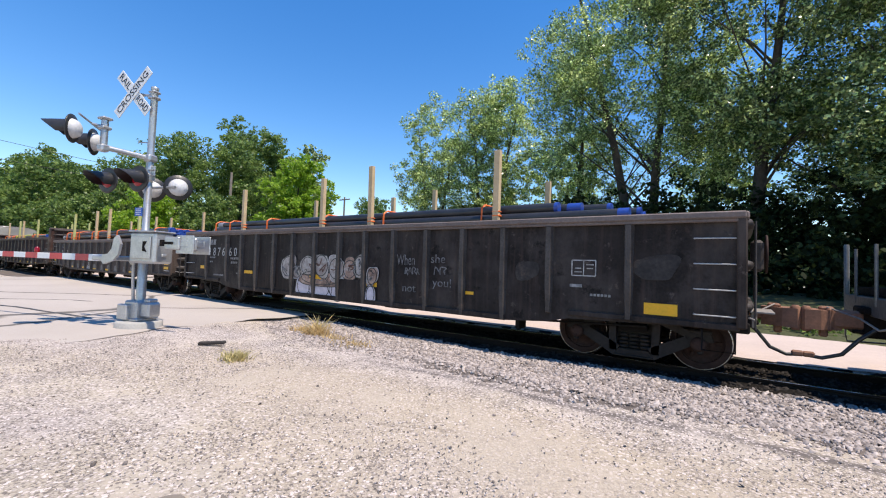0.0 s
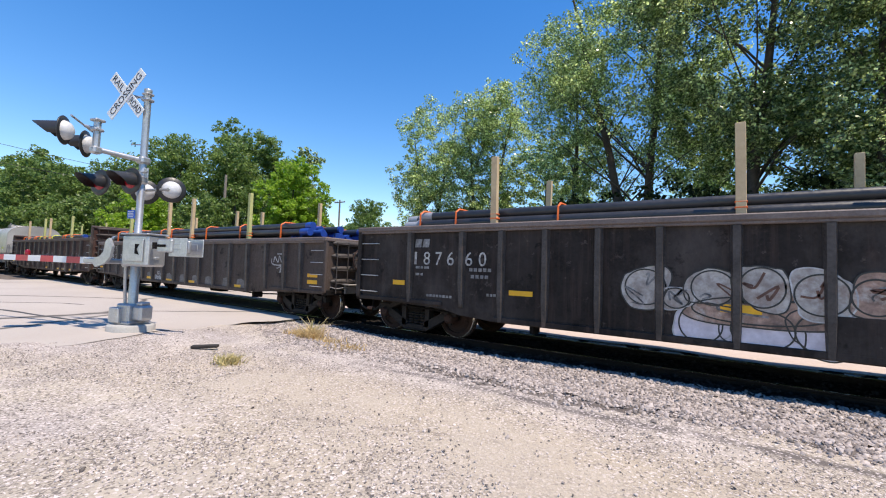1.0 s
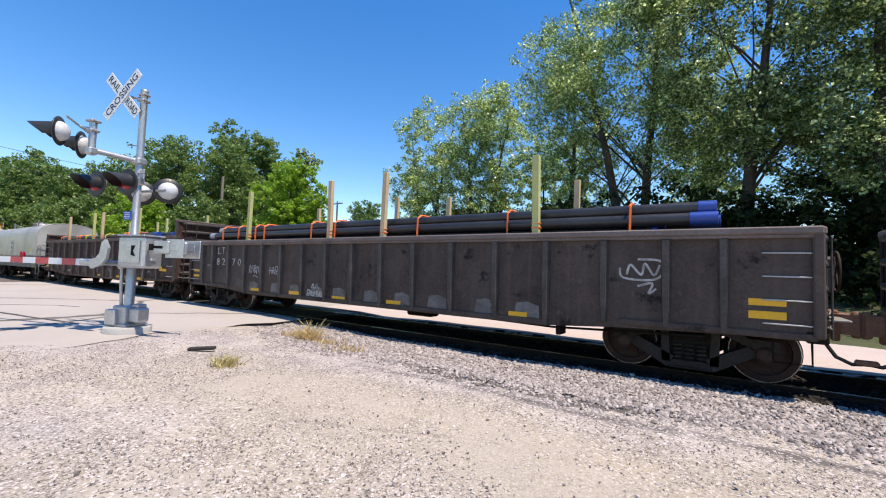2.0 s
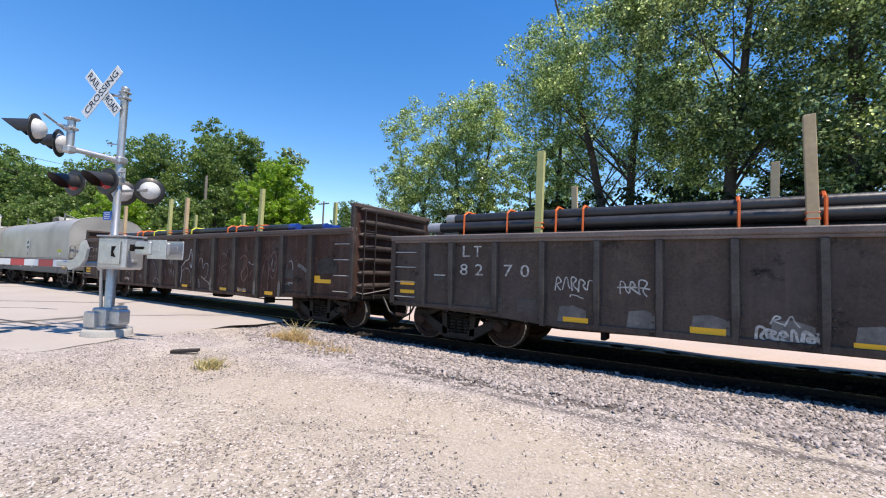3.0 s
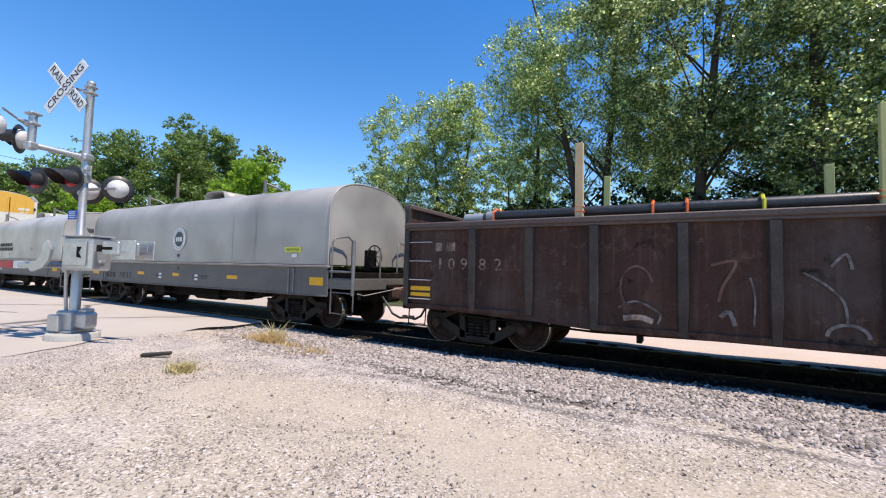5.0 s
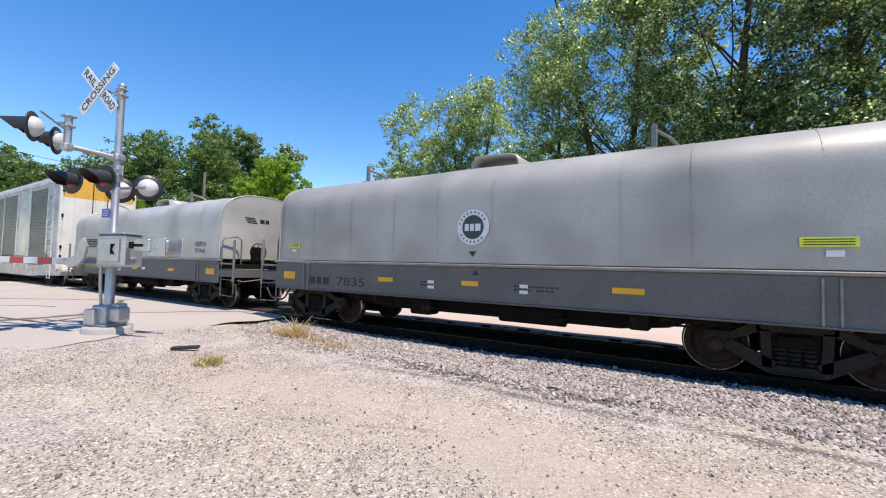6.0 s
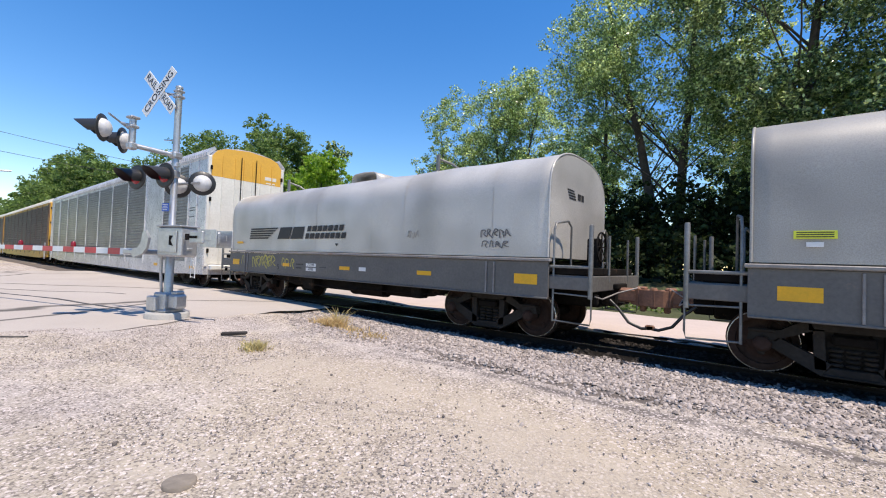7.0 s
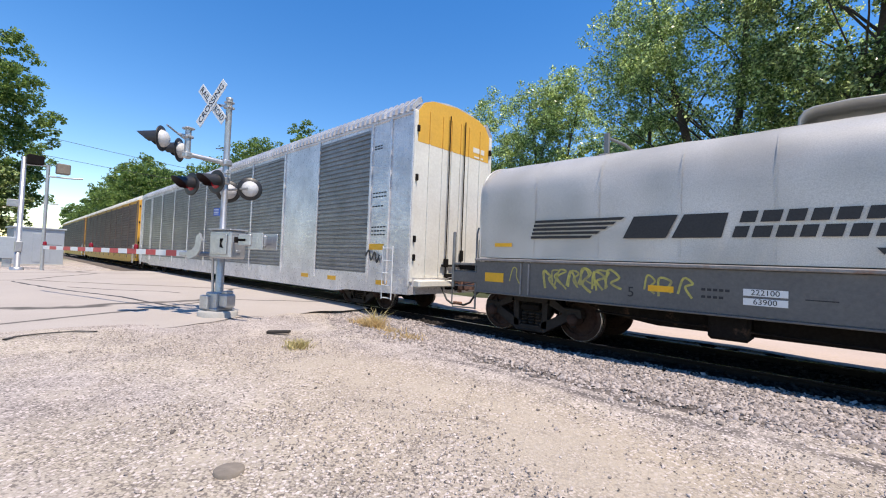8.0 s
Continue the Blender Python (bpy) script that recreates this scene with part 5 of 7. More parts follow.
def coil_wagon(xa, xb, hood_mat, label, lift_off, dents=0.0, seed=1, reach=(.74, .74)):
    """Hood from xa to xb over a deep side sill, with railed platforms at both ends."""
    L, xc = xb - xa, (xa + xb) / 2
    H = L / 2
    root = thing("coil_wagon", pose(xc, TRACK, 0), label, "covered coil wagon", "wagons of the train")
    CARS.append((root, xc))
    # hood shell, slightly dented
    prof = hood_profile(1.46, 1.50, 2.62, 3.52)
    rng = np.random.default_rng(seed)
    xs = np.concatenate([[-H], np.linspace(-H + .03, H - .03, 60), [H]])
    vs = []
    for i, x in enumerate(xs):
        k = 0.985 if i in (0, len(xs) - 1) else 1.0
        for y, z in prof:
            q = dents * (noise.noise(Vector((x * .8, y * 1.2, z * .9 + seed))) + .5 * noise.noise(Vector((x * 2.1, y * 2, z * 2.2 + seed))))
            if z < 1.6:
                q *= 0
            vs.append((x, y * k * (1 - q * .03), 1.5 + (z - 1.5) * k * (1 + q * .02)))
    n = len(prof)
    fs = [(i * n + j, (i + 1) * n + j, (i + 1) * n + j + 1, i * n + j + 1) for i in range(len(xs) - 1) for j in range(n - 1)]
    hood = part("hood", Geo().add(vs, fs, True), hood_mat, root)
    for s in (-1, 1):
        ring = [(y * .985, 1.5 + (z - 1.5) * .985) for y, z in prof]
        part("hood_end", Geo().prism(ring, "x", s * H - .004, s * H + .004), hood_mat, root)
        part("hood_end_rim", Geo().tube([(s * (H - .01), y * 1.0, 1.5 + (z - 1.5) * 1.0) for y, z in prof], .02, 6, True), hood_mat, root)
    for f in (-.78, -.57, -.36, -.17, .03, .22, .40, .56, .80):
        x = f * H
        g = Geo()
        band = [(y * 1.003, 1.5 + (z - 1.5) * 1.003) for y, z in prof]
        v = []
        for xx in (x - .009, x + .009):
            v += [(xx, y, z) for y, z in band]
        m = len(band)
        g.add(v, [(j, m + j, m + j + 1, j + 1) for j in range(m - 1)])
        part("hood_seam", g, hood_mat, hood)
    # lifting brackets and the guide hoop on the crown
    for d in (-3.15, 3.05):
        x = d + lift_off
        g = Geo().box((x, -.84, 3.56), (.09, .07, .50), .012).tube([(x + .01, -.84, 3.72), (x + .22, -.60, 3.62), (x + .34, -.42, 3.49)], .028, 7)
        g.box((x - .05, -1.00, 3.335), (.16, .34, .03), .008, Matrix.Rotation(.62, 4, "X")).box((x - .10, -1.17, 3.19), (.12, .16, .03), .008, Matrix.Rotation(.80, 4, "X"))
        part("lifting_bracket", g, M_RAILING, hood, "pale steel lifting bracket")
    g = Geo()
    arc = [(lift_off + a, b) for a, b in ((.56, 3.46), (.54, 3.66), (.48, 3.75), (.38, 3.79), (0, 3.81), (-.38, 3.79), (-.48, 3.75), (-.54, 3.66), (-.56, 3.46))]
    v = [p for a, b in arc for p in ((a, -.42, b), (a, .42, b), (a * 1 + (lift_off - a) * .06, .42, b - .03), (a + (lift_off - a) * .06, -.42, b - .03))]
    g.add(v, [(4 * i + j, 4 * i + (j + 1) % 4, 4 * i + 4 + (j + 1) % 4, 4 * i + 4 + j) for i in range(len(arc) - 1) for j in range(4)], True)
    part("guide_hoop", g, hood_mat, hood, "curved grey guide hoop")
    # side sills
    for s in (-1, 1):
        part("side_sill", Geo().prism([(-H - .02, 1.42), (-H - .02, .80), (-H + .9, .80), (-H + 1.7, .82), (H - 1.7, .82), (H - .9, .80), (H + .02, .80), (H + .02, 1.42)], "y", s * 1.46, s * 1.50), M_SILL, root)
        part("sill_ledge", Geo().box((0, s * 1.485, 1.455), (L + .12, .13, .055), .012), M_LEDGE, root, "worn rust-streaked ledge under the hood")
        part("sill_flange", Geo().box((0, s * 1.49, .80), (L + .04, .08, .03), .008), M_SILL, root)
        for x in (-H + 1.05, -H + 1.22, H - 1.22, H - 1.05):
            part("jacking_rib", Geo().box((x, s * 1.515, 1.11), (.03, .03, .58), .006), M_LEDGE, root)
    cs = Geo().box((0, 0, .86), (L + 1.0, .6, .5), .03)
    cs.prism([(-H + 2.2, .82), (-H + 3.0, .60), (-H + 4.0, .52), (H - 4.0, .52), (H - 3.0, .60), (H - 2.2, .82)], "y", -.9, .9)
    part("center_sill", cs, M_UNDER, root)
    part("side_stringer", Geo().prism([(-H + 1.9, .82), (-H + 2.5, .60), (-H + 3.3, .50), (H - 3.6, .50), (H - 2.9, .58), (H - 2.3, .82)], "y", -1.02, -.96), M_UNDER, root, "dark deep underframe stringer")
    part("brake_valve", Geo().box((-1.5, -1.1, .62), (.5, .4, .36), .04), M_UNDER, root)
    part("air_tank", Geo().tube([(.2, -1.0, .62), (1.4, -1.0, .62)], .19, 12), M_UNDER, root)
    part("brake_cylinder", Geo().box((2.6, -1.15, .66), (.3, .3, .26), .03), M_UNDER, root)
    part("brake_pipe", Geo().tube([(-H + 2.4, -1.25, .64), (0, -1.25, .56), (H - 2.4, -1.25, .66)], .018, 6), M_UNDER, root)
    part("floor", Geo().box((0, 0, 1.30), (L, 2.9, .08)), M_UNDER, root)
    # end platforms
    for s in (-1, 1):
        x = s * H
        part("end_platform", Geo().box((x + s * .36, 0, 1.17), (.72, 2.86, .07), .012), M_SILL, root)
        part("end_beam", Geo().box((x + s * .72, 0, 1.08), (.05, 2.9, .26), .012).box((x + s * .36, -1.44, 1.08), (.70, .05, .22), .01), M_SILL, root)
        part("platform_grating", Geo().box((x + s * .34, 0, 1.28), (.60, 2.7, .12), .01), M_UNDER, root, "dark open grating")
        part("platform_edge", Geo().box((x + s * .36, -1.445, 1.35), (.70, .05, .05), .012), M_RAILING, root)
        for y in (-1.44, 1.44):
            q = y / 1.44
            part("hoop_railing", Geo().tube([(x + s * .09, y, .42), (x + s * .09, y, 1.98), (x + s * .10, y - q * .05, 2.10), (x + s * .16, y - q * .42, 2.16), (x + s * .17, y - q * .55, 2.06), (x + s * .17, y - q * .55, 1.2)], .020, 7), M_RAILING, root, "dull tubular steel railing")
            part("corner_post", Geo().tube([(x + s * .72, y, .84), (x + s * .72, y, 2.02), (x + s * .72, y, 2.04)], [.038, .038, .03], 10), M_RAILING, root, "stout tubular corner post")
            part("stirrup", Geo().tube([(x + s * .09, y, .44), (x + s * .72, y, .42), (x + s * .74, y, .52), (x + s * .74, y, .95)], .015, 6).tube([(x + s * .09, y, .90), (x + s * .72, y, .88)], .014, 6), M_RAILING, root)
        for q in (-.55, .62):
            part("end_post", Geo().tube([(x + s * .74, q, 1.1), (x + s * .74, q, 1.92)], .022, 7), M_RAILING, root)
        coupler(root, x + s * .72, s, reach[0 if s < 0 else 1])
        truck(root, s * (H - (1.42 if s > 0 else 1.02)), 1.78)
        if s > 0:
            bw = Geo()
            ring = [(x + .62, -.62 + .26 * math.cos(a), 1.72 + .26 * math.sin(a)) for a in [2 * math.pi * k / 20 for k in range(21)]]
            bw.tube(ring, .016, 6)
            for k in range(4):
                a = math.pi * k / 4
                bw.tube([(x + .62, -.62 - .26 * math.cos(a), 1.72 - .26 * math.sin(a)), (x + .62, -.62 + .26 * math.cos(a), 1.72 + .26 * math.sin(a))], .01, 5)
            bw.box((x + .5, -.62, 1.62), (.2, .24, .5), .02)
            part("brake_wheel", bw, M_UNDER, root, "dark hand-brake wheel and housing")
    return root, xc, H


def disc(name, x, z, r0, r1, y, mat, parent, label=""):
    g = Geo()
    n = 40
    v, f = [], []
    for rr_ in (r0, r1):
        for yy in (y, y - .004):
            v += [(x + rr_ * math.cos(6.28319 * k / n), yy, z + rr_ * math.sin(6.28319 * k / n)) for k in range(n)]
    for k in range(n):
        q = (k + 1) % n
        f += [(n + k, n + q, 3 * n + q, 3 * n + k), (k, q, n + q, n + k), (2 * n + k, 3 * n + k, 3 * n + q, 2 * n + q)]
    g.add(v, f)
    return part(name, g, mat, parent, label)


M_BADGE = material("dark_green_badge", (0.025, 0.055, 0.05), 0.5, grain=20, amount=0.3, bump=0.02)
M_BADGERING = material("badge_white", (0.68, 0.69, 0.69), 0.5, grain=20, stain=3, amount=0.3, bump=0.02)
HY = -1.478

# ---- the wagon ahead
coil, gx, CH = coil_wagon(2.20, 13.96, M_HOOD, "grey covered coil wagon at the head of the row", -0.3, .35, 5)
plate("reflector", 2.48 - gx, 2.91 - gx, 1.03, 1.21, -1.501, M_YELLOW, coil, "large yellow reflective strip")

# ---- grey wagon with the badge
coil, gx, CH = coil_wagon(-63.83, -52.07, M_HOOD, "grey covered coil wagon with a round green badge", -0.3, .35, 3)
disc("badge_disc", -58.15 - gx, 2.17, 0.001, .225, HY, M_BADGE, coil, "dark green badge disc")
disc("badge_ring", -58.15 - gx, 2.17, .225, .335, HY, M_BADGERING, coil, "white badge ring")
bars(-58.32 - gx, 2.10, HY - .004, [.085, .085, .11], .13, .025, M_BADGERING, coil, "badge_mark")
for k in range(9):
    a = math.pi * (1.0 - (k + .8) / 10.6)
    for s in (1, -1):
        if s < 0 and k in (0, 8):
            continue
        part("badge_letter_bar", Geo().box((-58.15 - gx + .28 * math.cos(a), HY - .0055, 2.17 + s * .28 * math.sin(a)), (.022, .003, .045), 0, Matrix.Rotation(s * (math.pi / 2 - a), 4, "Y")), M_BADGE, coil)
g_ = Geo().prism([(-58.22 - gx, 1.72), (-58.08 - gx, 1.72), (-58.15 - gx, 1.62)], "y", HY - .004, HY)
part("balance_mark", g_, M_LETTER, coil)
part("balance_mark", Geo().prism([(-58.13 - gx, 1.28), (-57.99 - gx, 1.28), (-58.06 - gx, 1.38)], "y", -1.506, -1.502), M_LETTER, coil)
lettering("7835", .27, M_LETTER, coil, side(-61.22 - gx, 1.02, -1.503), "faded black fleet number", .86)
bars(-62.55 - gx, .94, -1.501, [.16, .16, .20], .17, .06, M_LETTER, coil, "owner_mark")
plate("reflector", -63.55 - gx, -63.12 - gx, 1.03, 1.21, -1.501, M_YELLOW, coil, "large yellow reflective strip")
for x0, x1 in ((-60.4, -60.0), (-58.35, -58.0), (-55.7, -55.25)):
    plate("reflector", x0 - gx, x1 - gx, 1.08, 1.17, -1.501, M_YELLOW, coil, "yellow reflective strip")
plate("reflector", -52.60 - gx, -52.17 - gx, 1.03, 1.21, -1.501, M_YELLOW, coil, "large yellow reflective strip")


def lime_label(x0, x1, z0, z1, parent):
    plate("warning_label", x0, x1, z0, z1, HY - .002, M_LIME, parent, "lime warning label")
    gg = Geo()
    for k in range(3):
        gg.box(((x0 + x1) / 2, HY - .0095, z0 + (z1 - z0) * (.25 + .27 * k)), ((x1 - x0) * .86, .003, .012))
    part("warning_lines", gg, M_LETTER, parent)


lime_label(-53.5 - gx, -52.95 - gx, 1.78, 1.90, coil)
plate("small_label", -63.28 - gx, -63.12 - gx, 1.70, 1.76, HY - .002, M_WHITE, coil)
plate("small_label", -53.25 - gx, -53.08 - gx, 1.66, 1.74, HY - .002, M_WHITE, coil)
lime_label(-63.4 - gx, -63.0 - gx, 1.80, 1.90, coil)
for x in (-57.3, -56.9, -59.3):
    bars(x - gx, 1.10, -1.501, [.06] * 5, .03, .02, M_LETTER, coil)
    bars(x - gx, 1.04, -1.501, [.06] * 4, .03, .02, M_LETTER, coil)
for x in (-57.2, -59.12):
    plate("data_plate", x - gx, x + .15 - gx, 1.09, 1.15, -1.5, M_WHITE, coil)
    plate("data_plate", x - gx, x + .15 - gx, .99, 1.05, -1.5, M_WHITE, coil)

coil, gx, CH = coil_wagon(-78.20, -66.62, M_HOOD_NS, "dented silver covered coil wagon with black stripes", -0.3, 1.1, 8)
# striped emblem and word bars
for k in range(5):
    z = 1.87 + .072 * k
    part("emblem_stripe", Geo().prism([(-76.98 - gx + .02 * k, z), (-75.85 - gx + .13 * k, z), (-75.80 - gx + .13 * k, z + .045), (-76.98 - gx + .02 * k, z + .045)], "y", HY - .004, HY), M_LETTER, coil)
for pts in ([(-75.30, 1.86), (-74.68, 1.86), (-74.52, 2.2), (-75.14, 2.2)], [(-74.60, 1.86), (-73.98, 1.86), (-73.90, 2.2), (-74.44, 2.2)]):
    part("emblem_shape", Geo().prism([(a - gx, b) for a, b in pts], "y", HY - .004, HY), M_LETTER, coil)
bars(-73.78 - gx, 2.06, HY, [.17, .20, .18, .17, .20, .15, .17], .15, .055, M_LETTER, coil, "word_bar", .25)
bars(-73.86 - gx, 1.86, HY, [.16, .19, .18, .15, .18, .16, .17, .18], .15, .055, M_LETTER, coil, "word_bar", .25)
part("balance_mark", Geo().prism([(-72.5 - gx, 1.73), (-72.38 - gx, 1.73), (-72.44 - gx, 1.65)], "y", HY - .004, HY), M_LETTER, coil)
plate("reflector", -78.0 - gx, -77.55 - gx, 1.02, 1.20, -1.501, M_YELLOW, coil, "large yellow reflective strip")
for x0, x1 in ((-74.9, -74.55), (-72.25, -71.85), (-69.6, -69.2)):
    plate("reflector", x0 - gx, x1 - gx, 1.06, 1.15, -1.501, M_YELLOW, coil, "yellow reflective strip")
plate("reflector", -67.25 - gx, -66.8 - gx, 1.02, 1.20, -1.501, M_YELLOW, coil, "large yellow reflective strip")
plate("reflector", -77.8 - gx, -77.4 - gx, 1.72, 1.79, HY, M_YELLOW, coil, "yellow reflective strip")
lettering("5", .22, M_LETTER, coil, side(-75.15 - gx, 1.02, -1.503), "black fleet digit")
tag(-77.42 - gx, -77.18 - gx, .98, 1.34, .016, 21, M_GRAFY, coil, "yellow sprayed scrawl", 1, -1.502)
tag(-76.70 - gx, -75.35 - gx, .96, 1.36, .019, 22, M_GRAFY, coil, "yellow sprayed scrawl", 6, -1.502)
tag(-76.55 - gx, -75.50 - gx, 1.00, 1.36, .014, 24, M_GRAFY, coil, "yellow sprayed scrawl", 4, -1.502)
tag(-75.02 - gx, -74.30 - gx, .99, 1.30, .017, 23, M_GRAFY, coil, "yellow sprayed scrawl", 3, -1.502)
for z in (1.09, .97):
    plate("data_plate", -73.72 - gx, -73.26 - gx, z, z + .09, -1.5, M_WHITE, coil)
lettering("222100", .10, M_LETTER, coil, side(-73.49 - gx, 1.135, -1.508), "black stencilled weight")
lettering("63900", .10, M_LETTER, coil, side(-73.49 - gx, 1.015, -1.508), "black stencilled weight")
bars(-74.2 - gx, 1.12, -1.501, [.05] * 5, .035, .02, M_LETTER, coil)
bars(-74.2 - gx, 1.02, -1.501, [.05] * 4, .035, .02, M_LETTER, coil)
bars(-73.1 - gx, 1.08, -1.501, [.3], .014, .02, M_LETTER, coil)
plate("data_plate", -71.5 - gx, -71.25 - gx, 1.06, 1.15, -1.5, M_WHITE, coil)
tag(-68.02 - gx, -67.36 - gx, 1.84, 2.01, .011, 41, M_DIMSPRAY, coil, "dark grey scrawl", 5, HY)
tag(-67.98 - gx, -67.42 - gx, 1.64, 1.79, .010, 43, M_DIMSPRAY, coil, "dark grey scrawl", 4, HY)
tag(-69.95 - gx, -69.60 - gx, 1.84, 2.02, .006, 44, M_SEAM, coil, "faint grey scrawl", 4, HY)
# the small emblem on the hood's end
for k in range(4):
    part("emblem_stripe", Geo().box((CH + .008, -.55 + .03 * k, 2.80 - .05 * k), (.004, .34, .028)), M_LETTER, coil)
part("emblem_shape", Geo().box((CH + .008, -.12, 2.72), (.004, .16, .13)).box((CH + .008, .06, 2.72), (.004, .13, .13)), M_LETTER, coil)


# ---------------------------------------------------------------- enclosed car carriers
def slatted(x0, x1, z0, z1, y, pitch, mat, parent, wave=0.03):
    """One corrugated panel with horizontal folds."""
    n = int((z1 - z0) / pitch)
    pitch = (z1 - z0) / n
    row = []
    for k in range(n):
        z = z0 + k * pitch
        row += [(y, z), (y, z + pitch * .22), (y - wave, z + pitch * .34), (y - wave, z + pitch * .86)]
    row.append((y, z1))
    v = [(x0, a, b) for a, b in row] + [(x1, a, b) for a, b in row]
    m = len(row)
    g = Geo().add(v, [(i, m + i, m + i + 1, i + 1) for i in range(m - 1)])
    return part("slatted_panel", g, mat, parent)


def car_carrier(xa, xb, label, bays, post_mat, slat_mat, end_mats, roof_mat, pitch, smooth_mat, corner_w=.7):
    L, xc = xb - xa, (xa + xb) / 2
    H = L / 2
    root = thing("car_carrier", pose(xc, TRACK, 0), label, "car carrier wagon", "wagons of the train")
    CARS.append((root, xc))
    z0, z1 = .98, 4.98
    part("deck_sill", Geo().prism([(-H, .55), (-H, 1.0), (H, 1.0), (H, .55), (H - 2.6, .50), (H - 3.2, .42), (-H + 3.2, .42), (-H + 2.6, .50)], "y", -1.53, 1.53), smooth_mat, root)
    # solid near-black block whose colour stands in for the unlit interior
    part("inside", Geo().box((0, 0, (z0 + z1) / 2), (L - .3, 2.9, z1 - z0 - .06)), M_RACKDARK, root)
    for s in (-1, 1):
        y = s * 1.50
        edges = []
        for u0, u1, kind in bays:
            x0, x1 = (u0 - xc) * (1 if s < 0 else -1), (u1 - xc) * (1 if s < 0 else -1)
            x0, x1 = min(x0, x1), max(x0, x1)
            if kind == "slat":
                slatted(x0 + .05, x1 - .05, z0 + .02, z1 - .12, y, pitch, slat_mat, root, .035 * (1 if s < 0 else -1))
                part("panel_rail", Geo().box(((x0 + x1) / 2, y - s * .01, z1 - .06), (x1 - x0 - .08, .05, .12), .008), smooth_mat, root)
            else:
                sheet_ = Geo().box(((x0 + x1) / 2, y, (z0 + z1) / 2), (x1 - x0 - .02, .03, z1 - z0), .006)
                part("smooth_panel", sheet_, smooth_mat, root)
            edges += [x0, x1]
        for x in sorted(set(round(e, 2) for e in edges)):
            part("rack_post", Geo().box((x, y + s * .025, (z0 + z1) / 2 - .1), (.085, .07, z1 - z0 + .25), .012), post_mat, root)
        part("eave_rail", Geo().box((0, y, z1 + .03), (L, .10, .10), .015), smooth_mat, root)
    # roof: an arch of corrugated sheet
    prof = [(-1.50, 5.02), (-1.45, 5.10), (-1.22, 5.30), (-.95, 5.42), (-.4, 5.52), (0, 5.54), (.4, 5.52), (.95, 5.42), (1.22, 5.30), (1.45, 5.10), (1.50, 5.02)]
    part("roof", Geo().prism(prof, "x", -H, H), roof_mat, root)
    ribs = Geo()
    k = 0
    x = -H + .12
    while x < H - .1:
        for s in (-1, 1):
            ribs.add([(x, s * 1.60, 5.03), (x + .11, s * 1.60, 5.03), (x + .11, s * 1.585, 5.16), (x, s * 1.585, 5.16), (x, s * 1.32, 5.43), (x + .11, s * 1.32, 5.43), (x, s * 1.25, 5.33), (x + .11, s * 1.25, 5.33), (x, s * 1.50, 5.04), (x, s * 1.48, 5.12), (x, s * 1.26, 5.31), (x + .11, s * 1.50, 5.04), (x + .11, s * 1.48, 5.12), (x + .11, s * 1.26, 5.31)],
                     [(0, 1, 2, 3), (3, 2, 5, 4), (4, 5, 7, 6), (8, 0, 3, 9), (9, 3, 4, 10), (1, 11, 12, 2), (2, 12, 13, 5)])
        x += .22
    tagged(part("roof_rib", ribs, roof_mat, root), kind="stuff")
    # ends: folding doors
    for s in (-1, 1):
        low, high = end_mats
        x = s * H
        zj = 4.30
        part("end_door", Geo().box((x - s * .02, 0, (.95 + zj) / 2), (.06, 2.9, zj - .95), .01), low, root, "painted lower end doors")
        up = [(-1.45, zj), (-1.45, 5.0), (-1.22, 5.30), (-.9, 5.42), (0, 5.51), (.9, 5.42), (1.22, 5.30), (1.45, 5.0), (1.45, zj)]
        part("end_door_top", Geo().prism(up, "x", x - s * .05 - .0, x + s * .012), high, root, "yellow upper end panel")
        for y in (-1.0, -.52, -.18, .18, .52, 1.0):
            part("door_hinge_rib", Geo().box((x + s * .025, y, (1.0 + zj) / 2), (.03, .045, zj - 1.0), .008), low, root)
            part("door_hinge_rib", Geo().box((x + s * .025, y, zj + .42), (.03, .045, .82), .008), high, root)
        for y in (-.30, .30):
            part("lock_rod", Geo().tube([(x + s * .06, y, 1.0), (x + s * .06, y, 5.2)], .016, 6), M_UNDER, root)
        part("lock_gear", Geo().box((x + s * .07, -.3, 1.35), (.07, .16, .22), .02).box((x + s * .07, .3, 1.55), (.07, .12, .3), .02).box((x + s * .06, 0, 1.28), (.05, .9, .06), .01), M_UNDER, root)
        for y in (-1.47, 1.47):
            part("corner_post", Geo().box((x - s * .03, y, 2.95), (.14, .12, 4.2), .02), low, root)
            for z in (4.6, 3.4, 1.9, 1.45):
                part("hinge", Geo().box((x + s * .05, y * .97, z), (.07, .08, .16), .015), M_UNDER, root)
        lad = Geo()
        xl = x - s * .72
        for d in (-.19, .19):
            lad.tube([(xl + d, -1.60, .38), (xl + d, -1.60, 1.72)], .015, 6)
        for k in range(5):
            lad.tube([(xl - .19, -1.60, .42 + .31 * k), (xl + .19, -1.60, .42 + .31 * k)], .013, 6)
        part("side_ladder", lad, M_WHITE, root, "white side ladder")
        part("end_sill", Geo().box((x + s * .05, 0, .82), (.3, 2.7, .18), .03), low, root)
        coupler(root, x, s, .62)
        truck(root, s * (H - 2.6), 1.73)
    return root, xc, H


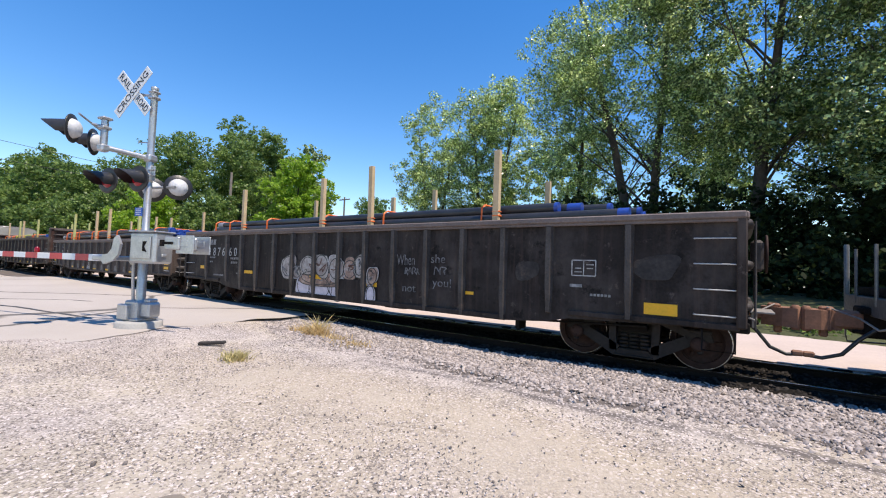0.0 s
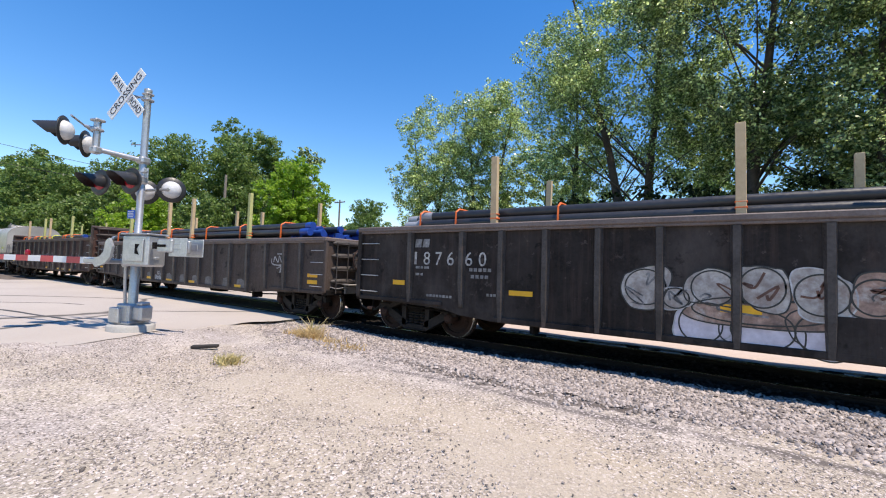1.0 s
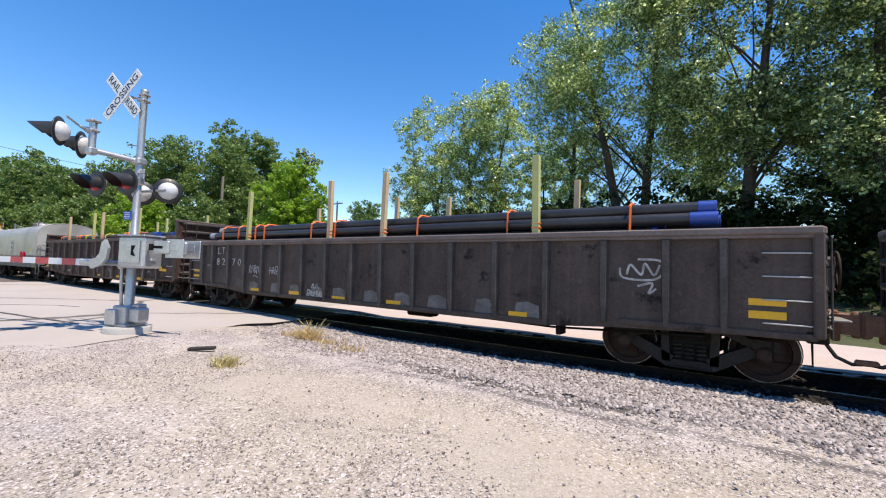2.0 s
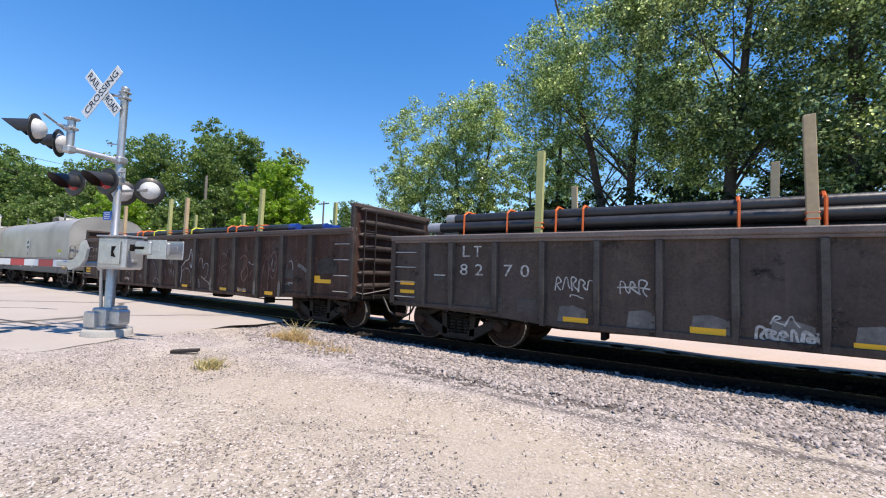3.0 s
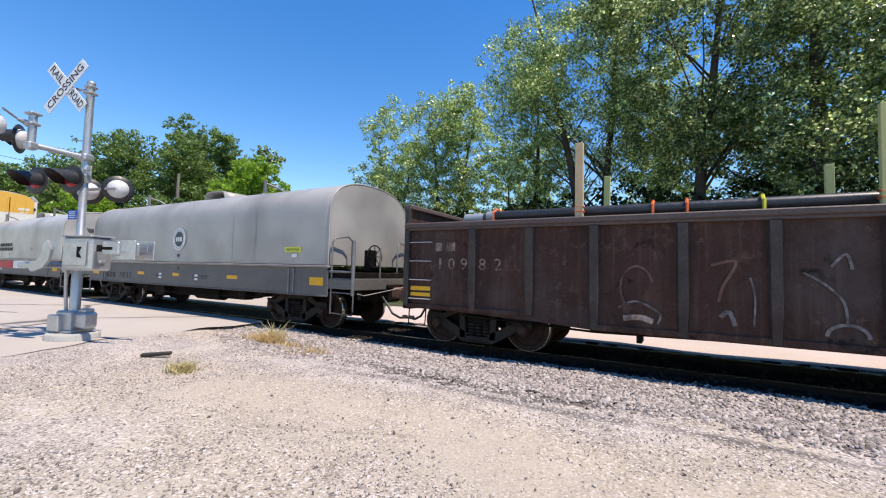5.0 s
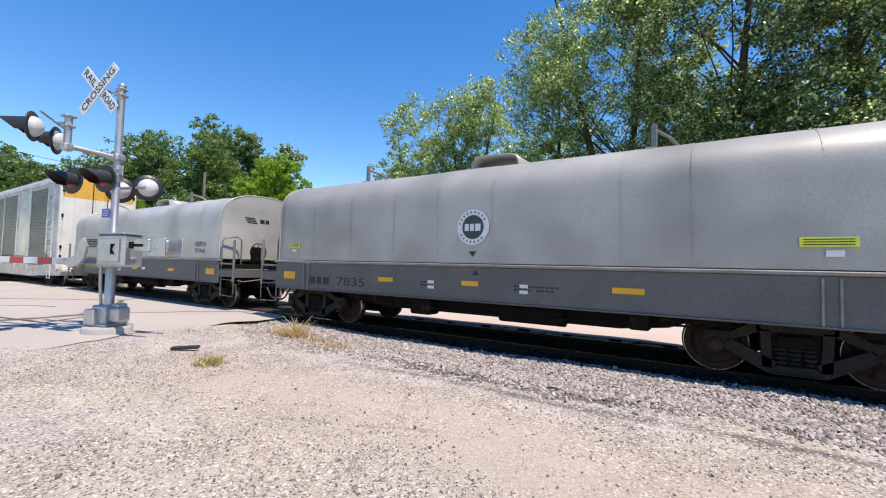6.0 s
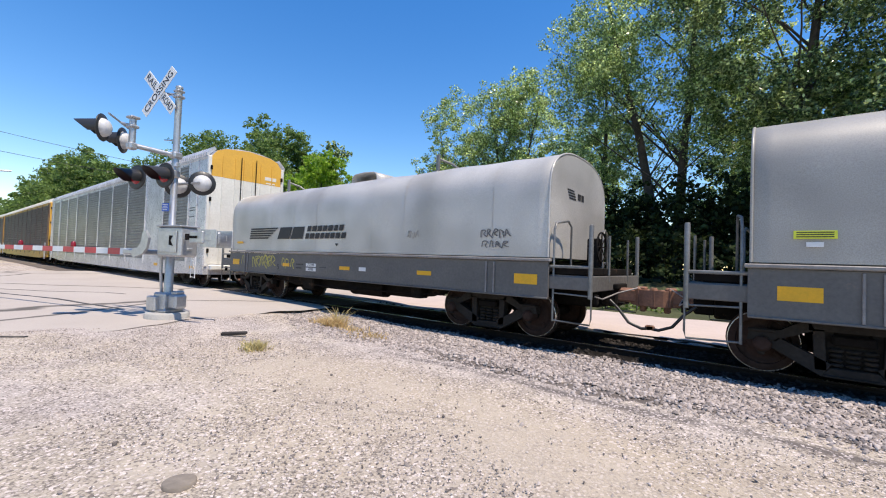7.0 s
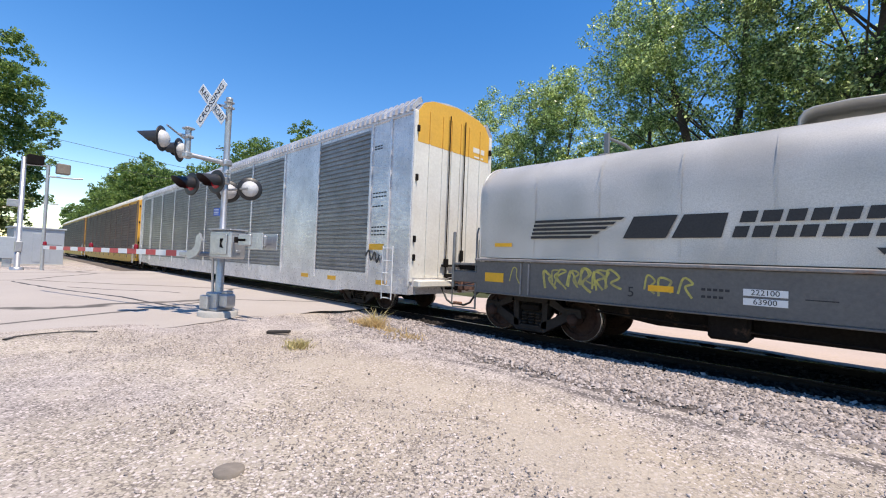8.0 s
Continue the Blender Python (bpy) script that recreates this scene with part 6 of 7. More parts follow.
bays = [(-81.95, -81.15, "plain"), (-84.68, -81.95, "slat"), (-87.0, -84.68, "plain")]
x = -87.0
while x > -104.0:
    bays.append((x - 2.75, x, "slat"))
    x -= 2.75
bays += [(-106.0, x, "plain"), (-108.4, -106.0, "slat"), (-109.1, -108.4, "plain")]
carrier, gx, CH = car_carrier(-109.15, -80.30, "silver car carrier with slatted sides and yellow-topped white doors", [(a, b, k) for a, b, k in bays] + [(-81.15, -80.32, "plain")],
                              M_RACK, M_RACKSLAT, (M_RACKWHITE, M_RACKYEL), M_RACK, .125, M_RACK)
plate("reflector", -81.9 - gx, -81.3 - gx, 1.62, 1.78, -1.523, M_YELLOW, carrier, "yellow label")
for x0 in (-81.55, -83.9, -85.5):
    plate("reflector", x0 - gx, x0 + .45 - gx, .72, .84, -1.532, M_YELLOW, carrier, "yellow reflective strip")
for z, n in ((4.35, 3), (4.28, 3), (3.1, 5), (3.0, 5), (2.75, 4), (2.2, 6), (2.1, 6), (2.0, 5)):
    bars(-81.85 - gx, z, -1.517, [.09] * n, .035, .03, M_LETTER, carrier)
scrawl([(-82.0 - gx, 1.45), (-81.85 - gx, 1.6), (-81.75 - gx, 1.35), (-81.6 - gx, 1.55), (-81.5 - gx, 1.3), (-81.4 - gx, 1.5)], -1.57, .03, M_LETTER, carrier, label="black sprayed scrawl")
part("end_label", Geo().box((CH + .016, .95, 4.55), (.004, .5, .14)).box((CH + .016, .95, 4.36), (.004, .4, .05)), M_RACKWHITE, carrier)


def brown_bays(xa, xb):
    out, x = [], xb - .5
    w = (xb - xa - 1.0) / 10
    for k in range(10):
        out.append((x - w, x, "slat"))
        x -= w
    return out + [(xb - .5, xb, "plain"), (xa, xa + .5, "plain")]


car_carrier(-138.6, -110.35, "brown slatted car carrier with yellow end posts", brown_bays(-138.6, -110.35), M_RACKBROWN, M_RACKBROWN, (M_RACKYEL, M_RACKYEL), M_RACKWHITE, .2, M_RACKYEL)
car_carrier(-168.0, -139.8, "brown slatted car carrier with yellow end posts", brown_bays(-168.0, -139.8), M_RACKBROWN, M_RACKBROWN, (M_RACKYEL, M_RACKYEL), M_RACKWHITE, .28, M_RACKYEL)
# ---------------------------------------------------------------- crossing signal with gate
MX, MY = -9.76, 3.37
FACE = math.degrees(math.atan2(0.302, 0.953))        # the signs face the road, turned a little to the camera's side


signal = thing("crossing_signal", pose(MX, MY, 0, 0, 0, FACE), "galvanised crossing signal mast with crossbuck and lowered gate", "crossing signal")
part("mast", Geo().lathe((0, 0, 0), "z", [(.08, .085), (1.9, .083), (1.92, .066), (4.78, .064), (4.80, .072), (4.84, .072), (4.86, .03)], 18), M_GALV, signal)
part("foundation", Geo().lathe((0, 0, 0), "z", [(-.1, .40), (.09, .40), (.12, .37), (.121, .05)], 28), M_CONCRETE, signal, "round concrete foundation")
jb = part("junction_base", Geo().box((-.02, -.02, .34), (.34, .34, .36), .03).box((.24, .03, .34), (.24, .28, .30), .04).box((-.14, -.22, .30), (.26, .10, .30), .02).box((0, 0, .15), (.42, .42, .07), .02).box((.24, .03, .52), (.16, .2, .07), .02), M_GALV, signal, "cast junction box base")
for a in (-.17, .17):
    for b in (-.17, .17):
        part("anchor_bolt", Geo().lathe((a, b, .10), "z", [(0, .03), (.06, .03), (.061, .014), (.11, .014)], 6), M_GALV, jb)
part("conduit", Geo().tube([(-.12, -.06, .5), (-.11, -.1, .9), (-.10, -.12, 1.3)], .03, 8), M_GALV, signal)
# crossbuck
buck = part("crossbuck", Geo().box((-.40, -.12, 4.72), (.10, .02, .10), .005), M_GALV, signal)
for turn, words in ((45, "RAIL  ROAD"), (-45, "CROSSING")):
    m = pose(-.40, -.135 - (.016 if turn < 0 else 0), 4.72, 0, turn, 0)
    bl = part("blade", Geo().box((0, 0, 0), (1.22, .012, .225), .003), M_WHITE, buck, "white sign blade", at=m)
for turn, words, width in ((45, ("RAIL", "ROAD"), .40), (-45, ("CROSSING",), 1.06)):
    for k, wd in enumerate(words):
        off = 0 if len(words) == 1 else (-.36 if k == 0 else .36)
        m = pose(-.40, -.1435 - (.016 if turn < 0 else 0), 4.72, 0, turn, 0) @ pose(off, 0, 0, 90, 0, 0)
        lettering(wd, .20, M_LETTER, buck, m, "black sign lettering", width)
part("crossbuck_bracket", Geo().tube([(-.40, -.10, 4.72), (0, 0, 4.66)], .025, 8).tube([(0, 0, 4.72), (-.9, .12, 4.74)], .018, 6).box((0, 0, 4.62), (.18, .18, .06), .02).box((0, 0, 4.74), (.17, .17, .05), .02), M_GALV, signal)


def flasher(parent, m, back=M_DOME):
    """A flashing lamp: backing disc, hood, lens and domed housing; it faces -y."""
    unit = part("lamp_backing", Geo().lathe((0, 0, 0), "y", [(-.012, .21), (-.012, .25), (.0, .258), (.012, .25), (.012, .1)], 30), M_BLACK, parent, "black round lamp backing", at=m)
    part("lamp_housing", Geo().lathe((0, 0, 0), "y", [(.012, .175), (.05, .165), (.10, .135), (.135, .075), (.145, .02)], 24), back, unit, "pale domed lamp housing")
    part("lamp_lens", Geo().lathe((0, 0, 0), "y", [(-.045, .02), (-.04, .08), (-.025, .135), (-.010, .15)], 22), M_LAMPRED, unit, "dark red lens")
    hood = Geo()
    v, n = [], 18
    for r, y0 in ((.165, -.01), (.16, 0)):
        for k in range(n + 1):
            a = math.radians(-35) + math.radians(250) * k / n
            up = .5 + .5 * math.sin(a)
            v.append((r * math.cos(a), y0, r * math.sin(a)))
            v.append((r * math.cos(a) * .96, -.10 - .34 * up, r * math.sin(a) * .96 - .05 * up))
    f = []
    for s in range(2):
        b = s * 2 * (n + 1)
        for k in range(n):
            q = b + 2 * k
            f.append((q, q + 2, q + 3, q + 1) if s == 0 else (q, q + 1, q + 3, q + 2))
    hood.add(v, f, True)
    part("lamp_hood", hood, M_BLACK, unit, "black visor hood")
    return unit


# lamp pairs on the main cross arm
arm = part("lamp_arm", Geo().tube([(-.78, -.14, 2.98), (-.02, -.10, 2.99)], .028, 8).box((0, -.03, 2.98), (.22, .2, .16), .03).tube([(-.22, .13, 2.80), (.56, .13, 2.81)], .028, 8).tube([(-.05, .12, 2.8), (0, 0, 2.85)], .03, 8).tube([(-.55, -.06, 3.12), (.2, -.04, 3.14)], .014, 6), M_GALV, signal)
for x, y, z, turn in ((-.71, -.30, 2.89, 2), (.13, -.30, 2.90, 2), (-.26, .28, 2.80, -127), (.46, .28, 2.83, -127)):
    flasher(arm, pose(x, y, z, 0, 0, turn))
# upper side arm with its own pair
up = part("side_arm", Geo().tube([(0, 0, 3.38), (-.12, -.36, 3.40), (-.24, -.73, 3.42)], .05, 10).tube([(-.24, -.73, 3.36), (-.24, -.73, 3.95)], .06, 10).box((-.24, -.73, 3.96), (.19, .19, .05), .02)
          .box((-.24, -.73, 3.78), (.17, .17, .06), .02).tube([(-.24, -.73, 3.80), (-.42, -.83, 3.84)], .03, 8).tube([(-.60, -.58, 3.82), (-.30, -1.13, 3.92)], .02, 8)
          .box((0, 0, 3.38), (.2, .2, .14), .03).box((-.24, -.73, 3.40), (.16, .16, .14), .03), M_GALV, signal, "galvanised side arm")
for x, y, z, turn in ((-.68, -.63, 3.57, -53), (-.39, -1.17, 3.64, -53)):
    flasher(up, pose(x, y, z, 0, 0, turn))
# bell wire bracket, notice plates
part("notice_plate", Geo().box((-.07, -.11, 2.28), (.20, .012, .17), .003), M_BLUE, signal, "blue notice plate")
ng = Geo()
for k in range(4):
    ng.box((-.07, -.1185, 2.335 - .035 * k), (.15 - .02 * (k % 2), .003, .014))
part("notice_lines", ng, M_WHITE, signal)
part("plate_bracket", Geo().box((.06, .0, 3.12), (.20, .03, .20), .01), M_GALV, signal)
part("wire_stub", Geo().tube([(0, 0, 3.7), (-.30, -.05, 3.72)], .012, 6), M_GALV, signal)
# gate machine
gm = part("gate_machine", Geo().box((.44, -.18, 1.56), (.66, .40, .60), .04).box((.44, -.18, 1.87), (.70, .44, .03), .012).box((.44, -.395, 1.56), (.50, .02, .42), .012), M_GALV, signal, "galvanised gate machine box")
part("machine_mark", Geo().prism([(.50, 1.68), (.60, 1.68), (.54, 1.58), (.61, 1.48), (.50, 1.50)], "y", -.412, -.405), M_UNDER, gm)
for z in (1.42, 1.70):
    part("latch", Geo().box((.78, -.18, z), (.03, .10, .05), .01), M_GALV, gm)
part("machine_clamp", Geo().box((0, 0, 1.78), (.24, .24, .10), .03).box((0, 0, 1.36), (.24, .24, .10), .03), M_GALV, gm)
# swinging frame: counterweights behind, arm in front
gate = thing("crossing_gate", pose(MX, MY, 0, 0, 0, FACE), "red and white striped crossing gate lowered across the road", "crossing gate")
for y in (-.46, .06):
    g = Geo().prism([(-.46, 1.28), (-.40, 1.22), (-.14, 1.30), (-.02, 1.42), (.02, 1.62), (-.08, 1.78), (-.16, 1.72), (-.20, 1.52), (-.30, 1.42), (-.44, 1.40)], "y", y - .025, y + .025)
    part("gate_frame", g, M_GALV, gate, "galvanised swinging gate frame")
    part("weight_bar", Geo().box((1.10, y if y > 0 else -.30, 1.66), (.80, .03, .12), .01), M_GALV, gate)
for y in (.06, -.30):
    part("counterweight", Geo().box((1.14, y, 1.66), (.36, .10, .24), .02), M_GALV, gate, "pale counterweight")
for y in (-.30, .06):
    part("counterweight_plate", Geo().box((1.42, y, 1.64), (.42, .02, .34), .01), M_GALV, gate)
part("counterweight_slot", Geo().box((1.06, -.36, 1.66), (.26, .02, .05), .008).box((.90, -.34, 1.66), (.12, .012, .12), .01), M_UNDER, gate)
part("arm_clamp", Geo().box((-.58, -.20, 1.335), (.34, .56, .10), .02).box((-.78, -.2, 1.335), (.2, .14, .14), .02), M_GALV, gate)
ARM, seg = 7.9, 0.40
n_seg = int((ARM - .8) / seg)
for k in range(n_seg):
    a = -.84 - seg * k
    h = .135 - .045 * k / n_seg
    part("arm_section", Geo().box((a - seg / 2, -.20, 1.335), (seg - .001, .045, h), .004), M_RED if k % 2 else M_WHITE, gate, "red sheeting" if k % 2 else "white sheeting")
for a in (-2.9, -5.0, -7.6):
    lamp = part("arm_lamp", Geo().lathe((a, -.20, 1.40), "z", [(0, .045), (.03, .05), (.09, .045), (.12, .02)], 12), M_LAMPRED, gate, "small red arm lamp")
    part("lamp_cable", Geo().tube([(a, -.17, 1.42), (a + .9, -.17, 1.41)], .008, 5), M_BLACK, lamp)

# ---------------------------------------------------------------- across the road: second mast, hut
far = thing("signal_mast", pose(-33.0, 0.6, 0, 0, 0, 10), "tall galvanised signal mast with back-turned lamps beside the hut", "signal mast")
part("mast", Geo().lathe((0, 0, 0), "z", [(-.05, .30), (.15, .30), (.16, .13), (6.3, .11), (6.35, .05)], 16), M_GALV, far)
part("second_mast", Geo().tube([(.55, .9, -.05), (.55, .9, 6.0)], .085, 12), M_GALV, far)
part("arm", Geo().tube([(.55, .9, 5.35), (1.1, 1.9, 5.35), (1.2, 2.3, 5.4)], .05, 8).tube([(0, 0, 5.9), (.55, .9, 5.95)], .04, 8), M_GALV, far)
part("lamp_box", Geo().box((.75, 1.5, 5.85), (.4, .6, .60), .05), M_POLE, far, "dark lamp box")
part("lamp_box", Geo().box((.3, .4, 6.2), (.4, .7, .55), .05), M_UNDER, far, "dark lamp box")
part("bracket", Geo().box((-.1, -.3, 3.7), (.12, .5, .4), .03).box((.5, 1.1, 3.8), (.12, .7, .06), .02).box((0, 0, 1.3), (.3, .3, .6), .04), M_GALV, far)
hut = thing("signal_hut", pose(-41.6, 1.6, 0, 0, 0, 8), "grey metal signal equipment hut with a flat roof", "signal hut")
part("hut_wall", Geo().box((0, 0, 1.3), (2.4, 2.6, 2.5), .02), M_HUT, hut)
part("hut_roof", Geo().box((0, 0, 2.6), (2.6, 2.8, .12), .03), M_HUT, hut)
part("hut_door", Geo().box((1.21, .1, 1.25), (.03, .9, 2.0), .01), M_HUT, hut)
part("hut_base", Geo().box((0, 0, .03), (2.5, 2.7, .14), .02), M_CONCRETE, hut)
for y in (-1.0, .95):
    part("wall_rib", Geo().box((1.205, y, 1.3), (.02, .04, 2.45)), M_HUT, hut)
cab = thing("relay_cabinet", pose(-36.2, .2, 0), "small grey relay cabinet on a post", "relay cabinet")
part("cabinet_body", Geo().box((0, 0, 1.2), (.6, .8, 1.3), .03), M_HUT, cab)
part("cabinet_leg", Geo().box((0, 0, .3), (.3, .4, .65), .02), M_GALV, cab)


# ---------------------------------------------------------------- poles and wires
def utility_pole(x, y, h, label, arm=True):
    p = thing("utility_pole", pose(x, y, 0), label, "utility pole", "utility poles")
    part("pole", Geo().tube([(0, 0, -.2), (0, 0, h)], [.17, .11], 10), M_POLE, p)
    if arm:
        part("crossarm", Geo().box((0, 0, h - .35), (2.2, .12, .14), .02), M_POLE, p)
        for k in (-.95, -.45, .45, .95):
            part("insulator", Geo().lathe((k, 0, h - .28), "z", [(0, .04), (.1, .06), (.14, .02)], 8), M_GALV, p)
    return p


utility_pole(-37.8, 19.5, 9.3, "bare weathered wooden utility pole among trees", False)
utility_pole(-46.3, 40.3, 10.9, "wooden utility pole with a crossarm")
for k, (z0, z1) in enumerate(((15.0, 9.8), (12.6, 8.9))):
    w = Geo()
    a, b = Vector((-62, -14, z0)), Vector((-50, 36, z1))
    w.tube([a.lerp(b, t / 12) - Vector((0, 0, 1.0 * math.sin(math.pi * t / 12))) for t in range(13)], .022, 5)
    tagged(part("overhead_wire", w, M_WIRE), "thin dark overhead wire sagging between poles", "overhead wire", "overhead wires")
# ---------------------------------------------------------------- weeds and bits on the ground
def weed(x, y, h, w, n, mat, label, seed, stalk=0):
    """A dry tuft of thin bent blades."""
    rng = np.random.default_rng(seed)
    base = np.stack([rng.normal(0, w * .35, n), rng.normal(0, w * .3, n), np.zeros(n)], -1)
    d = np.stack([rng.normal(0, .45, n), rng.normal(0, .45, n), np.ones(n)], -1) * (h * rng.uniform(.4, 1.0, n))[:, None]
    a = rng.uniform(0, np.pi, n)
    s = np.stack([np.cos(a), np.sin(a), 0 * a], -1) * (.004 + .006 * rng.random(n))[:, None]
    mid, tip = base + d * .55, base + d + np.stack([d[:, 0] * .5, d[:, 1] * .5, -np.abs(d[:, 2]) * .1], -1)
    v = np.stack([base - s, base + s, mid + s, mid - s, tip - s * .3, tip + s * .3], 1).reshape(-1, 3)
    i = 6 * np.arange(n)[:, None]
    f = np.concatenate([i + np.array([0, 1, 2, 3]), i + np.array([3, 2, 5, 4])])
    z = float(ground_height(np.array(x), np.array(y)))
    root = thing("weed", pose(x, y, z), label, "weed", "dry weeds by the track")
    tagged(part("blade_tuft", quick_mesh("blade_tuft", v, f, mat), mat, root), kind="stuff")
    return root


weed(-6.75, 5.35, .30, .42, 230, M_WEED, "dry straw-coloured weed clump in the gravel", 1)
weed(-7.45, 5.55, .20, .40, 150, M_WEED, "dry straw-coloured weed clump in the gravel", 2)
weed(-6.1, 5.2, .13, .5, 120, M_WEED, "low dry weeds in the gravel", 3)
weed(-7.1, 5.65, .46, .16, 60, M_WEEDG, "tall thin dry weed stalks", 4)
weed(-5.7, 3.15, .15, .24, 260, M_WEEDG, "small pale green weed tuft in the gravel", 5)
weed(-5.4, 5.0, .10, .5, 140, M_WEED, "low dry weeds in the gravel", 6)
tie_bit = tagged(part("wood_scrap", Geo().box((0, 0, 0), (.42, .09, .05), .012), M_TIE, at=pose(-6.98, 3.45, .035, 3, -4, 38)), "dark splintered wood scrap on the gravel", "wood scrap")
lid = thing("ground_cover", pose(-2.62, 1.1, 0.012), "flat dark round cover set in the gravel", "ground cover")
part("lid", Geo().lathe((0, 0, 0), "z", [(-.02, .09), (.008, .09), (.012, .082), (.013, .02)], 28), M_POLE, lid)
# ---------------------------------------------------------------- trees
def crown_mesh(name, blobs, count, size, mat, seed, flat=0.0):
    """Leaves as small folded quads in uneven clumps; blobs: (x, y, z, rx, ry, rz), sub-clumped so that gaps stay open."""
    rng = np.random.default_rng(seed)
    count, size = int(count * 0.74), size * 1.11
    blobs = np.array(blobs, float)
    vol = blobs[:, 3] * blobs[:, 4] * blobs[:, 5]
    cents, rads = [], []
    for b, n in zip(blobs, np.maximum(14, 46 * (vol / vol.mean()) ** 0.6).astype(int)):
        d = rng.normal(size=(n, 3))
        d /= np.linalg.norm(d, axis=1)[:, None]
        r = rng.uniform(0.15, 1.15, n)[:, None] ** 0.55
        cents.append(b[:3] + d * r * b[3:])
        rads.append(rng.uniform(0.11, 0.29, n) * b[3:].mean())
    cents, rads = np.concatenate(cents), np.concatenate(rads)
    w = rads ** 2
    pick = rng.choice(len(cents), count, p=w / w.sum())
    d = rng.normal(size=(count, 3))
    d /= np.linalg.norm(d, axis=1)[:, None]
    d[:, 2] = d[:, 2] * 0.75 + 0.1
    pos = cents[pick] + d * (rads[pick] * rng.uniform(0.1, 1.2, count) ** 0.55)[:, None]
    nrm = d * 0.4 + rng.normal(0, 0.7, (count, 3)) + np.array([0, 0, 0.45 + flat])
    nrm /= np.linalg.norm(nrm, axis=1)[:, None]
    ax = np.cross(nrm, rng.normal(size=(count, 3)))
    ax /= np.linalg.norm(ax, axis=1)[:, None] + 1e-9
    bx = np.cross(nrm, ax)
    s = size * rng.uniform(0.5, 1.25, count)[:, None]
    v = np.stack([pos - ax * s * 0.62, pos - bx * s * 0.42 + nrm * s * 0.12, pos + ax * s * 0.62, pos + bx * s * 0.42 + nrm * s * 0.12], 1).reshape(-1, 3)
    f = np.arange(count * 4).reshape(-1, 4)
    return quick_mesh(name, v, f, mat), cents


def tree(x, y, blobs, leaves, size, leaf, label, seed, trunk=0.3, lean=0.0, base=0.0, stems=1, branches=16, group="trees behind the railway"):
    """blobs in world metres relative to the foot; limbs run from the trunk to the clumps."""
    rng = random.Random(seed)
    root = thing("tree", pose(x, y, base), label, "tree", group)
    me, cents = crown_mesh("crown", blobs, leaves, size, leaf, seed)
    part("crown", me, leaf, root)
    g = Geo()
    top = max(b[2] + 0.5 * b[5] for b in blobs)
    cx, cy = sum(b[0] for b in blobs) / len(blobs), sum(b[1] for b in blobs) / len(blobs)
    spines = []
    for s in range(stems):
        a = 6.28 * s / max(1, stems) + 0.6
        off = Vector((math.cos(a), math.sin(a), 0)) * (0.3 if stems > 1 else 0)
        end = Vector((cx + (math.cos(a) * top * 0.16 if stems > 1 else 0) + lean, cy + (math.sin(a) * 0.8 if stems > 1 else 0), top * 0.92))
        pts, n = [], 7
        for i in range(n + 1):
            t = i / n
            p = Vector((off.x * (1 - t) + end.x * t ** 1.3, off.y * (1 - t) + end.y * t ** 1.3, end.z * t))
            p += Vector((rng.uniform(-.2, .2), rng.uniform(-.2, .2), 0)) * t
            pts.append(p)
        pts[0] = Vector((pts[0].x, pts[0].y, -0.3))
        rr = [trunk * (1 - 0.86 * i / n) * (1.25 if i == 0 else 1) for i in range(n + 1)]
        g.tube(pts, rr, 9)
        spines.append(pts)
    for k in range(min(branches, len(cents))):
        c = Vector(cents[rng.randrange(len(cents))])
        pts = rng.choice(spines)
        near = min(pts, key=lambda q: (q - c).length)
        flat_d = math.hypot(c.x - near.x, c.y - near.y)
        z = min(max(c.z - flat_d * rng.uniform(.7, 1.5), pts[-1].z * rng.uniform(.16, .30)), pts[-1].z * .97)
        i = max(k2 for k2 in range(len(pts) - 1) if pts[k2].z <= z or k2 == 0)
        q = (z - pts[i].z) / max(.1, pts[i + 1].z - pts[i].z)
        p0 = pts[i].lerp(pts[i + 1], min(1, max(0, q)))
        mid = p0.lerp(c, 0.5) + Vector((rng.uniform(-.4, .4), rng.uniform(-.4, .4), rng.uniform(.0, .7)))
        r0 = trunk * (0.10 + 0.22 * (1 - z / pts[-1].z)) * rng.uniform(.5, .9)
        g.tube([p0, p0.lerp(mid, .5) + Vector((rng.uniform(-.2, .2), rng.uniform(-.2, .2), .15)), mid, mid.lerp(c, .6), c], [r0, r0 * .8, r0 * .55, r0 * .35, r0 * .12], 6)
    part("trunk", g, M_BARK, root)
    return root


def crown_of(h, r, low, n, seed, squash=1.0):
    """Clumps of a crown from height low to h, of radius r."""
    rng = random.Random(seed)
    out = []
    for k in range(n):
        t = (k + 0.5) / n
        z = low + (h - low) * (0.1 + 0.85 * t)
        wide = r * math.sin(math.pi * (0.22 + 0.70 * t)) ** 0.7
        a = k * 2.4 + rng.uniform(-.5, .5)
        q = wide * rng.uniform(0.25, 0.72)
        b = r * rng.uniform(0.34, 0.5)
        out.append((q * math.cos(a), q * math.sin(a) * squash, z, b, b * squash, b * rng.uniform(.7, 1.0)))
    return out


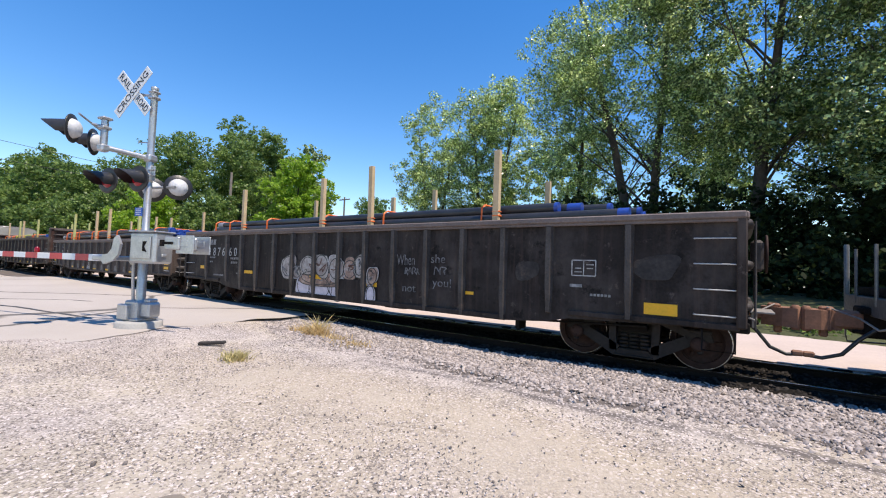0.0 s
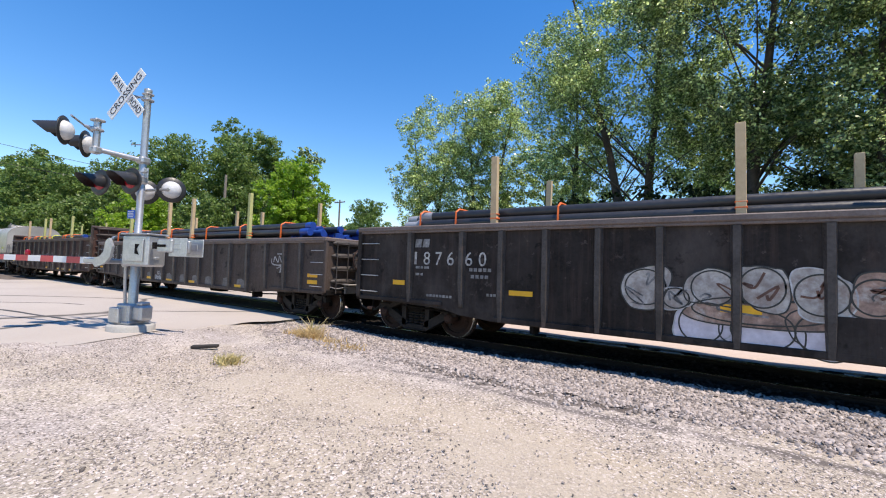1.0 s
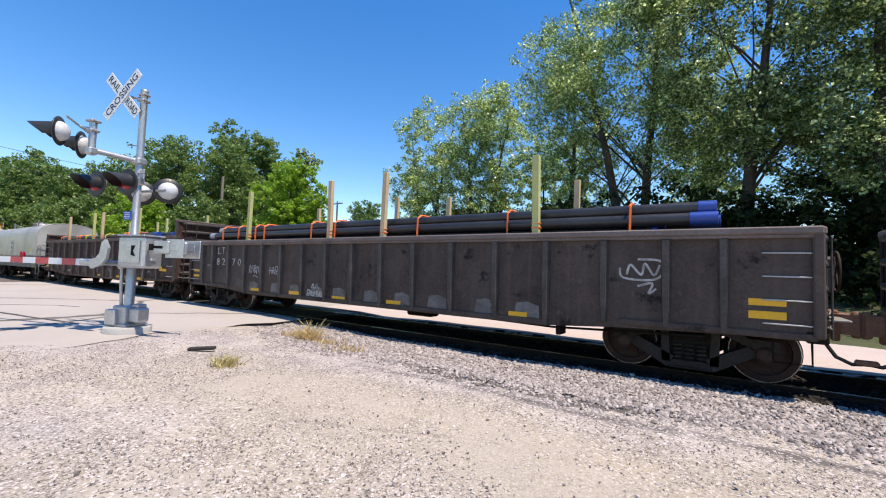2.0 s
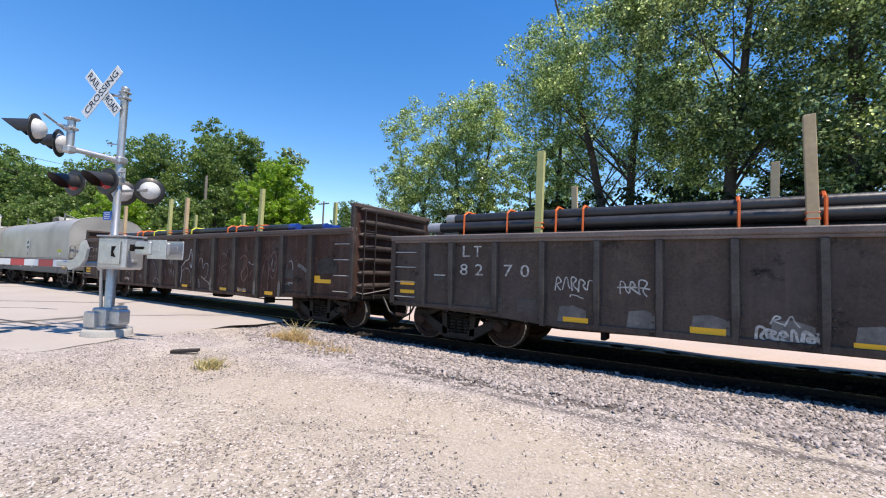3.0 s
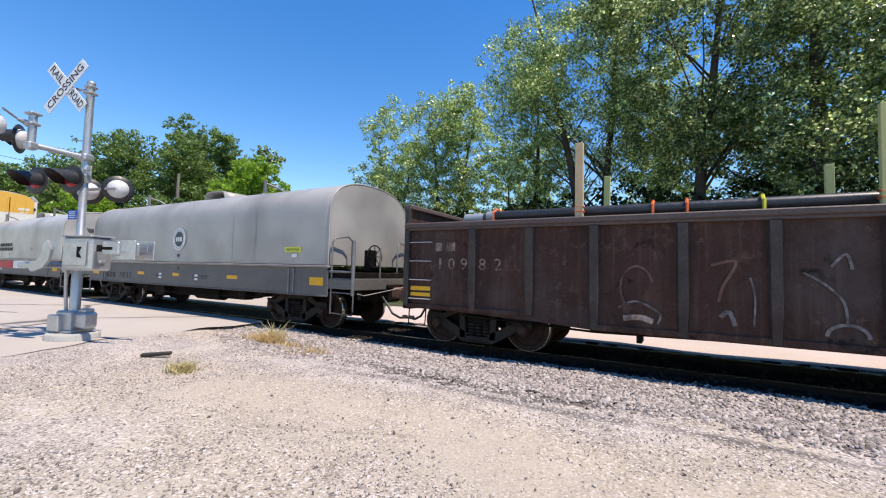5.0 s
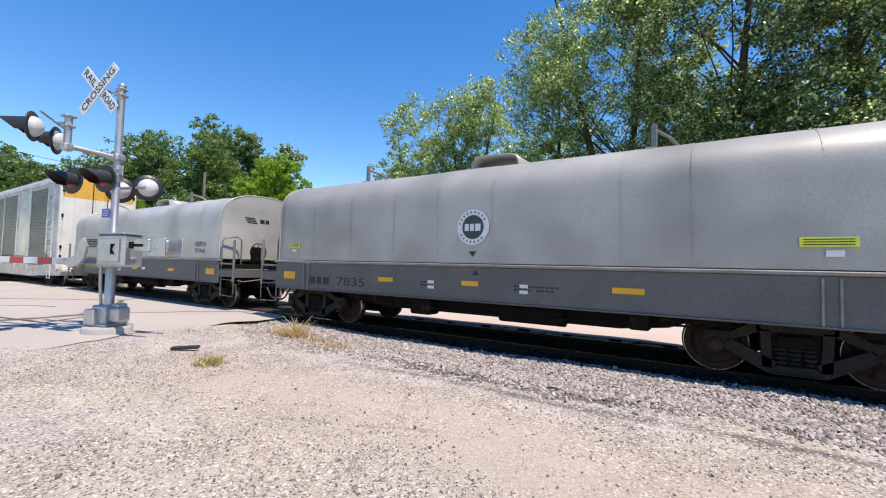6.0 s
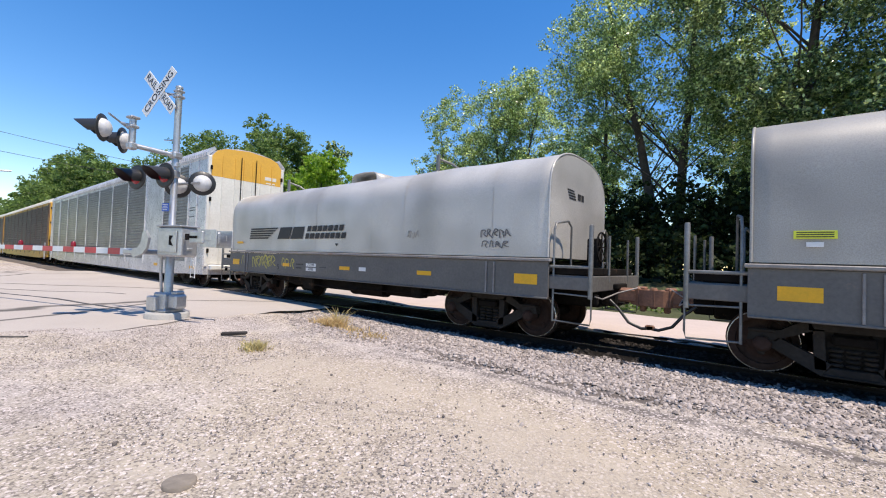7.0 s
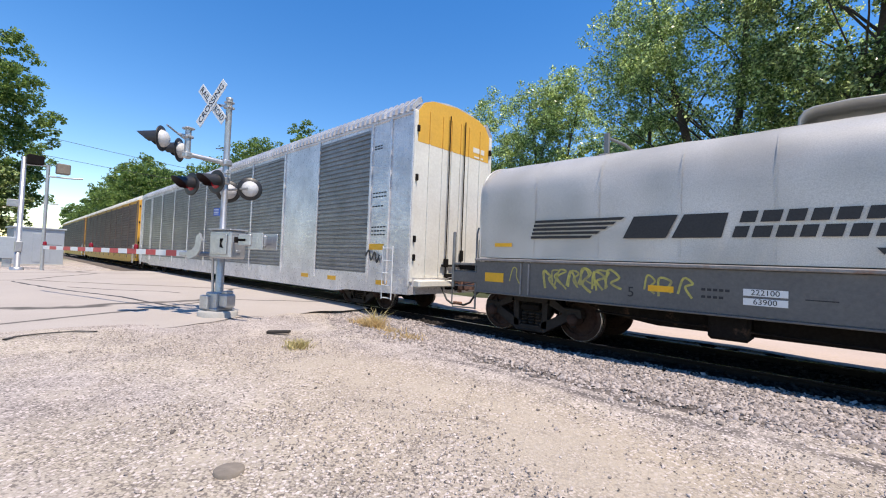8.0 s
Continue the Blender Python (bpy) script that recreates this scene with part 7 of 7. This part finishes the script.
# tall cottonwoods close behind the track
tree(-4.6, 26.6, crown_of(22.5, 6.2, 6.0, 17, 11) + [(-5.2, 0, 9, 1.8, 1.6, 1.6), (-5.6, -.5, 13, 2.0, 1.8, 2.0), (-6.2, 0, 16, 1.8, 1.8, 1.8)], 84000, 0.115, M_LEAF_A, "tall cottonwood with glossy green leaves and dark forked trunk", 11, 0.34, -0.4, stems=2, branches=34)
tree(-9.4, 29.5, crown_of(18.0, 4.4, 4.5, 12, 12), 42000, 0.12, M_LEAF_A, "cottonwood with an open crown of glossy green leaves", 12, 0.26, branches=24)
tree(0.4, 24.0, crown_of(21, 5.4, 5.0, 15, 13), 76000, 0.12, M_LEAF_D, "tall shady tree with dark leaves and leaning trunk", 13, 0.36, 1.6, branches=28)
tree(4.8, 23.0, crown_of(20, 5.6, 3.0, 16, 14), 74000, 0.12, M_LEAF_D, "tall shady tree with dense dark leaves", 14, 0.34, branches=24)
tree(9.8, 24.5, crown_of(20, 5.6, 2.5, 15, 15), 46000, 0.14, M_LEAF_A, "tall broad tree with dense green leaves", 15, 0.34, branches=20)
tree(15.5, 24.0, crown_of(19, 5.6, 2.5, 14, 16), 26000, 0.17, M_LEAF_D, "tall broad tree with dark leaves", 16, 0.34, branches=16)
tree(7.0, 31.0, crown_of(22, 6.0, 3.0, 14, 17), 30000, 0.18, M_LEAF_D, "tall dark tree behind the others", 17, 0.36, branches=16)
tree(-1.5, 34.0, crown_of(18, 5.0, 3.0, 11, 18), 24000, 0.18, M_LEAF_A, "green tree behind the cottonwoods", 18, 0.3, branches=16)
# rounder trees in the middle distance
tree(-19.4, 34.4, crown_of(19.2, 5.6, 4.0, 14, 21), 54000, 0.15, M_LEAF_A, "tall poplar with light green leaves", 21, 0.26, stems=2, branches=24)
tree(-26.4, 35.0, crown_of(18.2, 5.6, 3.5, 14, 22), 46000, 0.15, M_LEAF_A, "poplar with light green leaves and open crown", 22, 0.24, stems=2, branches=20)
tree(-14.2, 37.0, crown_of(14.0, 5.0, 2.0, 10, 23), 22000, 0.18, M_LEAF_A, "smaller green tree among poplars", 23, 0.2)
tree(-57.0, 57.2, crown_of(13.8, 5.0, 4.0, 9, 24), 12000, 0.28, M_LEAF_B, "far round green tree in sunlight", 24, 0.2)
tree(-66.0, 66.0, crown_of(14.0, 5.5, 4.0, 9, 25), 12000, 0.3, M_LEAF_B, "far round green tree in sunlight", 25, 0.2)
# wood across the track
tree(-29.6, 20.8, crown_of(9.6, 3.5, 2.0, 12, 31), 30000, 0.17, M_LEAF_C, "bright yellow-green young tree in full sun", 31, 0.16)
tree(-46.0, 25.5, crown_of(16.9, 5.0, 4.0, 13, 32), 30000, 0.21, M_LEAF_B, "tall green maple in sun", 32, 0.26)
tree(-39.0, 28.3, crown_of(14.6, 3.2, 4.0, 10, 33), 17000, 0.20, M_LEAF_D, "narrow dark green tree", 33, 0.2)
tree(-42.6, 27.0, crown_of(14.6, 4.2, 4.0, 11, 34), 22000, 0.20, M_LEAF_B, "green maple in the wood", 34, 0.22)
tree(-49.0, 20.2, crown_of(14.0, 6.2, 3.0, 15, 35), 36000, 0.21, M_LEAF_B, "broad rounded green maple", 35, 0.28)
tree(-54.5, 18.5, crown_of(12.2, 5.4, 2.0, 12, 36), 25000, 0.22, M_LEAF_B, "green maple in the wood", 36, 0.26)
tree(-41.5, 22.5, crown_of(12.0, 4.6, 2.0, 11, 50), 22000, 0.20, M_LEAF_B, "green maple in the wood", 50, 0.22)
tree(-60.5, 18.0, crown_of(11.0, 5.0, 2.0, 11, 53), 20000, 0.24, M_LEAF_B, "broad green tree in the wood", 53, 0.26)
tree(-66.0, 16.5, crown_of(12.0, 5.6, 2.0, 12, 37), 20000, 0.26, M_LEAF_B, "broad green tree in the wood", 37, 0.28)
tree(-73.0, 14.6, crown_of(13.0, 6.2, 2.0, 13, 38), 24000, 0.27, M_LEAF_B, "broad green tree in the wood", 38, 0.28)
tree(-82.0, 15.0, crown_of(14.0, 6.8, 2.0, 13, 39), 24000, 0.29, M_LEAF_B, "broad green tree beside the track", 39, 0.3)
tree(-92.0, 16.8, crown_of(15.6, 7.4, 2.0, 14, 40), 26000, 0.31, M_LEAF_B, "large rounded tree beside the track", 40, 0.3)
tree(-104.0, 15.0, crown_of(13.8, 6.8, 2.0, 12, 54), 18000, 0.34, M_LEAF_B, "large rounded tree far along the track", 54, 0.3)
tree(-115.0, 14.5, crown_of(13.0, 6.8, 2.0, 12, 41), 16000, 0.38, M_LEAF_B, "large rounded tree far along the track", 41, 0.3)
tree(-130.0, 15.0, crown_of(12.0, 6.5, 2.0, 11, 42), 13000, 0.42, M_LEAF_B, "round tree far along the track", 42, 0.3)
tree(-150.0, 15.5, crown_of(11.5, 6.5, 2.0, 10, 43), 11000, 0.48, M_LEAF_B, "round tree far along the track", 43, 0.3)
tree(-44.0, 15.4, crown_of(6.8, 3.6, 0.8, 10, 44), 18000, 0.18, M_LEAF_C, "low green thicket tree in the sun", 44, 0.12)
tree(-52.0, 12.6, crown_of(6.6, 3.8, 0.6, 10, 45), 18000, 0.19, M_LEAF_B, "low green thicket tree", 45, 0.12)
tree(-37.5, 18.0, crown_of(6.6, 3.6, 0.6, 10, 46), 17000, 0.18, M_LEAF_B, "low green thicket tree", 46, 0.12)
tree(-33.0, 24.5, crown_of(8.0, 3.8, 0.8, 10, 47), 17000, 0.19, M_LEAF_B, "low green thicket tree", 47, 0.12)
tree(-60.0, 12.8, crown_of(7.4, 4.2, 0.6, 10, 48), 15000, 0.22, M_LEAF_B, "low green thicket tree", 48, 0.12)
# trees by the signal hut across the road
tree(-50.5, -1.6, crown_of(19.0, 4.8, 3.0, 12, 51), 36000, 0.20, M_LEAF_B, "tall leafy tree beside the signal hut", 51, 0.3, group="trees by the hut")
tree(-48.5, -1.2, crown_of(8.5, 3.4, 0.6, 11, 55), 20000, 0.19, M_LEAF_D, "low dark leafy tree behind the signal hut", 55, 0.14, group="trees by the hut")
tree(-54.0, -4.8, crown_of(20.0, 5.0, 2.0, 12, 52), 26000, 0.22, M_LEAF_B, "tall light green tree beside the signal hut", 52, 0.3, group="trees by the hut")


def thicket(name, blobs, count, size, leaf, label, seed, base=0.0):
    """Undergrowth: nobody could count its shrubs."""
    me, _ = crown_mesh(name, blobs, count, size, leaf, seed)
    ob = new(name, me)
    ob.location = (0, 0, base)
    return tagged(ob, label, "shrubs", kind="stuff")


_r = random.Random(77)
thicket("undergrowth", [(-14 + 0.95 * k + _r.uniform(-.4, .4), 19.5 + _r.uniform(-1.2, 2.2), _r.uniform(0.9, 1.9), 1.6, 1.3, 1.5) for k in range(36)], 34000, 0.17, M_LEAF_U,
        "undergrowth below the trees with shade in its leaf colour", 61, 0.3)
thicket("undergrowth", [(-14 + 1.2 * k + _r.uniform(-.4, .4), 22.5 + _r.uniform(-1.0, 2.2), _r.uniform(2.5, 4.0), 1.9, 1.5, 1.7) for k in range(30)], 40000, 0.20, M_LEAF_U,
        "tall shrubs below the trees with shade in their leaf colour", 62, 0.5)
thicket("weed_bank", [(-12 + 0.8 * k + _r.uniform(-.4, .4), 14.0 + _r.uniform(-.5, 1.6), 0.25, .7, .6, .42) for k in range(60)], 22000, 0.10, M_LEAF_B,
        "sunlit weeds along the dirt lane", 63, 0.0)
thicket("undergrowth", [(-58 + 1.6 * k + _r.uniform(-.5, .5), 17.0 + 0.16 * k + _r.uniform(-1, 1), _r.uniform(.8, 2.0), 1.9, 1.7, 1.8) for k in range(27)], 22000, 0.30, M_LEAF_B,
        "green undergrowth along the wood's edge", 64)
thicket("undergrowth", [(-150 + 3.0 * k + _r.uniform(-.5, .5), 13.5 + _r.uniform(-1, 1), _r.uniform(.8, 2.0), 2.6, 2.0, 2.0) for k in range(31)], 13000, 0.55, M_LEAF_B,
        "green undergrowth along the far track", 65)
thicket("undergrowth", [(-36 + 2.0 * k + _r.uniform(-.5, .5), 33 + _r.uniform(-1, 1), _r.uniform(1, 2.2), 2.2, 2.0, 2.2) for k in range(14)], 13000, 0.36, M_LEAF_D,
        "green undergrowth below the poplars", 66)
thicket("undergrowth", [(-46 - 2.0 * k + _r.uniform(-.5, .5), -3.0 + _r.uniform(-2, 1), _r.uniform(.8, 2), 2, 1.6, 1.8) for k in range(8)], 15000, 0.22, M_LEAF_B,
        "green undergrowth beside the signal hut", 67)
# two dark backdrop rows, added to close bright gaps between the trunks
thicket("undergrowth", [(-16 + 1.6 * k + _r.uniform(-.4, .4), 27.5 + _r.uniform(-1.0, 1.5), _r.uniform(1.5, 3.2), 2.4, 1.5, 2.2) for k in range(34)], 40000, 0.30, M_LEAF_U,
        "added backdrop shrubs with deep shade in their leaf colour", 68, 0.5)
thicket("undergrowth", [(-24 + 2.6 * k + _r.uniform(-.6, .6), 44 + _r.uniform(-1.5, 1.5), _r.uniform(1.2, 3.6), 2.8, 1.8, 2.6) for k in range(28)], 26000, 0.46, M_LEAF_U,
        "dark backdrop hedge added behind the trees", 69, 0.6)
# cross ties, and the timber panels between the rails on the road
track_bed = thing("track_ties", pose(0, 0, 0), "weathered wooden cross ties set in ballast", "railway ties", kind="structure")
_tie = Geo().box((0, 0, 0), (0.225, 2.6, 0.17), 0.012).mesh("tie", M_TIE)
_rng = random.Random(8)
for k in range(250):
    x = 13.0 - k * 0.52
    if -33.5 < x < -9.6:
        continue
    part("tie", _tie, M_TIE, track_bed, at=pose(x + _rng.uniform(-.03, .03), TRACK + _rng.uniform(-.05, .05), -0.212 + _rng.uniform(-.012, .006), 0, 0, _rng.uniform(-1.5, 1.5)))
panels = thing("crossing_panels", pose(0, 0, 0), "worn timber crossing panels between the rails", "crossing panels", kind="structure")
_pan = Geo().box((0, 0, 0), (2.38, 0.42, 0.1), 0.012).mesh("plank", M_TIE)
for i in range(10):
    for y in (-0.45, 0.0, 0.45):
        part("plank", _pan, M_TIE, panels, at=pose(-10.8 - 2.4 * i, TRACK + y, -0.045))


def motions():
    """The train rolls along the track; its wheelsets turn."""
    times = [0.5 * k for k in range(17)]
    for root, x in CARS:
        walk(root, [(t, pose(x + travel(t), TRACK, 0)) for t in times])
    turn_times = [k / 15 for k in range(121)]
    for axle, x, z, r in AXLES:
        walk(axle, [(t, pose(x, 0, z, 0, math.degrees(travel(t) / r), 0)) for t in turn_times])


motions()
